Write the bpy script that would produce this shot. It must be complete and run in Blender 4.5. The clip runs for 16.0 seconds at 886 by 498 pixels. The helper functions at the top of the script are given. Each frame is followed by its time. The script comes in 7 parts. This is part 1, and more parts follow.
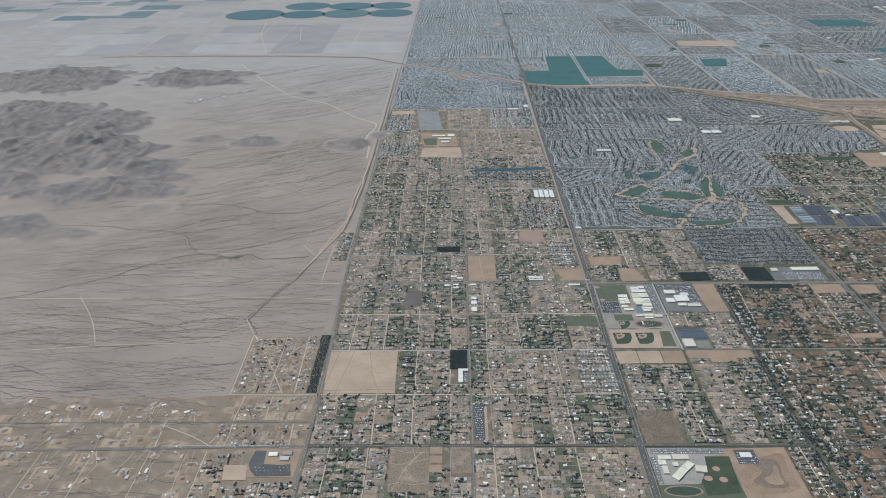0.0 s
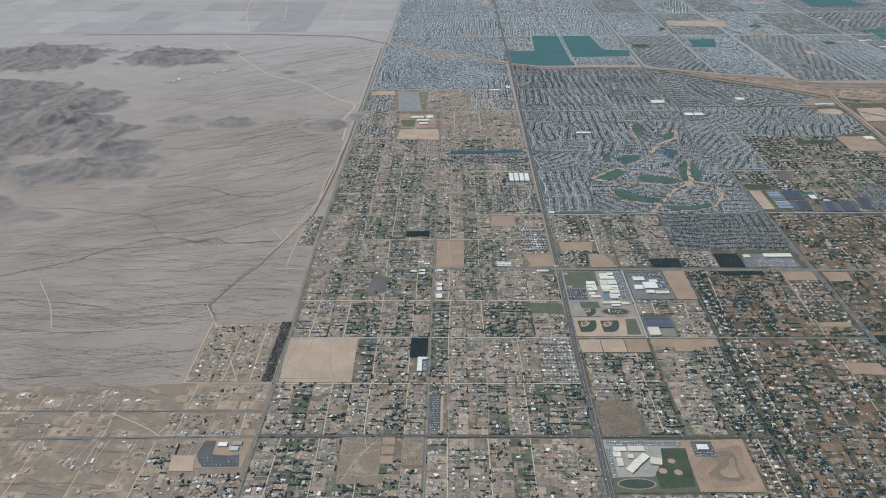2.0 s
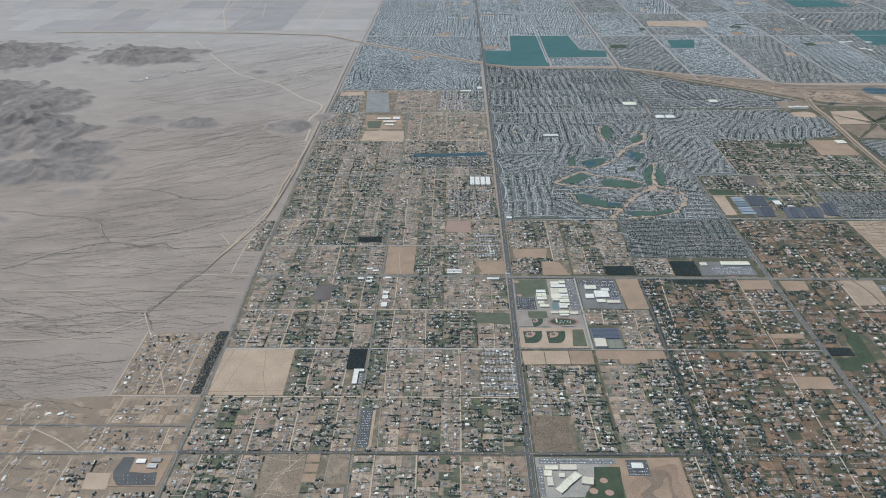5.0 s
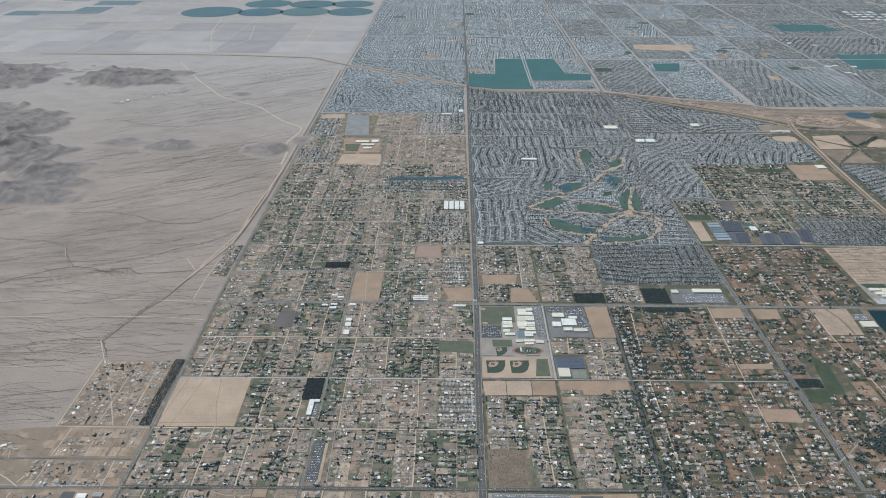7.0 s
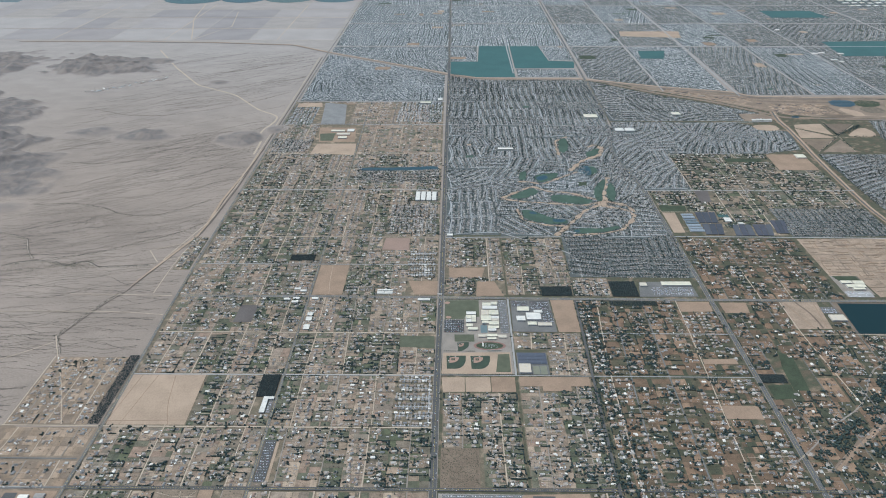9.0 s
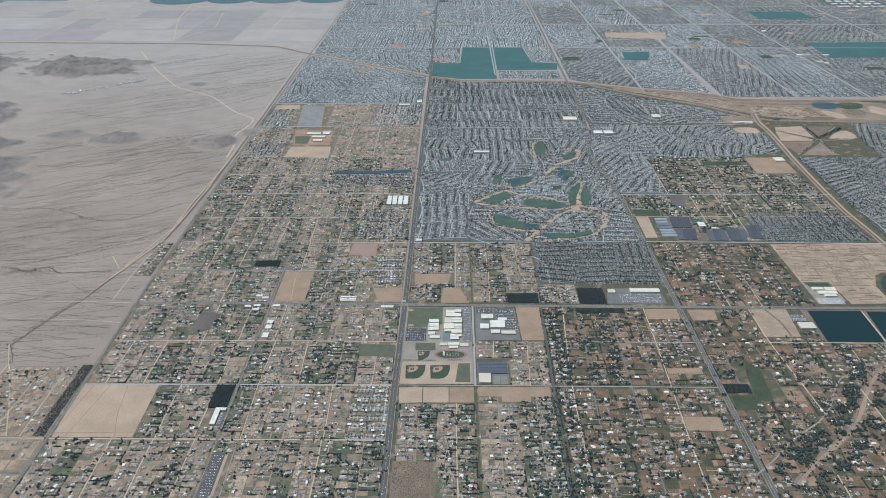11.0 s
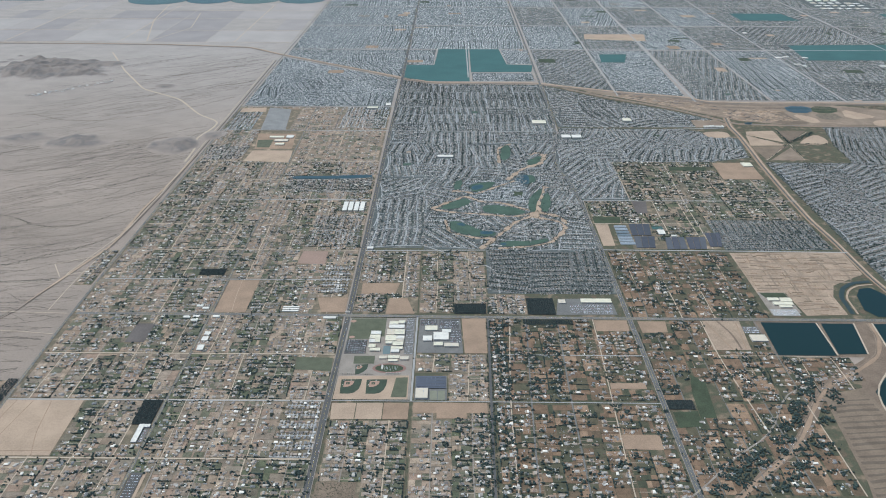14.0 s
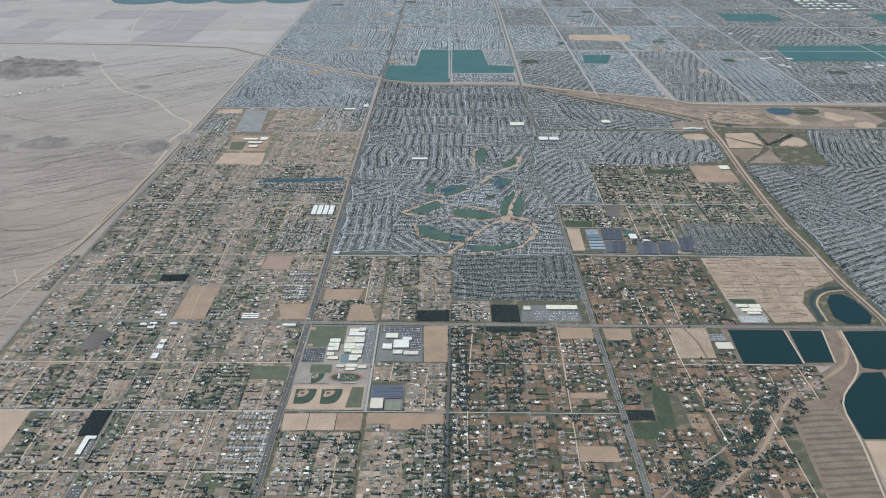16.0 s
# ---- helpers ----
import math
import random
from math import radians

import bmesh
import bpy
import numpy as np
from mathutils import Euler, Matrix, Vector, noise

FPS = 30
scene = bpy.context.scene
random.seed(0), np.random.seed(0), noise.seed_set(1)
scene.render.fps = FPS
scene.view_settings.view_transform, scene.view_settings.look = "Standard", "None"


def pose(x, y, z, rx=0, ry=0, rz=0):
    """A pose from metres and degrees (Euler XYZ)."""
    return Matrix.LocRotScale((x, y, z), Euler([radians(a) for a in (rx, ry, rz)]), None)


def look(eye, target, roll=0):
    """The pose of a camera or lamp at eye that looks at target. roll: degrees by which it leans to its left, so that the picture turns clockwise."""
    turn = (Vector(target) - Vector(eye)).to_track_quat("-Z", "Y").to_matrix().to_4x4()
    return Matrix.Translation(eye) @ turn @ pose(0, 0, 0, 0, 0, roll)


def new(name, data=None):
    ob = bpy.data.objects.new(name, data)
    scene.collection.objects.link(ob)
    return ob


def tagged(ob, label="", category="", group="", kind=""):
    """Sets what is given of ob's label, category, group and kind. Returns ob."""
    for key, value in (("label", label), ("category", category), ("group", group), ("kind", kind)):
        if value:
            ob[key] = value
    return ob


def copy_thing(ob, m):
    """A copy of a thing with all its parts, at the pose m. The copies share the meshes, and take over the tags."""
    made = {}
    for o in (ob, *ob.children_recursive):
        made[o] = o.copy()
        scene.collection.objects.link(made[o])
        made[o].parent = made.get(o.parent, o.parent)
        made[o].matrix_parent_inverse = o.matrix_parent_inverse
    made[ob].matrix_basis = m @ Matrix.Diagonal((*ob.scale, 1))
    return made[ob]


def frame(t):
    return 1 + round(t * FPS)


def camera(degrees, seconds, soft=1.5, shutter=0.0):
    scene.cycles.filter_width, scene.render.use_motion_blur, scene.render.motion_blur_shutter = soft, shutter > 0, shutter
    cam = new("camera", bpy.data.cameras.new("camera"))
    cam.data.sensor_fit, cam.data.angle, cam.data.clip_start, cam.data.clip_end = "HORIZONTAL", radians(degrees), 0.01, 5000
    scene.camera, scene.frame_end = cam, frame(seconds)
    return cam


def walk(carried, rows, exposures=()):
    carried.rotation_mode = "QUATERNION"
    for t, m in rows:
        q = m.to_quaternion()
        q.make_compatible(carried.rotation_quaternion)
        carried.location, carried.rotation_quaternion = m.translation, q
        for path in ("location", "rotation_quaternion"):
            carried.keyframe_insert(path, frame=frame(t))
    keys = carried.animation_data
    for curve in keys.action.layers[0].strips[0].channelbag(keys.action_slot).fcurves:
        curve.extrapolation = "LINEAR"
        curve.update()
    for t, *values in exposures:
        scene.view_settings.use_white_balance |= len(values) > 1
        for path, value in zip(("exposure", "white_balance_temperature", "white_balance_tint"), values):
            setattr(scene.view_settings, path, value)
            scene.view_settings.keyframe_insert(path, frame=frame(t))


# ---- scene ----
FOV = 59.582
PATH = [
    (0, -210.90, -1098.25, 594.08, 1.082, -26.023, -0.843),
    (0.5, -198.19, -1092.51, 593.57, 1.076, -26.671, -0.701),
    (1, -185.49, -1086.78, 593.07, 1.081, -27.199, -0.711),
    (1.5, -172.80, -1081.06, 592.59, 1.057, -27.370, -0.685),
    (2, -160.12, -1075.34, 592.11, 1.019, -27.528, -0.587),
    (2.5, -147.44, -1069.64, 591.65, 0.991, -28.166, -0.453),
    (3, -134.77, -1063.94, 591.19, 0.970, -28.574, -0.429),
    (3.5, -122.12, -1058.25, 590.75, 0.941, -28.574, -0.362),
    (4, -109.47, -1052.57, 590.32, 0.915, -28.567, -0.356),
    (6.5, -46.35, -1024.31, 588.32, 0.813, -26.050, -0.140),
    (7, -33.75, -1018.68, 587.95, 0.828, -26.156, -0.070),
    (7.5, -21.16, -1013.06, 587.59, 0.767, -26.567, -0.058),
    (8, -8.57, -1007.45, 587.25, 0.755, -26.982, -0.077),
    (8.5, 4.00, -1001.85, 586.91, 0.743, -27.106, -0.061),
    (9, 16.57, -996.26, 586.58, 0.684, -27.111, -0.097),
    (11.5, 79.27, -968.43, 585.12, 0.528, -27.087, -0.041),
    (12, 91.78, -962.89, 584.86, 0.509, -27.072, 0.005),
    (12.5, 104.29, -957.36, 584.61, 0.479, -27.083, 0.040),
    (13, 116.78, -951.83, 584.37, 0.448, -27.076, 0.053),
    (13.5, 129.27, -946.32, 584.15, 0.410, -27.092, 0.084),
    (14, 141.75, -940.81, 583.93, 0.373, -27.106, 0.128),
    (14.5, 154.23, -935.32, 583.72, 0.366, -27.110, 0.151),
    (15, 166.69, -929.83, 583.53, 0.307, -27.137, 0.243),
    (15.5, 179.15, -924.35, 583.34, 0.256, -27.102, 0.258),
    (16, 191.59, -918.88, 583.17, 0.197, -27.152, 0.201),
]
EXPOSURES = ((0.0, 0.10, 5380, 2), (4.0, 0.14, 5380, 2), (9.0, 0.22, 5380, 2), (16.0, 0.27, 5400, 2))
SUN_STRENGTH, SKY_STRENGTH = 3.05, 0.11
# One unit stands for about 4 m: a section of land is 400 units wide.
cam = camera(FOV, 16.0, soft=1.0)
rows = []
for t, x, y, z, yaw, pitch, roll in PATH:
    a, b = radians(yaw), radians(pitch)
    ahead = Vector((-math.sin(a) * math.cos(b), math.cos(a) * math.cos(b), math.sin(b)))
    rows.append((t, look((x, y, z), Vector((x, y, z)) + 500 * ahead, roll)))
walk(cam, rows, EXPOSURES)

# ---- light ----
SUN_ELEVATION, SUN_AZIMUTH = 64.0, 285.0     # azimuth clockwise from +y
sky_world = bpy.data.worlds.new("sky")
scene.world = sky_world
sky_world.use_nodes = True
wt = sky_world.node_tree
sky_node = wt.nodes.new("ShaderNodeTexSky")
sky_node.sky_type = "NISHITA"
sky_node.sun_disc = False
sky_node.sun_elevation = radians(SUN_ELEVATION)
sky_node.sun_rotation = radians(SUN_AZIMUTH)
sky_node.dust_density = 3.0
wt.links.new(sky_node.outputs[0], wt.nodes["Background"].inputs[0])
wt.nodes["Background"].inputs[1].default_value = SKY_STRENGTH
sun_lamp = new("sun", bpy.data.lights.new("sun", "SUN"))
sun_lamp.data.energy = SUN_STRENGTH
sun_lamp.data.angle = radians(0.6)
sun_lamp.data.color = (1.0, 0.955, 0.90)
el, az = radians(SUN_ELEVATION), radians(SUN_AZIMUTH)
toward = Vector((math.sin(az) * math.cos(el), math.cos(az) * math.cos(el), math.sin(el)))
sun_lamp.rotation_euler = toward.to_track_quat("Z", "Y").to_euler()

# ---- materials ----
def links_of(mt):
    return mt.node_tree.nodes, mt.node_tree.links


def surface(name, colours, vary=0.18, scale=0.25, fine=1.6, rough=0.9, bump=0.0, metal=0.0, stretch=None, smooth=False):
    """Colour picked by piece out of colours, mottled at two scales of the world's own position."""
    mt = bpy.data.materials.new(name)
    mt.use_nodes = True
    n, l = links_of(mt)
    bsdf = n["Principled BSDF"]
    bsdf.inputs["Roughness"].default_value = rough
    bsdf.inputs["Metallic"].default_value = metal
    bsdf.inputs["Specular IOR Level"].default_value = 0.25
    geo = n.new("ShaderNodeNewGeometry")
    where = geo.outputs["Position"]
    if stretch:
        sc = n.new("ShaderNodeVectorMath")
        sc.operation = "MULTIPLY"
        sc.inputs[1].default_value = stretch
        l.new(where, sc.inputs[0])
        where = sc.outputs[0]
    big = n.new("ShaderNodeTexNoise")
    big.inputs["Scale"].default_value = scale
    big.inputs["Detail"].default_value = 5
    l.new(where, big.inputs["Vector"])
    small = n.new("ShaderNodeTexNoise")
    small.inputs["Scale"].default_value = fine
    small.inputs["Detail"].default_value = 4
    l.new(where, small.inputs["Vector"])
    both = n.new("ShaderNodeMath")
    both.operation = "ADD"
    l.new(big.outputs["Fac"], both.inputs[0])
    l.new(small.outputs["Fac"], both.inputs[1])
    span = n.new("ShaderNodeMapRange")
    span.inputs["From Min"].default_value, span.inputs["From Max"].default_value = 0.7, 1.3
    span.inputs["To Min"].default_value, span.inputs["To Max"].default_value = 1 - vary, 1 + vary
    l.new(both.outputs[0], span.inputs["Value"])
    ramp = n.new("ShaderNodeValToRGB")
    ramp.color_ramp.interpolation = "EASE" if smooth else "CONSTANT"
    for k, c in enumerate(colours):
        if k < 2:
            e = ramp.color_ramp.elements[k]
            e.position = k / len(colours)
        else:
            e = ramp.color_ramp.elements.new(k / len(colours))
        e.color = (*c, 1)
    if len(colours) == 1:
        ramp.color_ramp.elements[1].color = (*colours[0], 1)
    if smooth:
        l.new(big.outputs["Fac"], ramp.inputs[0])
    else:
        info = n.new("ShaderNodeObjectInfo")
        pick = n.new("ShaderNodeMath")
        pick.operation = "ADD"
        l.new(geo.outputs["Random Per Island"], pick.inputs[0])
        l.new(info.outputs["Random"], pick.inputs[1])
        turn = n.new("ShaderNodeMath")
        turn.operation = "FRACT"
        l.new(pick.outputs[0], turn.inputs[0])
        l.new(turn.outputs[0], ramp.inputs[0])
    mul = n.new("ShaderNodeVectorMath")
    mul.operation = "SCALE"
    l.new(ramp.outputs["Color"], mul.inputs[0])
    l.new(span.outputs[0], mul.inputs["Scale"])
    l.new(mul.outputs[0], bsdf.inputs["Base Color"])
    if bump:
        bp = n.new("ShaderNodeBump")
        bp.inputs["Strength"].default_value = bump
        bp.inputs["Distance"].default_value = 0.3
        l.new(small.outputs["Fac"], bp.inputs["Height"])
        l.new(bp.outputs[0], bsdf.inputs["Normal"])
    return mt


def terrain_material():
    """Desert soil with paler fans and distance haze in its colour, gravelly streaks along the drainage, and dark
    varnished rock on the hills.
    """
    mt = bpy.data.materials.new("desert_soil")
    mt.use_nodes = True
    n, l = links_of(mt)
    bsdf = n["Principled BSDF"]
    bsdf.inputs["Roughness"].default_value = 0.95
    bsdf.inputs["Specular IOR Level"].default_value = 0.15
    geo = n.new("ShaderNodeNewGeometry")

    def noise_at(scale, detail, mult=(1, 1, 1), dist=0.0):
        v = n.new("ShaderNodeVectorMath")
        v.operation = "MULTIPLY"
        v.inputs[1].default_value = mult
        l.new(geo.outputs["Position"], v.inputs[0])
        t = n.new("ShaderNodeTexNoise")
        t.inputs["Scale"].default_value = scale
        t.inputs["Detail"].default_value = detail
        t.inputs["Distortion"].default_value = dist
        l.new(v.outputs[0], t.inputs["Vector"])
        return t.outputs["Fac"]

    wide, mid, fine = noise_at(0.004, 4), noise_at(0.02, 7, (0.7, 1.1, 1), 0.5), noise_at(0.45, 5)
    streak = noise_at(0.09, 7, (0.45, 1.3, 1), 0.8)
    ramp = n.new("ShaderNodeValToRGB")
    for k, (p, c) in enumerate(((0.3, (0.212, 0.168, 0.130)), (0.7, (0.272, 0.216, 0.167)))):
        ramp.color_ramp.elements[k].position, ramp.color_ramp.elements[k].color = p, (*c, 1)
    l.new(wide, ramp.inputs[0])
    # distance haze put into the soil colour: paler, greyer northwards past a ragged border
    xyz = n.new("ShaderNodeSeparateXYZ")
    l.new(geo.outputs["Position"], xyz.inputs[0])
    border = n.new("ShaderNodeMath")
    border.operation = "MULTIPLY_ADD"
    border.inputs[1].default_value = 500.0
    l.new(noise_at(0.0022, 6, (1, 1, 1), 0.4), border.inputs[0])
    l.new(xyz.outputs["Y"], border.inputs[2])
    haze_far = n.new("ShaderNodeMapRange")
    haze_far.inputs["From Min"].default_value, haze_far.inputs["From Max"].default_value = 700.0, 1900.0
    l.new(border.outputs[0], haze_far.inputs["Value"])
    hazed_soil = n.new("ShaderNodeMix")
    hazed_soil.data_type = "RGBA"
    hazed_soil.inputs[7].default_value = (0.282, 0.243, 0.205, 1)
    l.new(haze_far.outputs[0], hazed_soil.inputs[0])
    l.new(ramp.outputs[0], hazed_soil.inputs[6])
    prev = hazed_soil.outputs[2]
    for fac, lo, hi, amount in ((mid, 0.3, 0.7, 0.08), (fine, 0.3, 0.7, 0.14), (streak, 0.35, 0.65, 0.025)):
        m = n.new("ShaderNodeMapRange")
        m.inputs["From Min"].default_value, m.inputs["From Max"].default_value = lo, hi
        m.inputs["To Min"].default_value, m.inputs["To Max"].default_value = 1 - amount, 1 + amount
        l.new(fac, m.inputs["Value"])
        s = n.new("ShaderNodeVectorMath")
        s.operation = "SCALE"
        l.new(prev, s.inputs[0])
        l.new(m.outputs[0], s.inputs["Scale"])
        prev = s.outputs[0]
    # rock where the land stands above the plain
    rough_rock = noise_at(0.035, 9, (1, 1, 1), 0.8)
    add = n.new("ShaderNodeMath")
    add.operation = "MULTIPLY_ADD"
    add.inputs[1].default_value = 4.0
    l.new(rough_rock, add.inputs[0])
    l.new(xyz.outputs["Z"], add.inputs[2])
    hm = n.new("ShaderNodeMapRange")
    hm.inputs["From Min"].default_value, hm.inputs["From Max"].default_value = 2.6, 5.0
    l.new(add.outputs[0], hm.inputs["Value"])
    cap = n.new("ShaderNodeMath")
    cap.operation = "MULTIPLY"
    cap.inputs[1].default_value = 0.9
    l.new(hm.outputs[0], cap.inputs[0])
    rock = n.new("ShaderNodeValToRGB")
    rock.color_ramp.elements[0].position, rock.color_ramp.elements[0].color = 0.42, (0.142, 0.123, 0.108, 1)
    rock.color_ramp.elements[1].position, rock.color_ramp.elements[1].color = 0.60, (0.198, 0.162, 0.133, 1)
    l.new(rough_rock, rock.inputs[0])
    mix = n.new("ShaderNodeMix")
    mix.data_type = "RGBA"
    l.new(cap.outputs[0], mix.inputs[0])
    l.new(prev, mix.inputs[6])
    l.new(rock.outputs[0], mix.inputs[7])
    l.new(mix.outputs[2], bsdf.inputs["Base Color"])
    bp = n.new("ShaderNodeBump")
    bp.inputs["Strength"].default_value, bp.inputs["Distance"].default_value = 0.15, 0.8
    l.new(streak, bp.inputs["Height"])
    l.new(bp.outputs[0], bsdf.inputs["Normal"])
    return mt


def water_material(name, colour, rough):
    mt = bpy.data.materials.new(name)
    mt.use_nodes = True
    n, l = links_of(mt)
    bsdf = n["Principled BSDF"]
    bsdf.inputs["Base Color"].default_value = (*colour, 1)
    bsdf.inputs["Roughness"].default_value = rough
    bsdf.inputs["IOR"].default_value = 1.33
    bsdf.inputs["Specular IOR Level"].default_value = 0.3
    t = n.new("ShaderNodeTexNoise")
    t.inputs["Scale"].default_value = 1.5
    t.inputs["Detail"].default_value = 6
    bp = n.new("ShaderNodeBump")
    bp.inputs["Strength"].default_value, bp.inputs["Distance"].default_value = 0.12, 0.2
    l.new(t.outputs["Fac"], bp.inputs["Height"])
    l.new(bp.outputs[0], bsdf.inputs["Normal"])
    return mt


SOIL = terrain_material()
SETTLED_SOIL = surface("trodden_desert_soil", [(0.205, 0.152, 0.102), (0.24, 0.177, 0.119), (0.19, 0.143, 0.098), (0.258, 0.189, 0.126)], 0.24, 0.05, 0.6, 0.95, smooth=True)
TRACT_STREET = surface("tract_street_paving", [(0.30, 0.287, 0.265)], 0.14, 0.03, 0.6, 0.9)
YARD_EARTH = surface("trodden_yard_earth", [(0.16, 0.122, 0.08), (0.235, 0.17, 0.11), (0.125, 0.102, 0.066), (0.275, 0.2, 0.132)], 0.3, 0.06, 0.7, 0.95, smooth=True)
DAMP_EARTH = surface("damp_bottomland_earth", [(0.085, 0.076, 0.046), (0.15, 0.105, 0.068), (0.072, 0.07, 0.042), (0.18, 0.125, 0.082)], 0.3, 0.06, 0.7, 0.95, smooth=True)
ASPHALT = surface("asphalt", [(0.080, 0.075, 0.067)], 0.22, 0.05, 0.8, 0.85)
WORN_ROAD = surface("grey_arterial_asphalt", [(0.105, 0.10, 0.092)], 0.2, 0.05, 0.8, 0.88)
OLD_ASPHALT = surface("worn_asphalt", [(0.135, 0.125, 0.11)], 0.22, 0.05, 0.8, 0.9)
STREET = surface("street_paving", [(0.285, 0.265, 0.235)], 0.14, 0.03, 0.6, 0.9)
CAMPUS = surface("campus_paving", [(0.255, 0.222, 0.18)], 0.25, 0.07, 0.9, 0.9)
CONCRETE = surface("concrete", [(0.225, 0.188, 0.148)], 0.22, 0.06, 0.9, 0.85)
DIRT_LANE = surface("dirt_lane", [(0.37, 0.29, 0.205)], 0.14, 0.05, 0.7, 0.95)
PALE_DIRT = surface("graded_pale_soil", [(0.32, 0.232, 0.156)], 0.2, 0.03, 0.9, 0.95, 0.3)
# Pale graded soil at 0.85: the aircraft window's dimming put into the colour.
DIMMED_SITE_SOIL = surface("dimmed_graded_site_soil", [(0.272, 0.198, 0.134)], 0.3, 0.05, 0.7, 0.95, 0.3)
BROWN_DIRT = surface("bare_brown_soil", [(0.25, 0.172, 0.112)], 0.22, 0.035, 0.9, 0.95)
RED_DIRT = surface("reddish_soil", [(0.25, 0.17, 0.125)], 0.14, 0.03, 0.5, 0.95)
DARK_SOIL = surface("moist_ploughed_soil", [(0.105, 0.088, 0.075)], 0.2, 0.04, 0.6, 0.95)
# Shade between the grove trees is put into this near-black soil colour.
GROVE_SOIL = surface("shade_dark_grove_soil", [(0.052, 0.048, 0.042)], 0.25, 0.06, 0.7, 0.95)
RIVER_SAND = surface("river_sand", [(0.155, 0.113, 0.078)], 0.25, 0.05, 0.6, 0.95)
DARK_STRIPE = surface("cut_field_rows", [(0.115, 0.088, 0.062)], 0.25, 0.05, 0.7, 0.95)
FIELD_STRIPE = surface("mown_field_soil", [(0.165, 0.122, 0.083), (0.14, 0.104, 0.072), (0.185, 0.136, 0.093)], 0.2, 0.05, 0.6, 0.95)
DRY_WASH = surface("wash_gravel_and_brush", [(0.108, 0.086, 0.066), (0.13, 0.104, 0.08), (0.095, 0.077, 0.059)], 0.25, 0.06, 0.7, 0.95)
GRASS = surface("irrigated_grass", [(0.048, 0.057, 0.032)], 0.28, 0.06, 0.9, 0.95)
TURF = surface("sports_turf", [(0.088, 0.09, 0.056)], 0.2, 0.1, 1.2, 0.95)
GOLF = surface("fairway_turf", [(0.058, 0.084, 0.058)], 0.25, 0.04, 0.7, 0.95)
CROP = surface("alfalfa_crop", [(0.050, 0.098, 0.088)], 0.14, 0.015, 0.3, 0.95)
PIVOT = surface("pivot_irrigated_crop", [(0.075, 0.112, 0.112), (0.09, 0.125, 0.115), (0.068, 0.105, 0.112)], 0.12, 0.02, 0.3, 0.95)
PALE_GREEN_CROP = surface("pale_green_crop", [(0.135, 0.155, 0.142), (0.16, 0.17, 0.152), (0.115, 0.14, 0.135)], 0.15, 0.02, 0.3, 0.95)
# Fallow tones paled and greyed: some distance haze sits in the colour.
FARM = surface("fallow_farmland", [(0.262, 0.228, 0.20), (0.285, 0.247, 0.214), (0.235, 0.205, 0.182), (0.30, 0.262, 0.225), (0.25, 0.216, 0.19)], 0.12, 0.01, 0.3, 0.95)
LOT = surface("house_lot_ground", [
    (0.255, 0.19, 0.13), (0.205, 0.15, 0.102), (0.125, 0.112, 0.074), (0.31, 0.232, 0.158), (0.175, 0.136, 0.098), (0.11, 0.104, 0.066),
    (0.225, 0.162, 0.11), (0.235, 0.163, 0.112), (0.185, 0.15, 0.107), (0.245, 0.188, 0.134)], 0.36, 0.12, 1.1, 0.95)
# Olive and grey lot tones, with the shade under trees put into the colour.
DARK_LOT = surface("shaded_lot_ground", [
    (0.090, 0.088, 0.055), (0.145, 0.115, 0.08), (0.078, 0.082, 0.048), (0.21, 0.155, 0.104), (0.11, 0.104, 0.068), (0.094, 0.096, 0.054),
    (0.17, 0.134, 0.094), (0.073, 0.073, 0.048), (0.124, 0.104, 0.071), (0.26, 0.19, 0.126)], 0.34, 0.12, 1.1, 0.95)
DESERT_LOT = surface("homestead_soil", [(0.235, 0.17, 0.112), (0.205, 0.15, 0.10), (0.27, 0.195, 0.128), (0.185, 0.137, 0.094), (0.225, 0.16, 0.104), (0.30, 0.218, 0.145)], 0.3, 0.1, 1.1, 0.95)
# Pasture and soil tones, lowered overall to stand in for the window's dimming.
GREEN_LOT = surface("dimmed_pasture_lot_ground", [
    (0.062, 0.060, 0.036), (0.180, 0.115, 0.069), (0.057, 0.058, 0.035), (0.132, 0.087, 0.053), (0.086, 0.073, 0.044), (0.153, 0.099, 0.061),
    (0.110, 0.078, 0.048), (0.225, 0.148, 0.091), (0.075, 0.068, 0.041), (0.140, 0.092, 0.057)], 0.32, 0.12, 1.1, 0.95)
SUBURB_LOT = surface("yard_gravel", [(0.088, 0.092, 0.082), (0.135, 0.128, 0.11), (0.075, 0.082, 0.073), (0.16, 0.147, 0.124)], 0.3, 0.09, 0.9, 0.95, smooth=True)
ROOF = surface("house_roofing", [
    (0.40, 0.365, 0.31), (0.26, 0.23, 0.195), (0.17, 0.145, 0.12), (0.32, 0.262, 0.205), (0.62, 0.56, 0.465), (0.20, 0.183, 0.162), (0.235, 0.165, 0.118),
    (0.33, 0.292, 0.245), (0.155, 0.15, 0.14), (0.28, 0.225, 0.175), (0.135, 0.12, 0.102)], 0.14, 0.2, 2.0, 0.8)
SHED_ROOF = surface("shed_metal_roofing", [
    (0.70, 0.635, 0.53), (0.36, 0.32, 0.27), (0.52, 0.48, 0.42), (0.28, 0.222, 0.175), (0.34, 0.30, 0.25), (0.24, 0.24, 0.235), (0.24, 0.158, 0.115), (0.20, 0.235, 0.24), (0.20, 0.17, 0.135)],
    0.12, 0.3, 2.0, 0.55)
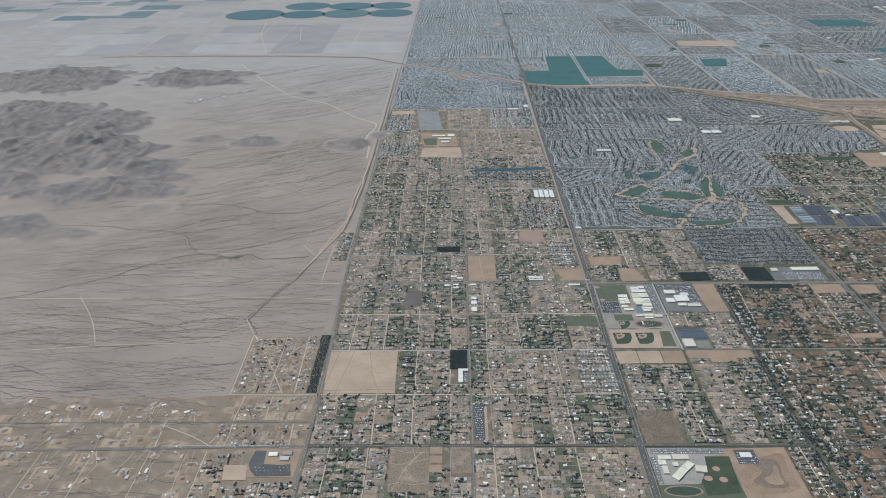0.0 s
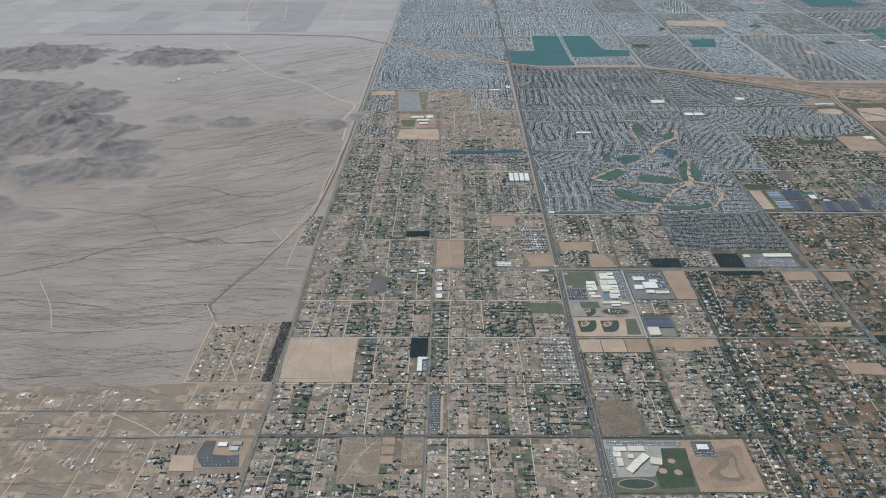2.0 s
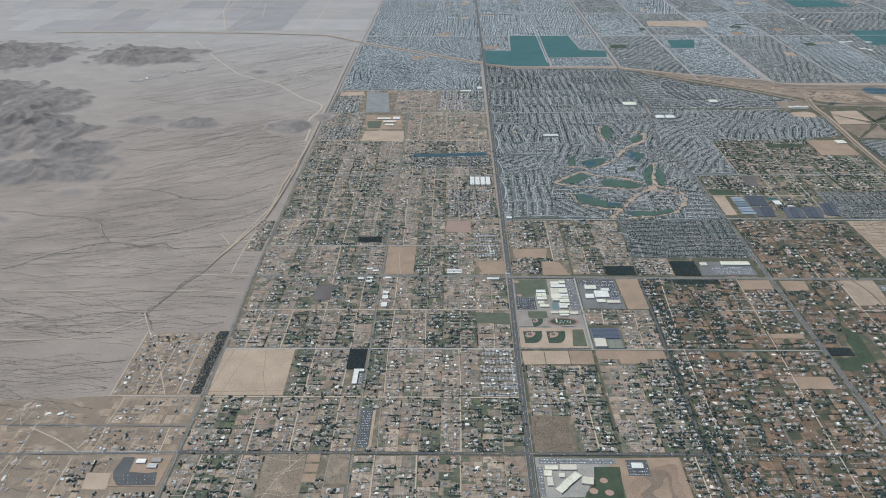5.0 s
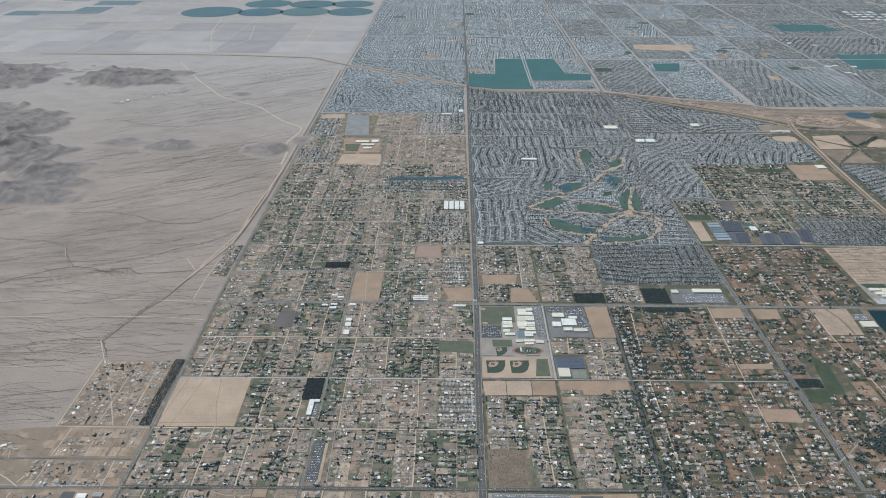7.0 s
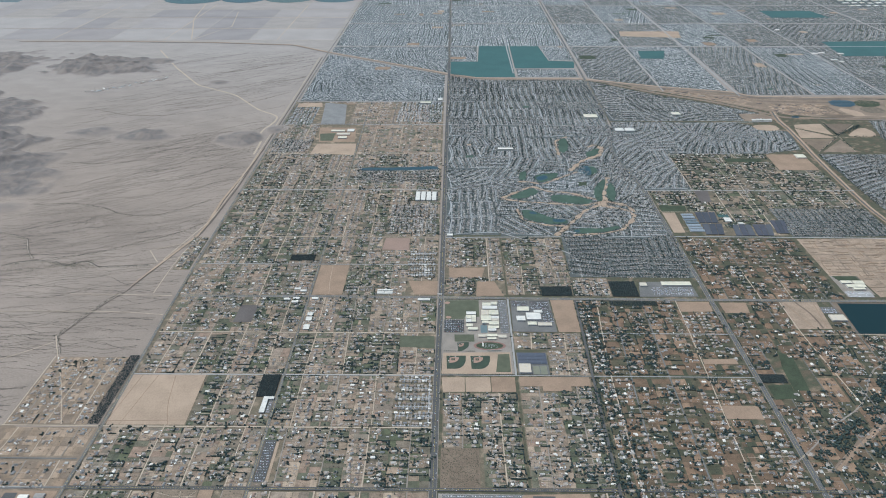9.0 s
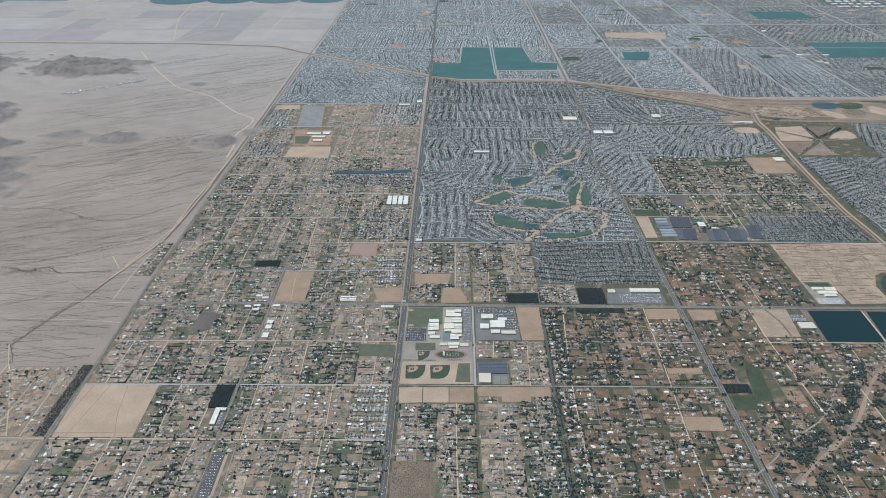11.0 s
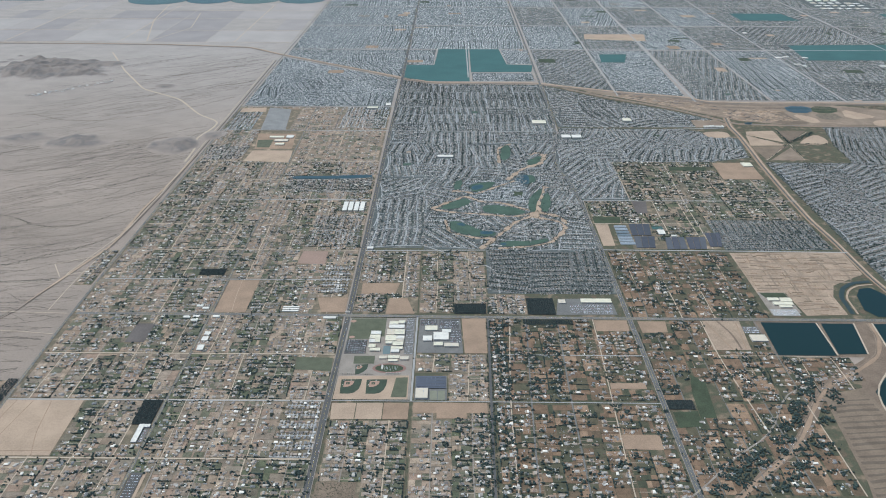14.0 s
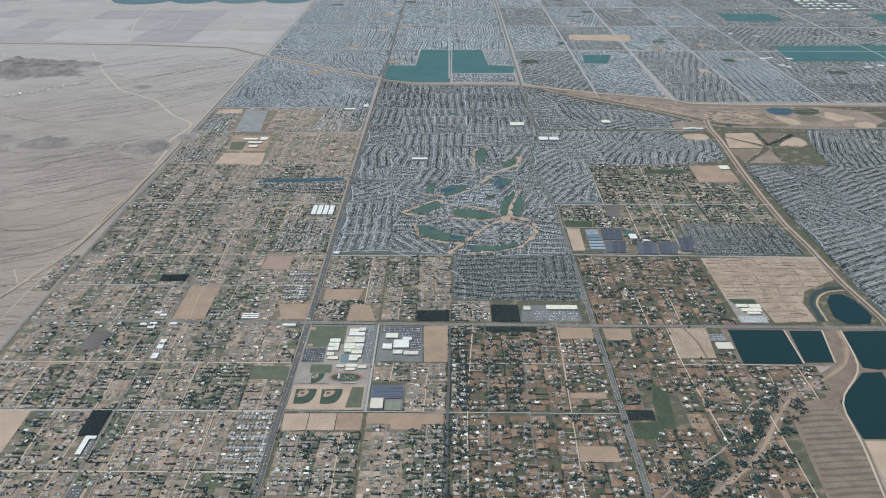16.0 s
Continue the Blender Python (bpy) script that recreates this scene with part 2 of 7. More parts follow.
TILE_ROOF = surface("concrete_tile_roofing", [
    (0.168, 0.152, 0.132), (0.305, 0.275, 0.232), (0.112, 0.108, 0.099), (0.218, 0.2, 0.172), (0.42, 0.38, 0.318), (0.13, 0.125, 0.115), (0.228, 0.19, 0.15), (0.35, 0.318, 0.27), (0.152, 0.13, 0.108)], 0.2, 0.15, 2.0, 0.85)
BROWN_TILE = surface("brown_tile_roofing", [
    (0.15, 0.132, 0.112), (0.21, 0.178, 0.142), (0.112, 0.102, 0.09), (0.175, 0.155, 0.13), (0.25, 0.222, 0.182), (0.13, 0.12, 0.106), (0.185, 0.146, 0.112)], 0.2, 0.15, 2.0, 0.85)
# Roof palette lifted and cooled: distance haze put into the colour.
HAZE_TILE = surface("haze_pale_tile_roofing", [
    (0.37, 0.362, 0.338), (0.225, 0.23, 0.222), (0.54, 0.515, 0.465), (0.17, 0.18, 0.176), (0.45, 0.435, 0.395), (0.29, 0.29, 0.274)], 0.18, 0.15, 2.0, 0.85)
STUCCO = surface("stucco_wall", [(0.50, 0.43, 0.35), (0.58, 0.52, 0.45), (0.42, 0.36, 0.30), (0.66, 0.62, 0.56)], 0.1, 0.4, 2.5, 0.9)
WHITE_ROOF = surface("white_membrane_roofing", [(0.545, 0.50, 0.42)], 0.12, 0.2, 1.5, 0.7)
CREAM_ROOF = surface("cream_membrane_roofing", [(0.53, 0.475, 0.345)], 0.12, 0.2, 1.5, 0.7)
SAND_ROOF = surface("sand_coloured_roofing", [(0.47, 0.40, 0.30)], 0.08, 0.2, 1.5, 0.8)
PALE_WALL = surface("painted_block_wall", [(0.55, 0.50, 0.43)], 0.08, 0.3, 2.0, 0.9)
STEEL = surface("galvanised_steel", [(0.45, 0.46, 0.47)], 0.08, 0.5, 3.0, 0.4, 0.0, 0.7)
PANEL = surface("solar_panel_glass", [(0.085, 0.09, 0.105)], 0.1, 0.3, 2.0, 0.5)
DARK_CLOTH = surface("shade_cloth", [(0.065, 0.065, 0.074), (0.078, 0.08, 0.085), (0.055, 0.057, 0.064)], 0.15, 0.1, 1.2, 0.8)
GREENHOUSE = surface("greenhouse_film", [(0.17, 0.195, 0.20), (0.23, 0.245, 0.25), (0.13, 0.15, 0.155)], 0.15, 0.2, 1.5, 0.5)
LEAF = surface("tree_foliage", [(0.032, 0.045, 0.040), (0.042, 0.056, 0.045), (0.028, 0.041, 0.037), (0.060, 0.069, 0.051), (0.035, 0.050, 0.044)], 0.3, 0.5, 2.5, 0.9)
ORCHARD_LEAF = surface("citrus_foliage", [(0.026, 0.036, 0.034), (0.032, 0.042, 0.038), (0.038, 0.047, 0.041)], 0.3, 0.4, 2.0, 0.9)
SCRUB = surface("desert_scrub", [(0.085, 0.078, 0.05), (0.07, 0.07, 0.045), (0.10, 0.09, 0.06)], 0.3, 0.4, 2.0, 0.95)
BARK = surface("bark", [(0.10, 0.075, 0.055)], 0.25, 0.6, 3.0, 0.95)
CAR_PAINT = surface("car_paint", [(0.75, 0.75, 0.75), (0.10, 0.10, 0.11), (0.35, 0.36, 0.38), (0.55, 0.56, 0.57), (0.25, 0.05, 0.05), (0.06, 0.10, 0.2), (0.8, 0.8, 0.8)], 0.03, 0.5, 3.0, 0.35)
BASIN_SOIL = surface("reddish_basin_soil", [(0.225, 0.152, 0.10)], 0.28, 0.03, 0.6, 0.95)
CLAY = surface("infield_clay", [(0.30, 0.19, 0.135)], 0.1, 0.3, 2.0, 0.95)
RUN_TRACK = surface("running_track_rubber", [(0.20, 0.115, 0.09)], 0.1, 0.3, 2.0, 0.9)
WHITE_PAINT = surface("white_line_paint", [(0.72, 0.72, 0.70)], 0.05, 0.5, 3.0, 0.7)
POND = water_material("dark_pond_water", (0.012, 0.026, 0.024), 0.3)
BLUE_WATER = water_material("lake_water", (0.03, 0.058, 0.064), 0.35)
BASIN_WATER = water_material("shallow_canal_water", (0.035, 0.048, 0.044), 0.5)

# ---- mesh helpers ----
class Soup:
    """Many small closed pieces gathered into one mesh."""

    def __init__(self):
        self.v, self.f, self.m, self.mats, self.n = [], [], [], [], 0

    def slot(self, mt):
        if mt not in self.mats:
            self.mats.append(mt)
        return self.mats.index(mt)

    def add(self, v, f, mt):
        v, f = np.asarray(v, np.float32).reshape(-1, 3), np.asarray(f, np.int64).reshape(-1, 3)
        if len(f) == 0:
            return
        self.v.append(v)
        self.f.append(f + self.n)
        self.m.append(np.full(len(f), self.slot(mt), np.int32))
        self.n += len(v)

    def many(self, v, f, mt):
        """v: pieces x corners x 3, f: faces of one piece."""
        v = np.asarray(v, np.float32)
        if len(v) == 0:
            return
        k, c = v.shape[:2]
        f = np.asarray(f, np.int64)
        self.add(v.reshape(-1, 3), (f[None] + (np.arange(k) * c)[:, None, None]).reshape(-1, 3), mt)

    def mesh(self, name):
        me = bpy.data.meshes.new(name)
        v, f, m = np.concatenate(self.v), np.concatenate(self.f), np.concatenate(self.m)
        me.vertices.add(len(v))
        me.vertices.foreach_set("co", v.ravel())
        me.loops.add(3 * len(f))
        me.loops.foreach_set("vertex_index", f.ravel().astype(np.int32))
        me.polygons.add(len(f))
        me.polygons.foreach_set("loop_start", np.arange(0, 3 * len(f), 3, dtype=np.int32))
        for mt in self.mats:
            me.materials.append(mt)
        me.polygons.foreach_set("material_index", m)
        me.polygons.foreach_set("use_smooth", np.zeros(len(f), bool))
        me.update(calc_edges=True)
        return me

    def make(self, name, label="", category="", kind="", group="", parent=None):
        if not self.v:
            return None
        ob = new(name, self.mesh(name))
        if parent is not None:
            ob.parent = parent
        return tagged(ob, label, category, group, kind)


BOX_F = [(0, 1, 5), (0, 5, 4), (1, 2, 6), (1, 6, 5), (2, 3, 7), (2, 7, 6), (3, 0, 4), (3, 4, 7), (4, 5, 6), (4, 6, 7)]
HIP_F = [(0, 1, 5), (0, 5, 4), (1, 2, 5), (2, 3, 4), (2, 4, 5), (3, 0, 4)]


def spun(x, y, ang, lx, ly, z):
    """Corners lx, ly (pieces x corners) turned by ang about x, y."""
    c, s = np.cos(ang)[:, None], np.sin(ang)[:, None]
    return np.stack([x[:, None] + c * lx - s * ly, y[:, None] + s * lx + c * ly, z + 0 * lx], -1)


def arr(*vals):
    n = max(np.size(v) for v in vals)
    return [np.broadcast_to(np.asarray(v, float), (n,)).copy() if np.size(v) == 1 else np.asarray(v, float) for v in vals]


def boxes(so, x, y, z, w, d, h, ang, mt, topless=False):
    x, y, z, w, d, h, ang = arr(x, y, z, w, d, h, ang)
    sx, sy = np.array([-.5, .5, .5, -.5] * 2), np.array([-.5, -.5, .5, .5] * 2)
    zz = z[:, None] + h[:, None] * np.array([0] * 4 + [1] * 4)
    so.many(spun(x, y, ang, w[:, None] * sx, d[:, None] * sy, zz), BOX_F[:8] if topless else BOX_F, mt)


def hips(so, x, y, z, w, d, h, ang, mt, ridge=0.45):
    """Roofs with a ridge along their length w; ridge 1 is a plain gable."""
    x, y, z, w, d, h, ang = arr(x, y, z, w, d, h, ang)
    r = np.broadcast_to(np.asarray(ridge, float), x.shape)
    lx = w[:, None] * np.stack([0 * r - .5, 0 * r + .5, 0 * r + .5, 0 * r - .5, -.5 * r, .5 * r], -1)
    ly = d[:, None] * np.array([-.5, -.5, .5, .5, 0, 0])
    zz = z[:, None] + h[:, None] * np.array([0, 0, 0, 0, 1, 1])
    so.many(spun(x, y, ang, lx, ly, zz), HIP_F, mt)


t5 = (1 + 5 ** 0.5) / 2
ICO_V = np.array([(-1, t5, 0), (1, t5, 0), (-1, -t5, 0), (1, -t5, 0), (0, -1, t5), (0, 1, t5), (0, -1, -t5), (0, 1, -t5), (t5, 0, -1), (t5, 0, 1), (-t5, 0, -1), (-t5, 0, 1)])
ICO_V = ICO_V / np.linalg.norm(ICO_V[0])
ICO_F = [(0, 11, 5), (0, 5, 1), (0, 1, 7), (0, 7, 10), (0, 10, 11), (1, 5, 9), (5, 11, 4), (11, 10, 2), (10, 7, 6), (7, 1, 8),
         (3, 9, 4), (3, 4, 2), (3, 2, 6), (3, 6, 8), (3, 8, 9), (4, 9, 5), (2, 4, 11), (6, 2, 10), (8, 6, 7), (9, 8, 1)]
OCT_V = np.array([(1, 0, 0), (0, 1, 0), (-1, 0, 0), (0, -1, 0), (0, 0, 1), (0, 0, -.6)], float)
OCT_F = [(0, 1, 4), (1, 2, 4), (2, 3, 4), (3, 0, 4), (1, 0, 5), (2, 1, 5), (3, 2, 5), (0, 3, 5)]
RNG = np.random.default_rng(7)


DOME_V = np.array([(1, 0, -.9), (-.5, .87, -.9), (-.5, -.87, -.9), (.2, .1, 1)], float)
DOME_F = [(0, 1, 3), (1, 2, 3), (2, 0, 3)]


def clumps(so, x, y, z, r, h, mt, fine=False, far=False):
    """Uneven leafy clumps of radius r, height h, standing from z."""
    x, y, z, r, h = arr(x, y, z, r, h)
    if len(x) == 0:
        return
    base, f = (ICO_V, ICO_F) if fine else (DOME_V, DOME_F) if far else (OCT_V, OCT_F)
    k = len(x)
    a = RNG.uniform(0, 6.28, k)
    jit = RNG.uniform(0.65, 1.3, (k, len(base)))
    lx, ly, lz = base[:, 0] * jit, base[:, 1] * jit, base[:, 2] * jit
    v = spun(x, y, a, r[:, None] * lx, r[:, None] * ly, z[:, None] + h[:, None] * (0.5 + 0.5 * lz))
    so.many(v, f, mt)


def quads(so, corners, z, mt):
    """corners: pieces x 4 x 2."""
    c = np.asarray(corners, float).reshape(-1, 4, 2)
    so.many(np.concatenate([c, np.full((len(c), 4, 1), z)], -1), [(0, 1, 2), (0, 2, 3)], mt)


def smooth_line(pts, step=12.0):
    """Points along a rounded path through pts."""
    p = np.array(pts, float)
    d = np.r_[0, np.cumsum(np.hypot(*np.diff(p, axis=0).T))]
    k = max(2, int(d[-1] / step) + 1)
    s = np.linspace(0, d[-1], k)
    q = np.stack([np.interp(s, d, p[:, 0]), np.interp(s, d, p[:, 1])], -1)
    for _ in range(2):
        if len(q) > 3:
            q[1:-1] = (q[:-2] + 2 * q[1:-1] + q[2:]) / 4
    return q


def ribbon(so, pts, width, z, mt, shift=0.0):
    """A flat strip along a line; width may change point by point."""
    q = np.asarray(pts, float)
    t = np.gradient(q, axis=0)
    t /= np.maximum(np.hypot(*t.T), 1e-6)[:, None]
    nrm = np.stack([-t[:, 1], t[:, 0]], -1)
    w = np.broadcast_to(np.asarray(width, float), (len(q),))[:, None] / 2
    mid = q + nrm * shift
    a, b = mid - nrm * w, mid + nrm * w
    v = np.concatenate([np.c_[a, np.full(len(q), z)], np.c_[b, np.full(len(q), z)]])
    k = len(q)
    i = np.arange(k - 1)
    so.add(v, np.concatenate([np.stack([i, i + 1, i + 1 + k], -1)[:, ::1], np.stack([i, i + 1 + k, i + k], -1)]), mt)


def sheet(name, pts, z, mt, label, category, kind="structure", thick=0.0, parent=None):
    """A flat or thick slab of land with the outline pts."""
    bm = bmesh.new()
    top = bm.faces.new([bm.verts.new((x, y, z)) for x, y in pts])
    top.normal_update()
    if top.normal.z < 0:
        top.normal_flip()
    if thick:
        r = bmesh.ops.extrude_face_region(bm, geom=[top])
        bmesh.ops.translate(bm, verts=[v for v in r["geom"] if isinstance(v, bmesh.types.BMVert)], vec=(0, 0, thick))
        bmesh.ops.recalc_face_normals(bm, faces=bm.faces)
    me = bpy.data.meshes.new(name)
    bm.to_mesh(me)
    bm.free()
    me.materials.append(mt)
    ob = new(name, me)
    if parent is not None:
        ob.parent = parent
        return ob
    return tagged(ob, label, category, "", kind)


def rect(x0, y0, x1, y1):
    return [(x0, y0), (x1, y0), (x1, y1), (x0, y1)]


def oval(x, y, rx, ry, k=40, wob=0.0):
    return [(x + rx * math.cos(a) * (1 + wob * math.sin(3 * a + x)), y + ry * math.sin(a) * (1 + wob * math.cos(2 * a + y))) for a in (2 * math.pi * i / k for i in range(k))]


def rounded(pts, rounds=2):
    for _ in range(rounds):
        out = []
        for (ax, ay), (bx, by) in zip(pts, pts[1:] + pts[:1]):
            out += [(0.75 * ax + 0.25 * bx, 0.75 * ay + 0.25 * by), (0.25 * ax + 0.75 * bx, 0.25 * ay + 0.75 * by)]
        pts = out
    return pts


def inside(poly, x, y):
    """Which of the places x, y lie within the outline."""
    x, y = np.asarray(x, float), np.asarray(y, float)
    res = np.zeros(x.shape, bool)
    p = np.array(poly, float)
    if len(p):
        box = (x > p[:, 0].min()) & (x < p[:, 0].max()) & (y > p[:, 1].min()) & (y < p[:, 1].max())
        if not box.any():
            return res
        xs, ys = x[box], y[box]
        r = np.zeros(xs.shape, bool)
        for (ax, ay), (bx, by) in zip(p, np.roll(p, -1, 0)):
            if ay == by:
                continue
            cross = (ay > ys) != (by > ys)
            r ^= cross & (xs < (bx - ax) * (ys - ay) / (by - ay) + ax)
        res[box] = r
    return res


TAKEN = []          # outlines on which no houses or lots are laid


MASK, MASK_AT, DONE = np.zeros((4500, 3700), bool), (-1000, -600), []


def free(x, y):
    """Which of the places x, y no field, building ground or road corridor has taken."""
    for p in TAKEN[len(DONE):]:
        q = np.array(p, float)
        i0, j0 = np.maximum(np.floor(q.min(0)).astype(int) - MASK_AT, 0)
        i1, j1 = np.minimum(np.ceil(q.max(0)).astype(int) - MASK_AT, (3700, 4500))
        if i1 > i0 and j1 > j0:
            gx, gy = np.meshgrid(np.arange(i0, i1) + MASK_AT[0] + .5, np.arange(j0, j1) + MASK_AT[1] + .5)
            MASK[j0:j1, i0:i1] |= inside(p, gx, gy)
        DONE.append(1)
    i, j = np.floor(np.asarray(x) - MASK_AT[0]).astype(int), np.floor(np.asarray(y) - MASK_AT[1]).astype(int)
    ok = (i >= 0) & (i < 3700) & (j >= 0) & (j < 4500)
    return ~(ok & MASK[np.clip(j, 0, 4499), np.clip(i, 0, 3699)])


def thing(name, x, y, z, label, category, group=""):
    ob = new(name)
    ob.location = (x, y, z)
    ob.empty_display_size = 1
    return tagged(ob, label, category, group)


def part(name, so, parent, label=""):
    """The pieces of so (in the parent's own space) as one mesh under parent."""
    ob = new(name, so.mesh(name))
    ob.parent = parent
    return tagged(ob, label)
# ---- land ----
HILLS = [(-652, 1195, 30, 26, 12), (-464, 698, 46, 50, 22), (-402, 775, 18, 26, 10), (-706, 722, 62, 42, 20), (-838, 748, 50, 34, 9), (-780, 735, 90, 30, 6),
         (-1062, 1385, 150, 110, 42), (-925, 1448, 60, 40, 12), (-1500, 1400, 210, 150, 44), (-805, 312, 42, 26, 5)]
RANGE = [(-1440, 1020, 130, 90, 44), (-1300, 985, 110, 80, 40), (-1160, 940, 90, 70, 30), (-1140, 845, 100, 75, 44), (-1380, 850, 130, 80, 42), (-1250, 660, 120, 100, 46),
         (-1125, 725, 110, 80, 52), (-1020, 660, 90, 70, 42), (-1110, 575, 100, 70, 44), (-915, 545, 80, 60, 36), (-905, 425, 90, 60, 34), (-850, 478, 55, 36, 22),
         (-832, 388, 44, 30, 14), (-1010, 400, 90, 60, 22), (-1075, 225, 90, 50, 20), (-945, 190, 70, 32, 10), (-1250, 450, 130, 90, 30), (-1600, 760, 160, 160, 46)]


def height_of(x, y):
    p = Vector((x * 0.0062, y * 0.0062, 0.3))
    warp = None
    h = 0.0
    for hx, hy, rx, ry, top in HILLS + RANGE:
        d = ((x - hx) / rx) ** 2 + ((y - hy) / ry) ** 2
        if d < 2.6:
            if warp is None:
                warp = 1 + 0.75 * noise.noise(p * 2.6) + 0.4 * noise.noise(p * 6.1)
            d *= max(0.3, warp)
            if d < 1.6:
                h = max(h, top * (1 - d / 1.6) ** 1.5) + 0.15 * min(h, top * (1 - d / 1.6) ** 1.5)
    if h < 0.05:
        return 0.0
    ridge = (1 - abs(noise.noise(p * 1.6 + Vector((0.5 * noise.noise(p * 1.7), 0.5 * noise.noise(p * 1.9 + Vector((5, 1, 2))), 0)))) * 1.9) ** 2
    spur = (1 - abs(noise.noise(p * 4.6)) * 1.9) ** 2
    fine = 1 - abs(noise.noise(p * 11.0)) * 2
    return max(0.0, 0.62 * h * (0.30 + 0.48 * ridge + 0.30 * spur + 0.16 * fine))


def axis(lo, a, b, hi, step, far):
    return np.unique(np.r_[np.linspace(lo, a, far), np.arange(a, b, step), np.linspace(b, hi, far)])


def build_ground():
    xs, ys = axis(-9000, -1790, -350, 9000, 5.5, 14), axis(-2500, 60, 1640, 12000, 5.5, 16)
    grid = np.array([[(x, y, height_of(x, y) if -1780 < x < -352 and 70 < y < 1630 else 0.0) for x in xs] for y in ys])
    ny, nx = grid.shape[:2]
    i = (np.arange(ny - 1)[:, None] * nx + np.arange(nx - 1)).ravel()
    so = Soup()
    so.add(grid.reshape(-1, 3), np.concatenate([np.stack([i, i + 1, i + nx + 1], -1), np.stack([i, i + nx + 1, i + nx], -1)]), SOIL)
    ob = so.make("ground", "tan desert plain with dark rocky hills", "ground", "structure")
    ob.data.polygons.foreach_set("use_smooth", np.ones(len(ob.data.polygons), bool))


build_ground()

# drainage lines that cross the desert: sandy beds with brush along them, and hundreds of fine rills
WASH_SAND = surface("pale_wash_sand", [(0.30, 0.245, 0.19)], 0.2, 0.06, 0.7, 0.95)
MAIN_WASHES = (
    ([(-1010, -70), (-900, -45), (-777, 20), (-738, 59), (-684, 95), (-657, 104), (-626, 99), (-605, 85), (-570, 98), (-545, 81), (-508, 83), (-460, 92)], 2.6, 5),
    ([(-1000, 232), (-930, 228), (-857, 222), (-824, 208), (-754, 202), (-706, 180), (-690, 144), (-665, 109)], 1.7, 4),
    ([(-640, 104), (-621, 113), (-577, 127), (-543, 146), (-513, 171), (-476, 192), (-444, 218), (-424, 250)], 1.8, 4),
    ([(-900, 318), (-800, 322), (-713, 329), (-669, 328), (-626, 309), (-597, 290), (-556, 277), (-510, 282), (-477, 312), (-440, 350)], 1.6, 4),
    ([(-860, -96), (-780, -104), (-724, -111), (-673, -122), (-650, -136), (-629, -134), (-611, -122), (-578, -114), (-525, -115)], 1.4, 4),
    ([(-482, 0), (-489, -16), (-504, -55), (-514, -92), (-523, -115), (-509, -137), (-499, -157)], 1.5, 5),
    ([(-840, 560), (-760, 540), (-680, 545), (-600, 590), (-520, 622), (-450, 640)], 1.2, 3),
    ([(-900, 930), (-800, 880), (-700, 880), (-600, 930), (-500, 1010), (-430, 1090)], 1.3, 3))


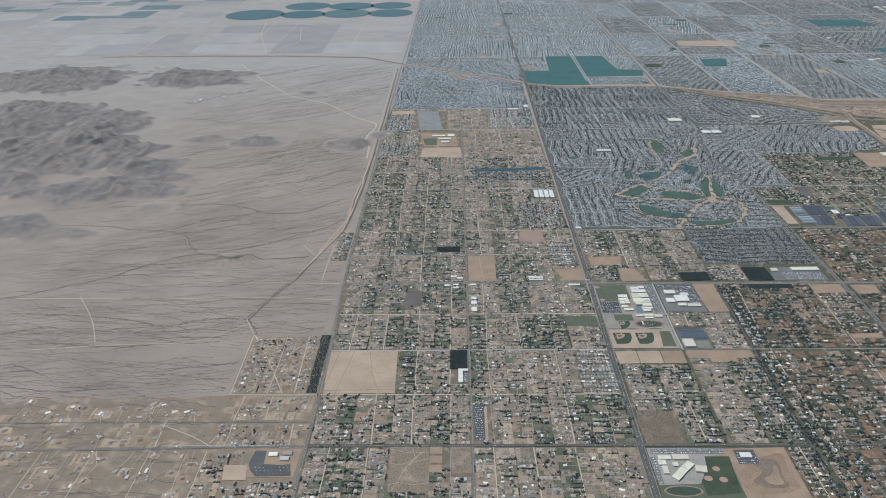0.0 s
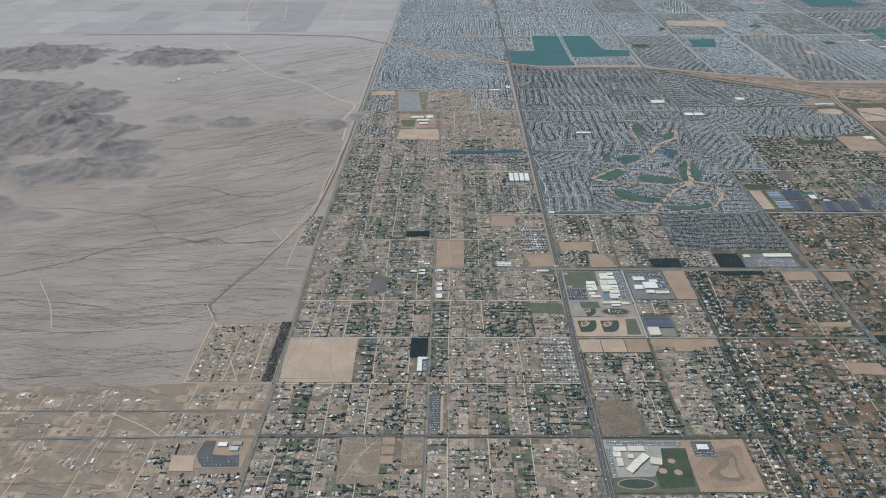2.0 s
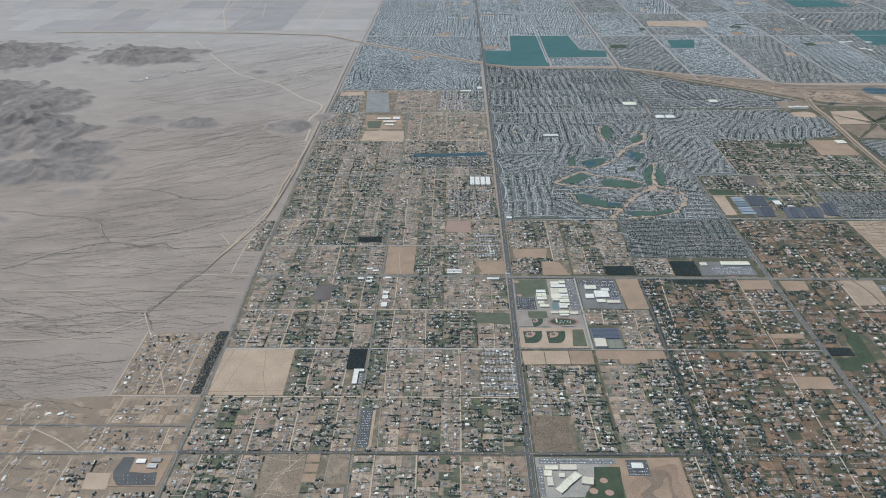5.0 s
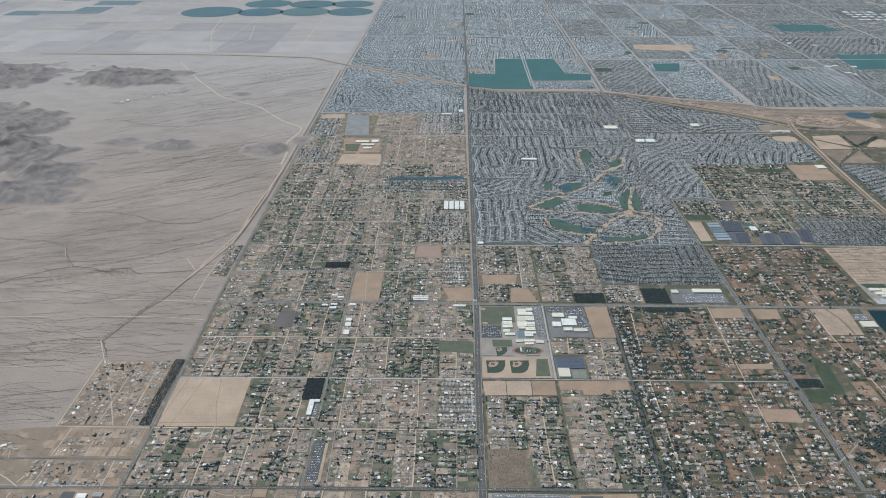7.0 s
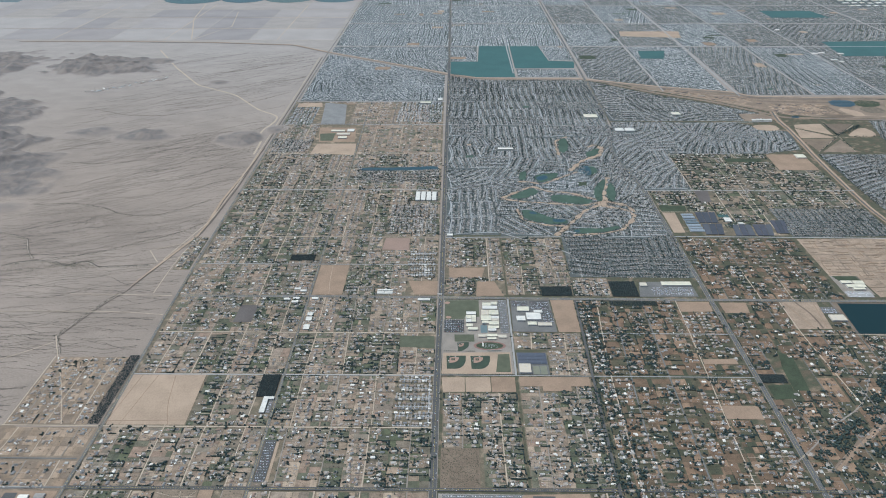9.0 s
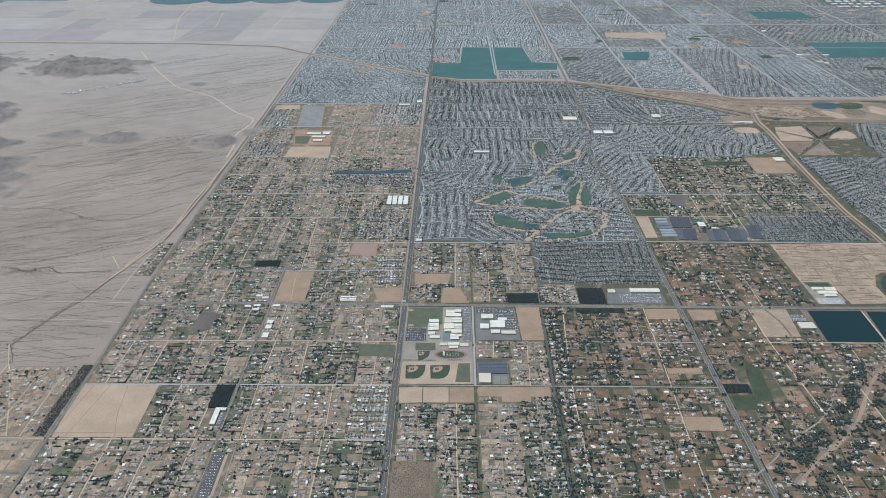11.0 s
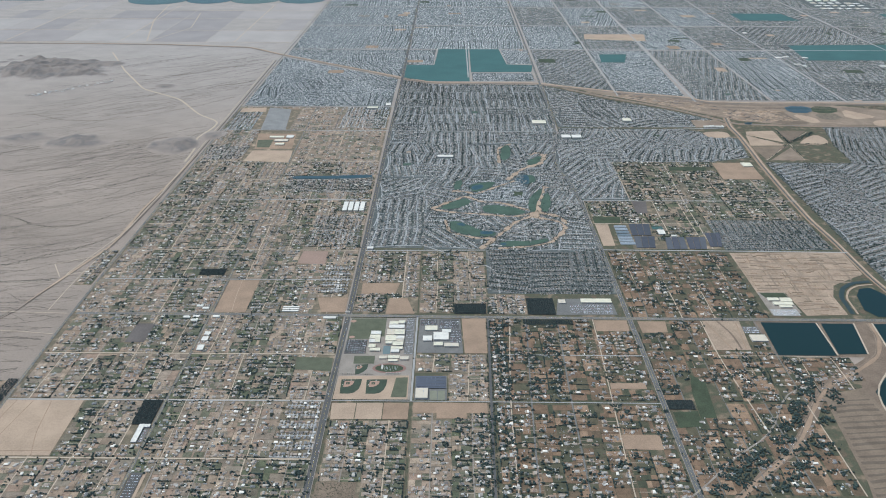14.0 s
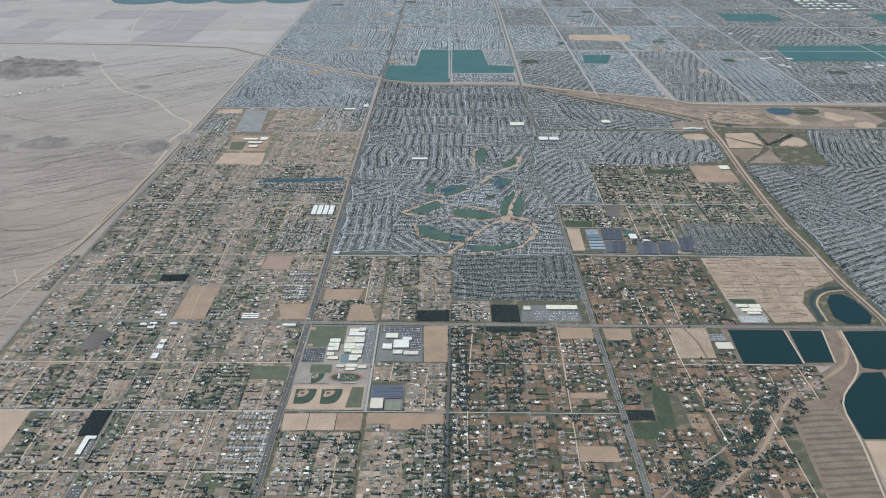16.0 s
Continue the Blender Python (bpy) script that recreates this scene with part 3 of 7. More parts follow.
def build_washes():
    beds, rills, brush = Soup(), Soup(), Soup()
    rnd = random.Random(5)
    bx, by, br = [], [], []
    for pts, w, dots in MAIN_WASHES:
        q = smooth_line(pts, 4)
        k = len(q)
        wob = np.array([rnd.gauss(0, .9) for _ in range(k)])
        q = q + np.stack([0 * wob, np.convolve(wob, np.ones(5) / 2.5, "same")], -1)
        ribbon(beds, q, w * np.array([rnd.uniform(.5, 1.2) for _ in range(k)]), 0.09 + 0.004 * len(beds.v), WASH_SAND)
        ribbon(rills, q, w * 0.8, 0.05, DRY_WASH, w * .75)
        for x, y in q:
            for _ in range(dots):
                bx.append(x + rnd.gauss(0, 2))
                by.append(y + rnd.choice((-1, 1)) * rnd.uniform(.4, .9) * w + rnd.gauss(0, .6))
                br.append(rnd.uniform(.35, .95))

    def lean(y):
        return float(np.interp(y, [-500, -60, 180, 420, 900], [0.0, 0.02, 0.34, 0.52, 0.62]))

    def rill(x, y, length, w, tilt=0.0, back=False, deep=1):
        pts, ph, ph2 = [], rnd.uniform(0, 6), rnd.uniform(0, 6)
        off = 0.0
        for k in range(int(length / 4)):
            pts.append((x, y))
            off += 0.5 * (0 - off) + rnd.gauss(0, .17)
            a = lean(y) + tilt + 0.20 * math.sin(k * .11 + ph) + 0.11 * math.sin(k * .31 + ph2) + off
            step = -4 if back else 4
            x, y = x + step * math.cos(a), y + step * math.sin(a)
            if x > (-412 if y > 190 else -401) or x < -1250 or height_of(x, y) > 3.5 or (y < -160 and x > -506):
                break
            if rnd.random() < .42:
                bx.append(x + rnd.gauss(0, .7))
                by.append(y + rnd.gauss(0, .5))
                br.append(rnd.uniform(.22, .6))
            if deep and rnd.random() < .022:
                rill(x, y, rnd.uniform(30, 110), w * .7, rnd.choice((-1, 1)) * rnd.uniform(.15, .4), True, 0)
        k = len(pts)
        if k > 4:
            fade = np.linspace(0.5, 1, k) if not back else np.linspace(1, .4, k)
            ribbon(rills, np.array(pts), w * fade * np.array([rnd.uniform(.5, 1.35) for _ in range(k)]), 0.05 + 0.0001 * (len(rills.v) % 300), DRY_WASH)

    for k in range(280):
        rill(rnd.uniform(-1050, -480), rnd.uniform(-310, 330), rnd.uniform(90, 380), rnd.uniform(.5, 1.25))
    for k in range(150):
        rill(rnd.uniform(-900, -470), rnd.uniform(330, 760), rnd.uniform(80, 300), rnd.uniform(.9, 1.9))
    for k in range(90):
        rill(rnd.uniform(-980, -500), rnd.uniform(760, 1500), rnd.uniform(120, 360), rnd.uniform(1.2, 2.4))
    for k in range(70):
        rill(rnd.uniform(-860, -560), rnd.uniform(-560, -310), rnd.uniform(60, 200), rnd.uniform(.45, 1.1))
    beds.make("wash_beds", "pale sandy beds of dry washes", "dry wash", "structure")
    rills.make("dry_washes", "fine dark gravelly rills winding over the desert", "dry wash", "stuff")
    k = 15000
    sx, sy = RNG.uniform(-1000, -405, k), RNG.uniform(-560, 900, k)
    keep = ((sy > -160) | (sx < -505)) & (sx < -415 - np.maximum(0, 190 - sy) * 0.36) & (RNG.random(k) < 0.8)
    gx, gy = [sx[keep], np.array(bx)], [sy[keep], np.array(by)]
    rr = [RNG.uniform(.2, .55, keep.sum()), np.array(br)]
    for cx, cy, ax, ay, m in ((-640, 75, 55, 17, 1000), (-585, 88, 22, 9, 420), (-660, 280, 60, 22, 700), (-605, 248, 40, 20, 350), (-625, 200, 18, 8, 160), (-500, 200, 50, 30, 300)):
        gx.append(RNG.normal(cx, ax, m))
        gy.append(RNG.normal(cy, ay, m))
        rr.append(RNG.uniform(.3, .75, m))
    sx, sy, r = np.concatenate(gx), np.concatenate(gy), np.concatenate(rr)
    clumps(brush, sx, sy, 0, r, r * 1.2, SCRUB, False, True)
    brush.make("desert_scrub", "low grey-green desert shrubs", "shrub", "stuff")


build_washes()
rnd = random.Random(91)
sheet("settlement_ground", [(-386, -302)] + [(-400 - 22 * k, -306 + rnd.uniform(-9, 7) - .02 * k * k * (k > 6)) for k in range(24)] + [(-930, -360), (-940, -700), (-386, -700)], .035, SETTLED_SOIL, "brown trodden earth round desert homesteads", "ground")

# farmland beyond the freeway and pivot circles
def build_far_farms():
    so, tracks = Soup(), Soup()
    rnd = random.Random(11)
    y = 1760
    while y < 4300:
        h = rnd.choice((180, 200, 220))
        x = -400
        while x > -3400:
            w = rnd.choice((100, 200, 200, 300))
            if not (y > 2480 and y < 3060 and x > -1300):
                if rnd.random() < 0.75:
                    quads(so, [rect(x - w + 3, y + 3, x - 3, y + h - 3)], 0.2, FARM)
            x -= w
        ribbon(tracks, [(-3400, y), (-400, y)], 3.0, 0.3, DIRT_LANE)
        y += h
    for x in (-600, -1000, -1400):
        ribbon(tracks, [(x, 1760), (x - 6, 2480)], 3.0, 0.32, DIRT_LANE)
    ribbon(tracks, smooth_line([(-905, 1770), (-1010, 2150), (-1060, 2500)]), 4, 0.34, DIRT_LANE)
    ribbon(tracks, smooth_line([(-900, 1770), (-820, 2000), (-870, 2300)]), 3, 0.36, DIRT_LANE)
    so.make("farm_fields", "brown fallow farm fields", "field", "stuff")
    tracks.make("farm_tracks", "pale dirt farm tracks", "track", "structure")
    for k in range(60):
        x, y = rnd.uniform(-3300, -1500), rnd.uniform(2500, 4300)
        sheet("farm_field", rect(x, y, x + rnd.uniform(120, 300), y + rnd.uniform(60, 160)), 0.35 + 0.004 * k, PALE_GREEN_CROP if k % 3 else FARM, "pale green farm field" if k % 3 else "fallow grey-brown farm field", "field")
    for x, y, r in ((-1146, 2636, 136), (-920, 2628, 102), (-718, 2642, 112), (-510, 2640, 104), (-937, 2876, 112), (-720, 2862, 110), (-524, 2868, 100)):
        sheet("pivot_field", oval(x, y, r, r * 1.06, 64), 0.7, PIVOT, "round dark green centre-pivot irrigated field", "field")


build_far_farms()

# ---- roads ----
ROADS = []


def road(name, pts, width, mt=ASPHALT, label="dark asphalt road", z=0.6, walks=True, lines=True, step=14.0):
    q = smooth_line(pts, step)
    ROADS.append((q, width / 2 + 1.5))
    so = Soup()
    ribbon(so, q, width, z, mt)
    ob = so.make(name, label, "road", "structure")
    if walks:
        for side in (-1, 1):
            s2 = Soup()
            off = side * (width / 2 + 0.45)
            ribbon(s2, q, 0.7, z + 0.04, CONCRETE, off)
            s2.make("pavement", "pale concrete pavement beside the road", "pavement", "structure")
    if lines:
        s3 = Soup()
        for off in (-0.12, 0.12):
            ribbon(s3, q, 0.06, z + 0.03, LINE_YELLOW, off)
        part("centre_lines", s3, ob, "painted yellow centre lines")
    return ob


LINE_YELLOW = surface("yellow_line_paint", [(0.55, 0.40, 0.08)], 0.05, 0.5, 3.0, 0.7)
LANE_SOUP = Soup()


def lane(pts, width=1.7, mt=DIRT_LANE, z=0.42):
    ribbon(LANE_SOUP, smooth_line(pts, 20.0), width, z + 0.0004 * len(LANE_SOUP.v), mt)


A_LINE = [(-2, -560), (-1, -235), (2, -10), (4, 600), (8, 1290), (10, 4000)]
B_LINE = [(402, -560), (400, -120), (398, 0), (396, 240), (390, 400), (389, 450), (379, 526), (368, 580), (372, 650), (388, 760), (399, 880), (402, 1240), (408, 4000)]
C_LINE = [(-385, -560), (-385, -230), (-391, -60), (-394, 150), (-394, 850), (-392, 1570), (-388, 1800), (-380, 4000)]
road("road_main", A_LINE, 7.2, ASPHALT, "wide dark asphalt arterial road with pale kerbs")
road("road_east", B_LINE, 5.4, WORN_ROAD, "wide grey asphalt arterial road", 0.62)
road("road_west", C_LINE, 3.6, OLD_ASPHALT, "grey asphalt road along the desert's edge", 0.6, False)
road("road_half_mile", [(-193, -560), (-194, 0), (-195, 600), (-196, 1000)], 3.2, OLD_ASPHALT, "grey asphalt side road", 0.6, False)
road("desert_cross_road", [(-900, -407), (-640, -404), (-388, -398)], 2.6, OLD_ASPHALT, "worn grey road between desert homesteads", 0.6, False, False)
road("cross_road_south", [(-385, -398), (300, -397), (900, -396)], 4.6, ASPHALT, "dark asphalt cross road", 0.66, False)
road("cross_road_middle", [(-386, -7), (-200, -7), (0, -9), (200, -12), (400, -13), (600, -14), (1400, -16)], 4.8, OLD_ASPHALT, "grey asphalt cross road", 0.66)
lane([(-385, -201), (-5, -200)], 2.6)
road("cross_road_half_south", [(0, -200), (400, -202)], 1.4, STREET, "grey narrow paved street", 0.56, False, False)
road("cross_road_half_north", [(0, 192), (110, 194), (204, 196)], 2.8, STREET, "pale paved street", 0.56, False, False)
road("cross_road_half_east", [(397, 199), (600, 197), (800, 194)], 2.8, STREET, "pale paved street", 0.56, False, False)
road("tract_collector", [(61, 582), (76, 500), (85, 412), (72, 340), (64, 295), (70, 250), (82, 226), (141, 184), (190, 152), (218, 132), (221, 100), (220, 56)], 2.4, STREET, "pale curving residential collector street", 0.57, False, False)
road("cross_road_north", [(-394, 401), (400, 402), (800, 405)], 3.0, STREET, "pale paved street", 0.56, False, False)
road("cross_road_far", [(-394, 812), (0, 810), (400, 806), (800, 840)], 4.0, STREET, "pale paved cross road", 0.58, False, False)
road("cross_road_far", [(-394, 1006), (0, 1004), (400, 1000), (690, 990)], 3.4, STREET, "pale paved cross road", 0.58, False, False)
road("side_street", [(100, -12), (99, -200)], 2.6, STREET, "paved street beside the school", 0.57, False, False)
road("desert_track", [(-958, 1600), (-829, 1363), (-703, 1163), (-571, 1065), (-480, 929), (-416, 873), (-417, 826), (-436, 751), (-418, 682), (-416, 600)], 4.6, DIRT_LANE, "pale graded dirt road through the desert", 0.5, False, False)
road("settlement_road", [(-900, -357), (-640, -354), (-390, -355)], 2.0, OLD_ASPHALT, "narrow grey road between desert homesteads", 0.5, False, False)
for x0, x1 in ((-629, -628), (-565, -563), (-498, -498), (-690, -688), (-750, -745)):
    lane([(x0, -540), (x1, -407)], 1.1)
for pts in ([(-563, -355), (-561, -400)], [(-803, -44), (-750, -119), (-724, -176)], [(-523, -115), (-499, -163), (-470, -215), (-433, -298)],
            [(-395, -60), (-459, -52), (-550, -52), (-614, -52), (-678, -55), (-748, -52), (-900, -50)], [(-554, -3), (-523, -3), (-475, -4), (-398, -7)], [(-810, -196), (-696, -183), (-580, -180), (-557, -163), (-519, -131)], [(-483, 140), (-430, 168)], [(-483, 140), (-457, 99)], [(-429, 0), (-429, 55), (-427, 110), (-423, 165), (-412, 190)], [(-501, -300), (-385, -301)],
            [(-501, -163), (-499, -300)], [(-568, -358), (-544, -371), (-520, -380), (-499, -393), (-494, -400)], [(-499, -393), (-492, -375), (-476, -358)]):
    lane(pts, 1.4)

# canal and embankment along the desert's edge
so = Soup()
line = smooth_line([(-405, 640), (-412, 480), (-420, 354), (-419, 243), (-420, 205), (-435, 155), (-449, 106), (-468, 42), (-478, 0), (-489, -16), (-504, -55), (-523, -115)], 8)
upper = line[line[:, 1] > 20]
ribbon(so, upper, np.interp(upper[:, 1], [20, 110, 200, 640], [1.0, 5.0, 6.0, 2.5]), 0.3, PALE_DIRT, 2.0)
so.make("canal_bank", "pale bare earth embankment along the canal", "embankment", "structure")
so = Soup()
ribbon(so, line, np.linspace(2.2, 1.6, len(line)), 0.4, DRY_WASH, 5.0)
so.make("ditch", "dark brushy drainage ditch", "ditch", "structure")
so = Soup()
ribbon(so, smooth_line([(-402, 1500), (-401, 900), (-402, 640), (-404, 420), (-412, 250), (-418, 200)], 8), 3.0, 0.42, DRY_WASH)
ribbon(so, smooth_line([(-409, 1500), (-408, 900), (-408, 640), (-409, 420), (-415, 260), (-452, 100), (-400, 130)], 8), 1.6, 0.45, DIRT_LANE)
so.make("edge_ditch", "brushy ditch between the desert and the houses", "ditch", "structure")

# freeway corridor and canal north of the town
BANK_SOIL = surface("grey_brown_bank_soil", [(0.205, 0.152, 0.106)], 0.28, 0.03, 0.4, 0.95)
FREEWAY = [(-1500, 1735), (-1100, 1730), (-830, 1720), (-525, 1680), (-392, 1570), (-70, 1347), (2, 1290), (100, 1240), (394, 1237), (466, 1204), (606, 1148), (782, 1098), (822, 1056), (978, 1046), (1140, 1050), (1700, 1030), (2600, 1010)]
BRANCH = [(463, 1188), (571, 1096), (710, 1004), (813, 902), (840, 872), (1033, 858), (1400, 862), (2400, 880)]
so = Soup()
fl = smooth_line(FREEWAY, 14)
ribbon(so, fl, np.interp(fl[:, 0], [-1500, -400, 0, 400, 2600], [8, 14, 24, 24, 24]), 0.3, BANK_SOIL)
ribbon(so, fl, np.interp(fl[:, 0], [-1500, -400, 0, 400, 2600], [4, 5, 9, 9, 7]), 0.5, PALE_DIRT, 5.5)
so.make("canal_corridor", "bare brown canal corridor with pale service roads", "embankment", "structure")
so = Soup()
ribbon(so, fl, 3.0, 0.6, OLD_ASPHALT, -6.0)
so.make("freeway", "grey freeway along the canal", "road", "structure")
so = Soup()
ribbon(so, smooth_line(BRANCH, 14), 12.0, 0.36, BROWN_DIRT)
ribbon(so, smooth_line(BRANCH, 14), 4.0, 0.6, OLD_ASPHALT)
so.make("freeway_branch", "grey freeway with bare brown verges", "road", "structure")
CORRIDOR = [(x, y + 14) for x, y in FREEWAY[3:]] + [(x, y - 14) for x, y in FREEWAY[3:][::-1]]
TAKEN.append(CORRIDOR)
TAKEN.append([(463, 1195), (606, 1150), (782, 1100), (822, 1060), (1700, 1035), (1700, 855), (1033, 850), (840, 862), (813, 892), (710, 992), (571, 1084)])
sheet("interchange_ground", rounded([(470, 1195), (606, 1140), (782, 1090), (830, 1045), (1250, 1030), (1280, 880), (1040, 862), (880, 885), (800, 940), (700, 1025)], 1), 0.25, BANK_SOIL, "grey-brown graded ground between two freeways", "ground")
sheet("basin_lake", rounded([(1012, 1026), (1080, 1024), (1064, 964), (1002, 966)], 1), 0.6, BLUE_WATER, "blue storm basin lake beside the freeway", "lake")
sheet("golf_green", rounded([(1078, 1026), (1146, 1018), (1128, 966), (1066, 962)], 1), 0.5, GRASS, "dark green lawn beside a storm basin", "ground")
for k, (p, mt, lb) in enumerate((([(990, 990), (996, 916), (1034, 873), (937, 871), (950, 930)], FIELD_STRIPE, "grey-brown damp soil"), ([(1005, 962), (1055, 926), (1050, 879), (1014, 890)], PALE_DIRT, "bare tan graded earth"),
                                 ([(1149, 1002), (1183, 965), (1216, 929), (1125, 910)], PALE_DIRT, "bare tan graded earth"), ([(1182, 902), (1230, 912), (1226, 860), (1170, 858)], PALE_DIRT, "bare tan graded earth"),
                                 ([(1060, 960), (1120, 965), (1120, 915), (1066, 905)], DARK_LOT, "dark ground round a storm basin"))):
    sheet("graded_plot", rounded(p, 1), 0.42 + .01 * k, mt, lb, "ground")
sheet("graded_plot", [(735, 845), (806, 850), (820, 870), (800, 905), (738, 905)], .3, BANK_SOIL, "grey-brown ground round apartment blocks", "ground")
sheet("wash_pond", [(863, 884), (884, 884), (875, 867), (861, 870)], 0.62, POND, "small dark pond beside the freeway", "pond")
rnd = random.Random(61)
so = Soup()
for k in range(420):          # spoil heaps and scrapes between the freeways
    f, g = rnd.random(), rnd.random()
    x = 840 + 150 * f if k < 300 else 600 + 240 * f
    y = (895 + 95 * g) if k < 300 else 1140 - .5 * (x - 560) + 60 * (g - .5) - 10
    hips(so, x, y, .25, rnd.uniform(4, 18), rnd.uniform(1.5, 6), rnd.uniform(.3, 1.4), rnd.gauss(-.35, .5), (PALE_DIRT, BANK_SOIL, PALE_DIRT, DARK_SOIL, BROWN_DIRT)[k % 5], .6)
so.make("spoil_heaps", "heaps of tan and dark earth between freeways", "earth heap", "stuff")
for pts, w, mt in (([(480, 1200), (640, 1120), (800, 1040), (900, 1020), (1250, 1000)], 2.0, PALE_DIRT), ([(690, 1040), (800, 960), (870, 900)], 2.4, PALE_DIRT),
                   ([(560, 1120), (700, 1060), (790, 1070)], 2.0, STREET), ([(520, 1150), (612, 1094), (715, 1026), (800, 966), (880, 930), (1000, 900), (1100, 880)], 2.6, PALE_DIRT)):
    lane(pts, w, mt, 0.5)
so = Soup()
for off, w, mt in ((16, 1.6, OLD_ASPHALT), (30, 1.2, PALE_DIRT), (44, 2.0, DARK_SOIL), (60, 1.4, PALE_DIRT)):
    pts = [(x, y - off * min(1, max(0, (x - 520) / 250))) for x, y in FREEWAY if x > 520]
    ribbon(so, smooth_line(pts, 14), w, 0.62 + .01 * off / 10, mt)
so.make("frontage_tracks", "dirt tracks and frontage roads beside a freeway", "track", "structure")
SE_CANAL = [(830, 920), (818, 850), (818, 780), (812, 700), (803, 600), (797, 500), (793, 420), (790, 320), (795, 240), (797, 110), (808, 0), (800, -20)]
so = Soup()
cl = smooth_line(SE_CANAL, 10)
ribbon(so, cl, np.linspace(16, 10, len(cl)), 0.4, BROWN_DIRT)
ribbon(so, cl, 1.6, 0.45, DIRT_LANE, 3.6)
so.make("canal_bank", "pale earth banks of a canal", "embankment", "structure")
so = Soup()
ribbon(so, cl, 2.6, 0.5, BASIN_WATER, -1.0)
so.make("canal", "narrow grey-green canal", "canal", "structure")
TAKEN.append([(806, 850), (790, 640), (782, 320), (786, 110), (796, 0), (816, 0), (810, 110), (806, 320), (812, 640), (842, 800), (832, 850)])
for x in (795, 1195, 1600, 2000):
    road("far_road", [(x, 1060), (x + 6, 4000)], 5.0, STREET, "pale far arterial road", 0.58, False, False, 60)
for y in (1660, 2060, 2460, 2860, 3260):
    road("far_road", [(-384, y + 10), (2700, y)], 4.6, STREET, "pale far cross road", 0.59, False, False, 60)
for x in (200, 600, 1000):
    road("far_road", [(x, 1300 if x < 500 else 1110), (x + 4, 4000)], 3.6, STREET, "pale far street", 0.57, False, False, 60)
BARE_LOTS = surface("bare_graded_lots", [(0.19, 0.178, 0.158)], 0.2, 0.05, 0.6, 0.9)
# ---- fields, ponds and other plots ----
def plot(name, pts, mt, label, category="field", z=0.5, taken=True):
    if taken:
        TAKEN.append(pts)
    return sheet(name, pts, z, mt, label, category)


plot("bare_field", [(-386, -203), (-292, -202), (-290, -298), (-381, -299)], PALE_DIRT, "wide bare tan field with tyre tracks")
plot("brown_field", rect(-191, -2, -146, 91), BROWN_DIRT, "bare brown field")
plot("red_field", [(-95, 189), (-54, 189), (-53, 143), (-98, 146)], RED_DIRT, "reddish bare field")
plot("graded_plot", [(-49, 40), (-4, 41), (-4, -1), (-38, -1)], BROWN_DIRT, "graded orange-brown building plot")
plot("graded_plot", [(57, 40), (83, 40), (95, -3), (54, -4)], BROWN_DIRT, "graded orange-brown building plot")
plot("graded_plot", [(13, 84), (70, 84), (64, 52), (14, 52)], BROWN_DIRT, "graded brown plot between trees")
plot("tan_field", [(-288, 670), (-200, 671), (-194, 596), (-293, 606)], PALE_DIRT, "bright tan bare field")
plot("ploughed_field", [(-289, -33), (-264, -33), (-264, -79), (-290, -79)], DARK_SOIL, "dark ploughed field")
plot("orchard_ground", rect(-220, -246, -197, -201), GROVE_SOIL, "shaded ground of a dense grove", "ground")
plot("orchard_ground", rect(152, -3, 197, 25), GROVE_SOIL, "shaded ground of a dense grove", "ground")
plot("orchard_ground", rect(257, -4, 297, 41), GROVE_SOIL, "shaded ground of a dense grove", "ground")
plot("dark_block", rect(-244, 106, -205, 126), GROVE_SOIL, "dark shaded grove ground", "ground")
plot("scrub_plot", rect(6, -395, 48, -335), FIELD_STRIPE, "scrubby vacant plot", "ground", 0.6)
plot("scrub_plot", [(-288, -400), (-244, -400), (-241, -472), (-286, -472)], SETTLED_SOIL, "open scrubby plot crossed by pale trails", "ground", 0.6)
plot("scrub_plot", [(-218, -400), (-196, -400), (-195, -444), (-217, -444)], SETTLED_SOIL, "small scrubby plot beside a road", "ground", 0.6)
for k in range(3):
    plot("brown_lot", rect(-242.5, -412 - 15 * k, -228, -400 - 15 * k), BROWN_DIRT, "cleared brown house plot", "field", 0.6)
so = Soup()
for k, pts in enumerate(([(-287, -404), (-268, -410), (-252, -410), (-244, -409)], [(-246, -402), (-258, -420), (-266, -431), (-272, -444), (-276, -457), (-282, -470)], [(-244, -420), (-256, -424), (-266, -431)],
                         [(-262, -402), (-260, -412), (-258, -420)], [(-286, -462), (-276, -457), (-258, -462), (-243, -458)], [(-252, -410), (-262, -424), (-274, -430), (-286, -428)])):
    ribbon(so, smooth_line(pts, 3), .55, .63 + .004 * k, DIRT_LANE)
so.make("trails", "pale footpaths over a scrubby plot", "track", "structure")
plot("vacant_lot", [(5, -205), (34, -204.5), (34, -234), (7, -235)], PALE_DIRT, "cleared tan vacant lot")
plot("vacant_lot", [(35, -204.5), (66, -204), (66, -234), (35, -234)], PALE_DIRT, "cleared tan vacant lot", "field", 0.52)
plot("vacant_lot", [(67, -204), (97, -204), (96.5, -234), (67, -234)], BROWN_DIRT, "cleared tan vacant lot", "field", 0.54)
plot("brown_lot", [(162, -15.5), (196, -15), (195, -100.5), (165, -100.8)], BROWN_DIRT, "bare orange-brown lot with dirt piles")
plot("brown_lot", [(102, -203), (190, -203), (190, -222), (165, -222), (165, -232), (130, -232), (130, -222), (102, -222)], BROWN_DIRT, "graded brown lot", "field", 0.5)
plot("crop_field", [(10, 1446), (9, 1290), (88, 1256), (203, 1256), (207, 1669), (108, 1668), (98, 1447)], CROP, "flat blue-green alfalfa field")
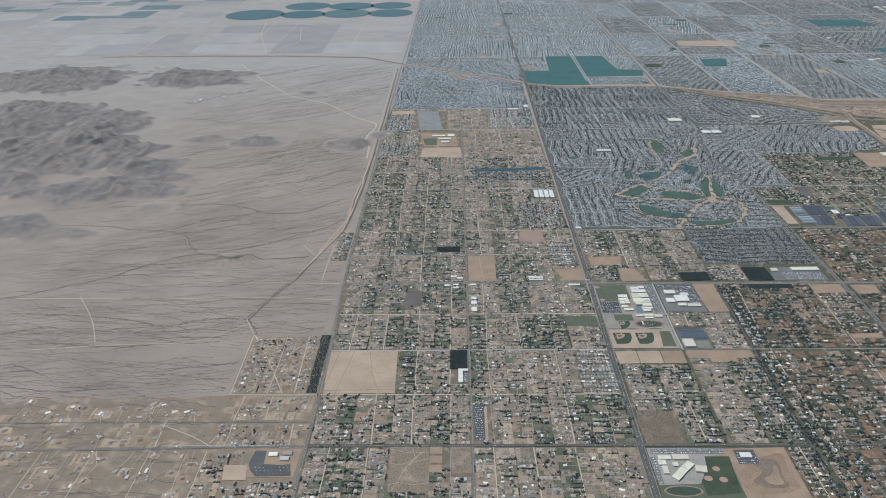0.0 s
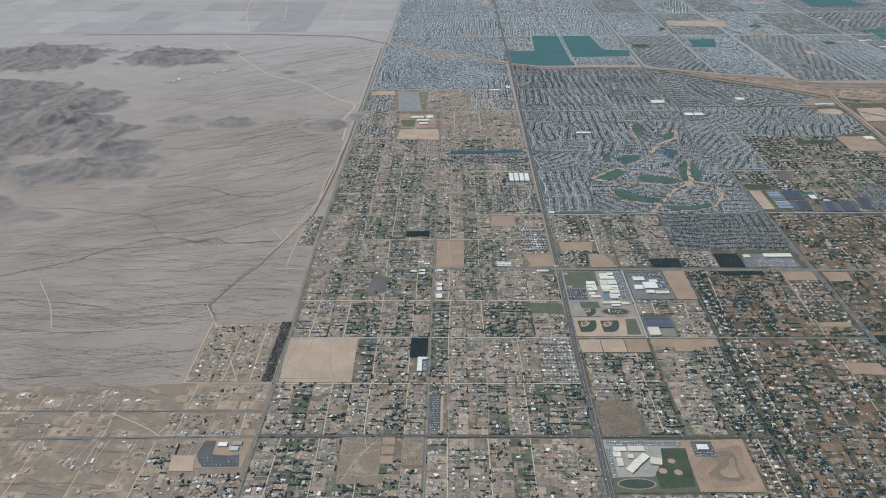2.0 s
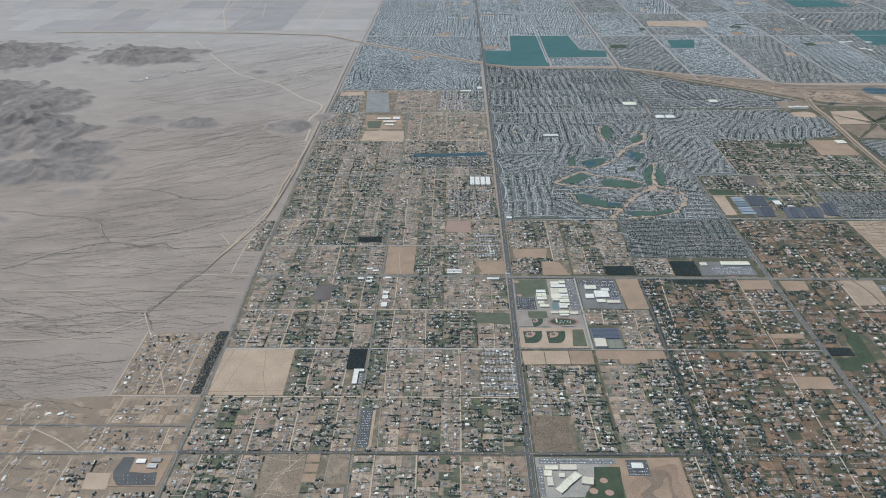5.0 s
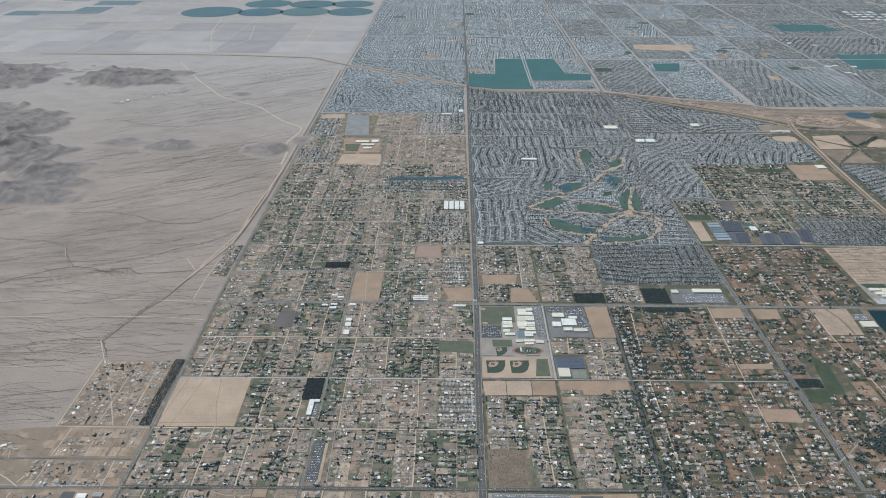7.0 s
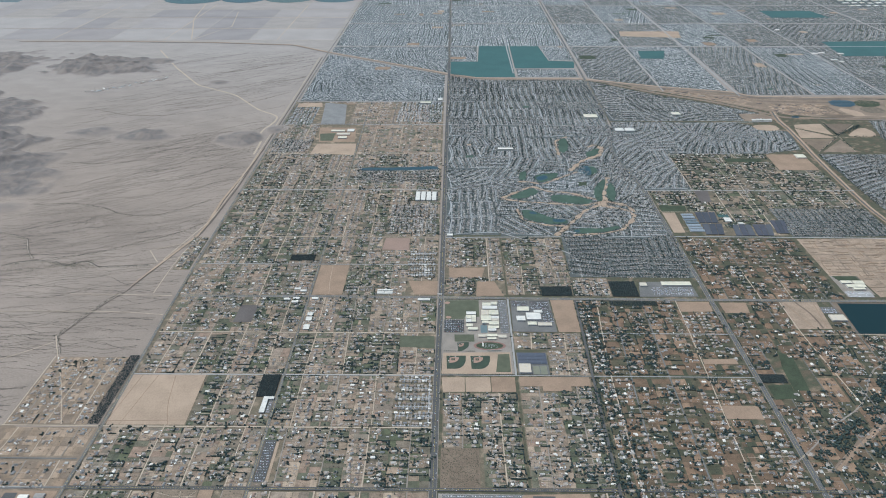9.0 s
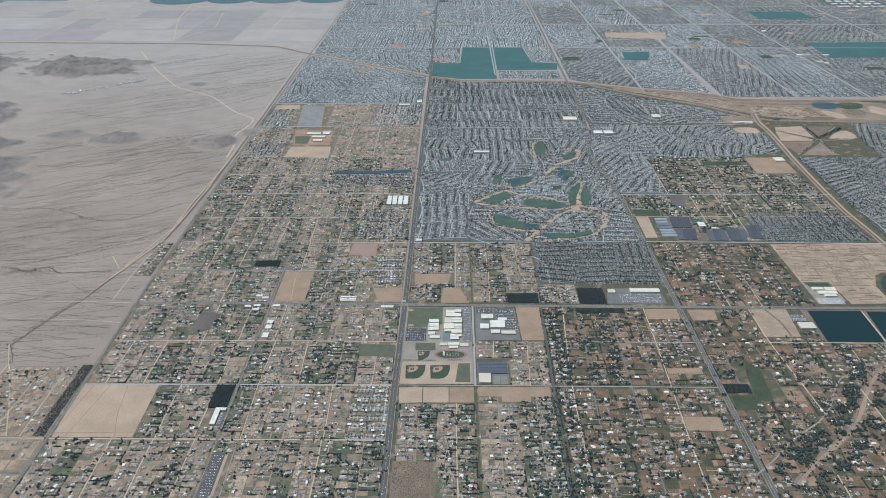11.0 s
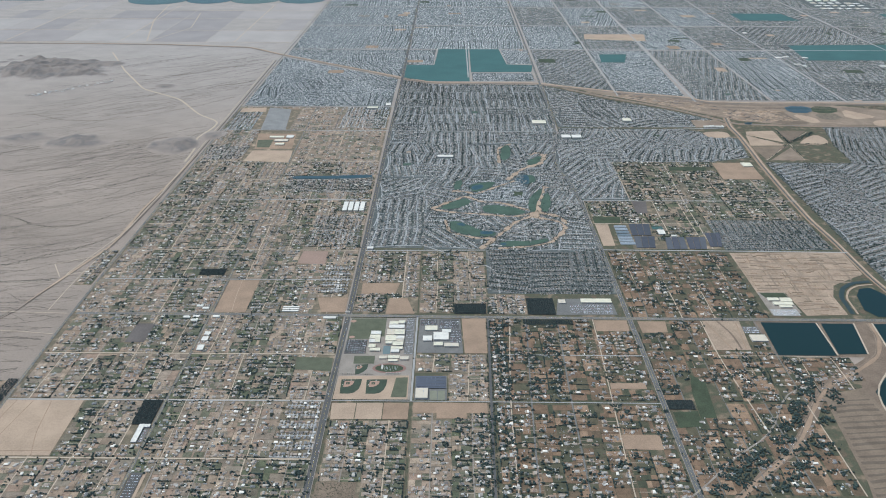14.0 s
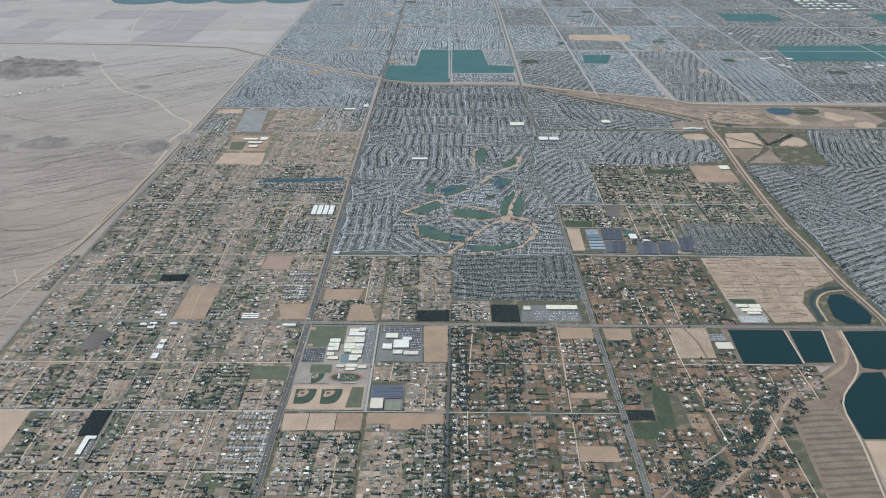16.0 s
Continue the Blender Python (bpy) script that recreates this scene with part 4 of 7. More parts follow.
plot("crop_field", [(209, 1359), (390, 1365), (403, 1449), (322, 1459), (309, 1669), (211, 1669)], CROP, "flat blue-green alfalfa field")
plot("crop_field", [(633, 1597), (722, 1598), (694, 1488), (620, 1488)], CROP, "flat blue-green crop field")
plot("crop_field", [(1299, 1739), (1900, 1770), (1800, 1529), (1279, 1524)], CROP, "flat blue-green crop field")
plot("crop_field", [(1290, 2330), (1500, 2330), (1520, 2180), (1290, 2180)], CROP, "flat blue-green crop field")
plot("crop_field", [(1900, 2330), (2300, 2330), (2300, 2100), (1880, 2100)], CROP, "flat blue-green crop field")
plot("crop_field", [(602, 581), (680, 581), (676, 561), (600, 560)], GRASS, "dark green pasture")
plot("tan_field", [(843, 815), (910, 822), (905, 737), (837, 790)], PALE_DIRT, "bright tan bare field")
plot("tan_field", [(834, 785), (900, 723), (891, 717), (821, 716)], PALE_DIRT, "bright tan bare field below a track", "field", .52)
plot("grey_field", [(918, 821), (987, 822), (921, 743)], FIELD_STRIPE, "grey-brown triangular field")
plot("tan_field", rounded([(931, 724), (960, 765), (1000, 799), (1012, 760), (998, 724)], 1), PALE_DIRT, "tan triangular plot")
plot("dark_field", [(821, 711), (904, 713), (825, 628)], FIELD_STRIPE, "grey-brown ploughed field")
plot("dark_field", [(833, 624), (907, 706), (904, 623)], BANK_SOIL, "brown ploughed field", "field", .52)
plot("pasture", [(914, 703), (994, 715), (993, 627), (909, 623)], DAMP_EARTH, "dull green rough pasture")
TAKEN.append([(820, 622), (996, 622), (1010, 720), (1010, 822), (840, 822), (812, 715)])
so = Soup()
for (ax, ay), (bx, by), n, w in (((916, 821), (914, 732), 60, 1.2), ((914, 732), (905, 625), 16, 1.0), ((915, 735), (996, 806), 150, 3.2), ((834, 788), (901, 723), 10, .8), ((916, 732), (824, 624), 24, .8), ((940, 726), (1004, 726), 26, 1.2)):
    f = RNG.random(n)
    r = RNG.uniform(.8, 1.9, n)
    clumps(so, ax + (bx - ax) * f + RNG.normal(0, w, n), ay + (by - ay) * f + RNG.normal(0, w, n), .3, r, 1.8 * r, LEAF)
so.make("hedge_trees", "dark tree lines between fields", "tree", "stuff")
for p in ([(916, 821), (914, 732), (905, 625)], [(834, 788), (901, 723), (930, 720)], [(986, 814), (916, 735), (824, 624)]):
    lane(p, 1.6, DIRT_LANE, .6)
plot("tan_field", rounded([(734, 810), (796, 816), (798, 771), (746, 766)], 1), PALE_DIRT, "tan bare field")
plot("industrial_yard", [(700, 606), (781, 607), (779, 514), (696, 513)], BROWN_DIRT, "bare brown storage yard")
plot("lake", rounded([(-176, 506), (-168, 522), (-120, 520), (-60, 526), (-12, 532), (-11, 511), (-90, 507), (-150, 504)], 1), BLUE_WATER, "long blue-green neighbourhood lake", "lake", .6)
plot("tan_field", [(631, 1910), (850, 1914), (830, 1801), (620, 1827)], PALE_DIRT, "pale bare land among far houses")
plot("bare_subdivision", [(-316, 993), (-258, 976), (-243, 815), (-302, 815)], BARE_LOTS, "empty paved subdivision of grey lots", "ground")
plot("tan_field", rect(-174, 690, -62, 800), BROWN_DIRT, "brown bare land between houses", "ground", 0.24, False)
plot("tan_field", [(-385, 985), (-325, 993), (-318, 955), (-385, 950)], PALE_DIRT, "tan bare plot")
plot("tan_field", [(-120, 900), (-20, 900), (-15, 840), (-120, 840)], BROWN_DIRT, "bare brown plot", "ground", 0.25, False)
plot("tan_field", [(488, 400), (515, 400), (506, 347), (486, 342)], DARK_SOIL, "dark brown ploughed field")
plot("tan_field", [(402, 298), (425, 298), (422, 214), (402, 214)], PALE_DIRT, "pale sandy yard")
plot("pasture", [(402, 330), (452, 330), (448, 302), (402, 302)], GRASS, "green pasture")
plot("construction_site", [(604, 190), (790, 196), (789, 120), (728, 84), (713, 50), (712, 0), (652, -3), (646, 62), (604, 62)], DIMMED_SITE_SOIL, "graded tan construction site with earth berms")
plot("building_site", [(499, -18), (551, -18), (544, -89), (494, -90)], DIMMED_SITE_SOIL, "bare tan site with dirt tracks")
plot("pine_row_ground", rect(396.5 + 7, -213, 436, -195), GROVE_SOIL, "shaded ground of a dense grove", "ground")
plot("brown_field", [(339, -258), (382, -258), (381, -283), (338, -282)], BROWN_DIRT, "ploughed brown field")
plot("brown_field", [(343, -163), (387, -162), (387, -174), (343, -174)], BROWN_DIRT, "ploughed brown strip of field")
plot("pasture", [(448, -144), (462, -161), (456, -228), (437, -228), (440, -180)], GRASS, "long green pasture")
plot("pasture", [(407, -218), (437, -216), (435, -243), (408, -246)], GRASS, "watered green pasture")
plot("vacant_lot", [(347, -18), (394, -18), (392, -45), (347, -46)], BROWN_DIRT, "cleared brown vacant lot")
plot("vacant_lot", [(408, -20), (447, -20), (444, -48), (409, -49)], BROWN_DIRT, "cleared brown vacant lot")
plot("pasture", [(-53, -111), (-6, -112), (-5, -141), (-51, -138)], TURF, "green round-edged paddock", "field")
plot("striped_field", [(597, -184), (653, -169), (660, -250), (645, -325), (625, -420), (560, -420), (581, -333)], FIELD_STRIPE, "brown field striped with mown rows")
plot("bare_field", [(660, -246), (690, -246), (640, -420), (632, -420), (650, -325)], PALE_DIRT, "pale bare strip of field")
plot("pond_bank", [(570, -18), (806, -18), (770, -130), (720, -250), (655, -250), (650, -172), (672, -126), (690, -104), (572, -103)], RIVER_SAND, "bare earth banks round the ponds", "ground", 0.28)
plot("pond", [(580, -21), (659, -21.5), (651, -101), (575, -101)], POND, "dark square pond", "pond")
plot("pond", [(663, -23), (708, -23), (693, -97), (655, -98)], POND, "dark square pond", "pond")
plot("pond", [(736, -24), (802, -22), (766, -110), (742, -112), (724, -108)], POND, "dark pond beside a dirt road", "pond")
plot("pond", [(718, -119), (744, -117), (741, -136), (712, -196), (690, -243), (660, -243), (664, -177)], POND, "dark pond", "pond")
plot("pond", rounded([(753, 73), (790, 79), (799, -4), (737, -6)], 1), POND, "dark rounded pond within a construction site", "pond", 0.62)
so = Soup()
ribbon(so, smooth_line([(720, 2), (724, 50), (738, 76), (760, 92), (789, 97)], 5), 7.0, 0.6, BASIN_WATER)
so.make("moat", "curved grey-green water channel", "canal", "structure")
so = Soup()
ribbon(so, smooth_line([(727, 2), (731, 48), (744, 70), (763, 84), (789, 88)], 5), 3.0, 0.64, PALE_DIRT)
so.make("pond_dam", "pale earth dam round a pond", "embankment", "structure")
for p in ([(657, -22), (653, -100)], [(709, -22), (694, -97)], [(735, -22), (722, -112), (662, -176), (657, -246), (640, -330), (625, -420)]):
    lane(p, 2.2, DIRT_LANE, 0.6)
river = smooth_line([(731, -22), (726, -60), (706, -100), (665, -132), (615, -162), (583, -198), (552, -245), (526, -281), (483, -315), (455, -340), (430, -365)], 8)
so = Soup()
ribbon(so, river, np.interp(river[:, 1], [-365, -300, -200, -100], [8, 10, 15, 19]) + 2.0 * np.sin(np.arange(len(river)) * .8), 0.47, RIVER_SAND)
ribbon(so, river, 4.6 + np.sin(np.arange(len(river)) * 1.1), 0.482, BROWN_DIRT, 0.6)
ribbon(so, river, 0.9, 0.49, BANK_SOIL, -3.4)
so.make("dry_river", "bare sandy dry riverbed", "riverbed", "structure")
TAKEN.append([tuple(p) for p in river + (7, 5)] + [tuple(p) for p in (river - (7, 5))[::-1]])
lane([(590, -166), (572, -166), (559, -174), (545, -192), (536, -207), (522, -235), (510, -255), (488, -272), (461, -287), (417, -332), (380, -362)], 2.0, CONCRETE, 0.62)
lane([(497, -18), (496, -103), (502, -184), (507, -252)], 1.6, DIRT_LANE, 0.5)
lane([(496, -103), (573, -102), (640, -104)], 1.4, DIRT_LANE, 0.5)
so = Soup()
for k in range(22):          # darker mown bands across the striped field
    y = -194 - 9.5 * k
    x0, x1 = np.interp(y, [-420, -333, -184], [564, 584, 603]), np.interp(y, [-420, -325, -250, -175], [620, 640, 655, 648])
    ribbon(so, smooth_line([(x0, y - 3), ((x0 + x1) / 2, y + 1.5 * math.sin(k)), (x1, y + 2)], 8), 2.0 + 1.2 * (k % 3), .54 + .001 * k, DARK_STRIPE)
so.make("field_bands", "darker mown bands across a brown field", "field", "structure")

# berms and trenches of the construction site
SITE = [(604, 190), (790, 196), (789, 120), (728, 84), (713, 50), (712, 0), (652, -3), (646, 62), (604, 62)]
so, beds = Soup(), Soup()
rnd = random.Random(3)
for k in range(330):
    x, y = rnd.uniform(608, 786), round(rnd.uniform(0, 192) / 5.2) * 5.2 + rnd.gauss(0, .7)
    ln, w = rnd.uniform(5, 24), rnd.uniform(0.8, 1.7)
    a = rnd.choice((0, 0, 0, 1.57)) + 0.05 * rnd.gauss(0, 1)
    if not inside(SITE, [x - ln / 2 * math.cos(a), x + ln / 2 * math.cos(a)], [y - ln / 2 * math.sin(a), y + ln / 2 * math.sin(a)]).all():
        continue
    hips(so, x, y, 0.5, ln, w, rnd.uniform(0.35, 1.0), a, BANK_SOIL if k % 3 == 0 else BROWN_DIRT if k % 3 == 1 else PALE_DIRT, 0.9)
for k in range(9):
    y = 14 + 20 * k
    x0 = 655 if y < 62 else 608
    x1 = 706 if y < 60 else 724 if y < 84 else 784
    ribbon(beds, smooth_line([(x0, y), ((x0 + x1) / 2, y + rnd.uniform(-6, 6)), (x1, y + rnd.uniform(-3, 3))], 8), 3.2, 0.53 + .002 * k, BANK_SOIL)
for k, x in enumerate((640, 668, 690, 735, 762)):
    ribbon(beds, smooth_line([(x, 100 if x > 700 else 66), (x + 4, 140), (x - 3, 188)], 8), 3.0, 0.56 + .002 * k, BANK_SOIL)
so.make("earth_berms", "low ridges of dug earth", "earth berm", "stuff")
beds.make("street_beds", "graded brown street beds of a building site", "track", "structure")
# tracks and worn soil on bare plots
so = Soup()
for pts, w, mt in (([(-383, -297), (-372, -204)], 1.0, BROWN_DIRT), ([(-366, -298), (-352, -204)], .8, BROWN_DIRT), ([(-340, -298), (-320, -250), (-296, -210)], 1.2, PALE_DIRT), ([(-330, -204), (-322, -260), (-310, -298)], .9, BROWN_DIRT),
                   ([(-382, -292), (-292, -290)], 1.4, BROWN_DIRT), ([(-172, 90), (-170, 40), (-166, 0)], 1.0, PALE_DIRT), ([(503, -20), (512, -60), (520, -88)], 2.0, BROWN_DIRT), ([(520, -19), (530, -50), (532, -88)], 3.0, RIVER_SAND), ([(545, -22), (538, -86)], 1.6, BROWN_DIRT)):
    ribbon(so, smooth_line(pts, 6), w, 0.56 + .003 * len(so.v), mt)
so.make("field_tracks", "tyre tracks over bare fields", "track", "structure")
# golf course woven through the housing
def strip(pts, width):
    """The outline of a band along a line."""
    q = smooth_line(pts, 6.0)
    t = np.gradient(q, axis=0)
    t /= np.hypot(*t.T)[:, None]
    nrm = np.stack([-t[:, 1], t[:, 0]], -1)
    w = np.array([width * (0.75 + 0.35 * math.sin(1.3 * k) + 0.2 * math.sin(0.47 * k)) / 2 for k in range(len(q))])[:, None]
    return [tuple(v) for v in q + nrm * w] + [tuple(v) for v in (q - nrm * w)[::-1]]


GOLF_SAND = [strip([(196, 200), (226, 246), (262, 305), (290, 330), (336, 312), (350, 290), (340, 260), (322, 240)], 9), strip([(116, 358), (150, 346), (208, 338), (262, 328), (300, 345)], 7),
             strip([(112, 362), (175, 422), (205, 395), (245, 390), (292, 356)], 8), strip([(296, 326), (306, 360), (312, 400), (318, 440), (334, 470)], 17), strip([(300, 350), (345, 330), (352, 300)], 11),
             strip([(250, 600), (252, 690), (284, 722)], 7), strip([(262, 505), (280, 540), (300, 570), (340, 600), (352, 655)], 11), strip([(340, 615), (352, 640), (340, 668), (320, 650)], 12),
             strip([(150, 446), (176, 444), (195, 430), (240, 470), (276, 500)], 7), strip([(138, 312), (145, 262), (190, 240), (228, 240)], 6), strip([(226, 202), (282, 210), (318, 226), (330, 245)], 6)]
for k, p in enumerate(GOLF_SAND):
    TAKEN.append(p)
    sheet("golf_rough", p, 0.5 + 0.01 * k, PALE_DIRT, "sandy waste ground round golf fairways", "golf course")
for p in ([(203, 373), (225, 382), (267, 369), (288, 348), (265, 333), (210, 343)], [(292, 400), (312, 446), (328, 465), (321, 428), (308, 391), (303, 348), (291, 352)],
          [(332, 446), (339, 419), (328, 353), (315, 349), (315, 391)], [(227, 221), (245, 232), (283, 229), (312, 243), (312, 229), (282, 215), (238, 207)],
          [(120, 363), (174, 416), (190, 392), (152, 357)], [(143, 308), (161, 309), (203, 268), (226, 266), (222, 246), (188, 246), (149, 266)],
          [(261, 703), (281, 717), (277, 637), (260, 607), (253, 637)], [(307, 613), (348, 651), (334, 601), (310, 583)],
          [(181, 478), (223, 495), (238, 492), (226, 463), (191, 436)], [(155, 495), (172, 506), (166, 452), (153, 452)], [(296, 531), (318, 531), (317, 495), (300, 482)]):
    TAKEN.append(p)
    sheet("fairway", rounded(p, 1), 0.66, GOLF, "mown green golf fairway", "golf course")
for p in ([(276, 504), (289, 535), (306, 533), (304, 485), (295, 480)], [(158, 300), (170, 300), (174, 288), (160, 290)], [(196, 268), (222, 268), (220, 256), (200, 254)], [(186, 470), (210, 482), (212, 462), (192, 448)], [(230, 220), (240, 224), (240, 214), (232, 213)]):
    sheet("golf_pond", rounded(p, 1), 0.72, BLUE_WATER, "small blue golf course pond", "pond")

# ---- schools, shops and other large buildings ----
PARKED = []


def flat_building(name, x0, y0, x1, y1, h, roof, label, category="building", units=3, z=0.45, turn=0.0, seed=0, group=""):
    """A flat-roofed building: walls, parapet, sunken roof deck, rooftop units, and windows along its walls."""
    x0, x1, y0, y1 = min(x0, x1), max(x0, x1), min(y0, y1), max(y0, y1)
    w, d = x1 - x0, y1 - y0
    rnd = random.Random(seed + int(10 * x0 - 3 * y0))
    ob = thing(name, (x0 + x1) / 2, (y0 + y1) / 2, 0, label, category, group)
    ob.rotation_euler = (0, 0, radians(turn))
    for nm, cx, cy, ww, dd in (("wall", 0, -d / 2 + .1, w, .2), ("wall", 0, d / 2 - .1, w, .2), ("wall", -w / 2 + .1, 0, .2, d - .4), ("wall", w / 2 - .1, 0, .2, d - .4)):
        so = Soup()
        boxes(so, cx, cy, z - .2, ww, dd, h + .2, 0, PALE_WALL)
        part(nm, so, ob)
    so = Soup()
    boxes(so, 0, 0, z + h - .35, w - .42, d - .42, .2, 0, roof)
    part("roof_deck", so, ob)
    so = Soup()
    for cx, cy, ww, dd in ((0, -d / 2, w + .1, .28), (0, d / 2, w + .1, .28), (-w / 2, 0, .28, d - .3), (w / 2, 0, .28, d - .3)):
        boxes(so, cx, cy, z + h, ww, dd, .1, 0, roof)
    part("parapet_cap", so, ob)
    for _ in range(units):
        so = Soup()
        boxes(so, rnd.uniform(-.4, .4) * w, rnd.uniform(-.35, .35) * d, z + h - .16, rnd.uniform(.4, .9), rnd.uniform(.4, .7), .45, 0, STEEL)
        part("rooftop_unit", so, ob, "grey rooftop cooling unit")
    for k in range(max(1, int(w / 3))):
        so = Soup()
        boxes(so, -w / 2 + (k + .5) * w / max(1, int(w / 3)), -d / 2 - .01, z + .3, .9, .06, .4, 0, PANEL)
        part("window", so, ob, "dark glazed window")
    return ob


def gable_shed(name, x0, y0, x1, y1, h, roof, label, category="building", seed=0, group=""):
    x0, x1, y0, y1 = min(x0, x1), max(x0, x1), min(y0, y1), max(y0, y1)
    w, d = x1 - x0, y1 - y0
    ob = thing(name, (x0 + x1) / 2, (y0 + y1) / 2, 0, label, category, group)
    so = Soup()
    boxes(so, 0, 0, .3, w, d, h, 0, PALE_WALL)
    part("wall", so, ob)
    so = Soup()
    if w >= d:
        hips(so, 0, 0, .3 + h, w + .3, d + .3, min(w, d) * .12, 0, roof, 1.0)
    else:
        hips(so, 0, 0, .3 + h, d + .3, w + .3, min(w, d) * .12, math.pi / 2, roof, 1.0)
    part("roof", so, ob)
    so = Soup()
    boxes(so, 0, -d / 2 - .02, .32, min(1.4, w * .4), .06, h * .7, 0, STEEL)
    part("door", so, ob, "grey roller door")
    return ob


def parking(x0, y0, x1, y1, mt=ASPHALT, fill=.4, rows=True, z=.5, label="asphalt car park with painted bays", seed=0):
    ob = sheet("parking_lot", rect(x0, y0, x1, y1), z, mt, label, "car park")
    TAKEN.append(rect(x0, y0, x1, y1))
    rnd = random.Random(seed + int(x0 * 3 + y0))
    so = Soup()
    y = y0 + 2.2
    while y < y1 - 1:
        x = x0 + 1
        while x < x1 - 1:
            boxes(so, x, y, z + .01, .06, 1.3, .006, 0, WHITE_PAINT)
            if rnd.random() < fill:
                PARKED.append((x + .35, y + rnd.uniform(-.1, .1), 1.5708 + rnd.gauss(0, .04)))
            x += .72
        y += 4.2
    if so.v:
        part("bay_lines", so, ob, "white painted parking bays")
    return ob


OUTFIELD = surface("watered_outfield_turf", [(0.046, 0.058, 0.038)], 0.2, 0.1, 1.2, 0.95)


def ball_field(x, y, r, aim, outline, label):
    """A diamond at home plate x, y aiming by degrees: turf, clay infield with its grass square, mound, backstop, fence posts and dugouts."""
    ob = thing("baseball_field", x, y, 0, label, "sports field", "ball fields")
    c, s = math.cos(radians(aim)), math.sin(radians(aim))

    def at(u, v):
        return c * u - s * v, s * u + c * v

    sheet("outfield", [(px - x, py - y) for px, py in outline], .56, OUTFIELD, "", "", parent=ob)
    sheet("infield_clay", [at(-.06 * r, 0)] + [at(.40 * r * math.cos(a), .40 * r * math.sin(a)) for a in np.linspace(-.95, .95, 20)], .6, CLAY, "", "", parent=ob)
    sheet("infield_grass", [at(.05 * r, 0), at(.17 * r, .12 * r), at(.29 * r, 0), at(.17 * r, -.12 * r)], .63, OUTFIELD, "", "", parent=ob)
    sheet("mound", [(px + at(.17 * r, 0)[0], py + at(.17 * r, 0)[1]) for px, py in oval(0, 0, .025 * r, .025 * r, 12)], .65, CLAY, "", "", parent=ob, thick=.04)
    for sgn in (-1, 1):
        so = Soup()
        boxes(so, *at(.1 * r, sgn * .24 * r), .5, 1.6, .6, .5, radians(aim) + sgn * .8, WHITE_ROOF)
        part("dugout", so, ob, "white-roofed dugout")
    so = Soup()
    for px, py in outline[1:]:
        boxes(so, px - x, py - y, .5, .08, .08, .55, 0, STEEL)
    part("fence_post", so, ob, "steel fence posts")
    so = Soup()
    boxes(so, *at(-.08 * r, 0), .5, .12, .14 * r, 1.2, radians(aim), STEEL)
    part("backstop", so, ob, "steel backstop")


# the large high school
sheet("school_ground", rect(5, -198, 97.5, -15), .4, CONCRETE, "concrete and bare ground of a high school campus", "ground")
sheet("ball_park_ground", [(6.6, -151), (94.7, -149.5), (94.6, -197), (4.5, -197.6)], .45, PALE_DIRT, "tan bare ground between ball fields", "ground")
sheet("practice_field", [(8, -17), (57, -16), (57, -62), (36, -62), (36, -68), (7.5, -69)], .5, TURF, "worn green practice field", "sports field")
for x, y, r in ((11, -24, 4.2), (13, -64, 4)):
    sheet("infield", oval(x, y, r, r * .8, 20), .56, CLAY, "red-brown clay infield", "sports field")
for i, (a, b, c, d) in enumerate(((62, -26.5, 74, -35), (74.6, -25.5, 83.5, -33), (62, -35.6, 83, -44), (60, -46, 70, -60), (70.6, -46.5, 84, -52.5), (70.6, -53, 84, -60.4), (59, -61.8, 73, -75), (73.6, -62.5, 84, -69.5), (73.6, -70, 83.5, -75.6),
                                  (60, -76.4, 69, -82.6), (69.6, -77, 83.4, -86), (68, -88, 83, -94), (68, -94.6, 79, -101))):
    flat_building("school_building", a, b, c, d, (2.2, 2.9, 2.5, 2.0)[i % 4], (CREAM_ROOF, CREAM_ROOF, WHITE_ROOF, SAND_ROOF, CREAM_ROOF)[i % 5], "high school wing with a cream flat roof", "school", 5, seed=i, group="high school buildings")
for i, (a, b, c, d) in enumerate(((38.5, -51, 52, -58.6), (37.7, -60, 45, -69), (45.6, -60.5, 51.8, -78), (37.7, -70, 45, -78), (38, -82.6, 47, -90), (40, -91, 53.5, -97.6))):
    flat_building("school_building", a, b, c, d, (2.0, 1.6)[i % 2], CREAM_ROOF if i % 3 else WHITE_ROOF, "smaller school block with a cream flat roof", "school", 3, seed=20 + i, group="high school buildings")
for i, (a, b, c, d) in enumerate(((54, -109, 64, -115), (65, -108, 80, -114), (81, -110, 92, -117), (66, -116, 78, -121))):
    flat_building("school_building", a, b, c, d, 1.6, (SAND_ROOF, CREAM_ROOF)[i % 2], "low sand-roofed school wing near the stadium", "school", 2, seed=30 + i, group="high school buildings")
sheet("teal_courts", rect(57.5, -103, 67, -84), .5, surface("court_surface", [(0.12, 0.15, 0.145)], .08, .2, 2, .8), "grey-green tennis courts", "sports field")
sheet("playing_field", [(21.3, -107.7), (48.1, -107.4), (48.4, -124.8), (21.6, -125.1)], .5, TURF, "green rectangular playing field", "sports field")
parking(85, -104, 97, -16, OLD_ASPHALT, .25, seed=1, label="pale car park beside a school")
parking(7, -103, 35, -70, ASPHALT, .4, seed=2)
stadium = thing("running_track", 68.5, -134.5, 0, "red oval running track round a green field", "sports field")
sheet("track_surface", [(p[0], p[1]) for p in oval(0, 0, 21.5, 10.5, 60)], .52, RUN_TRACK, "", "", parent=stadium)
sheet("field_turf", [(p[0], p[1]) for p in oval(0, 0, 18, 8, 60)], .57, GRASS, "", "", parent=stadium)
so = Soup()
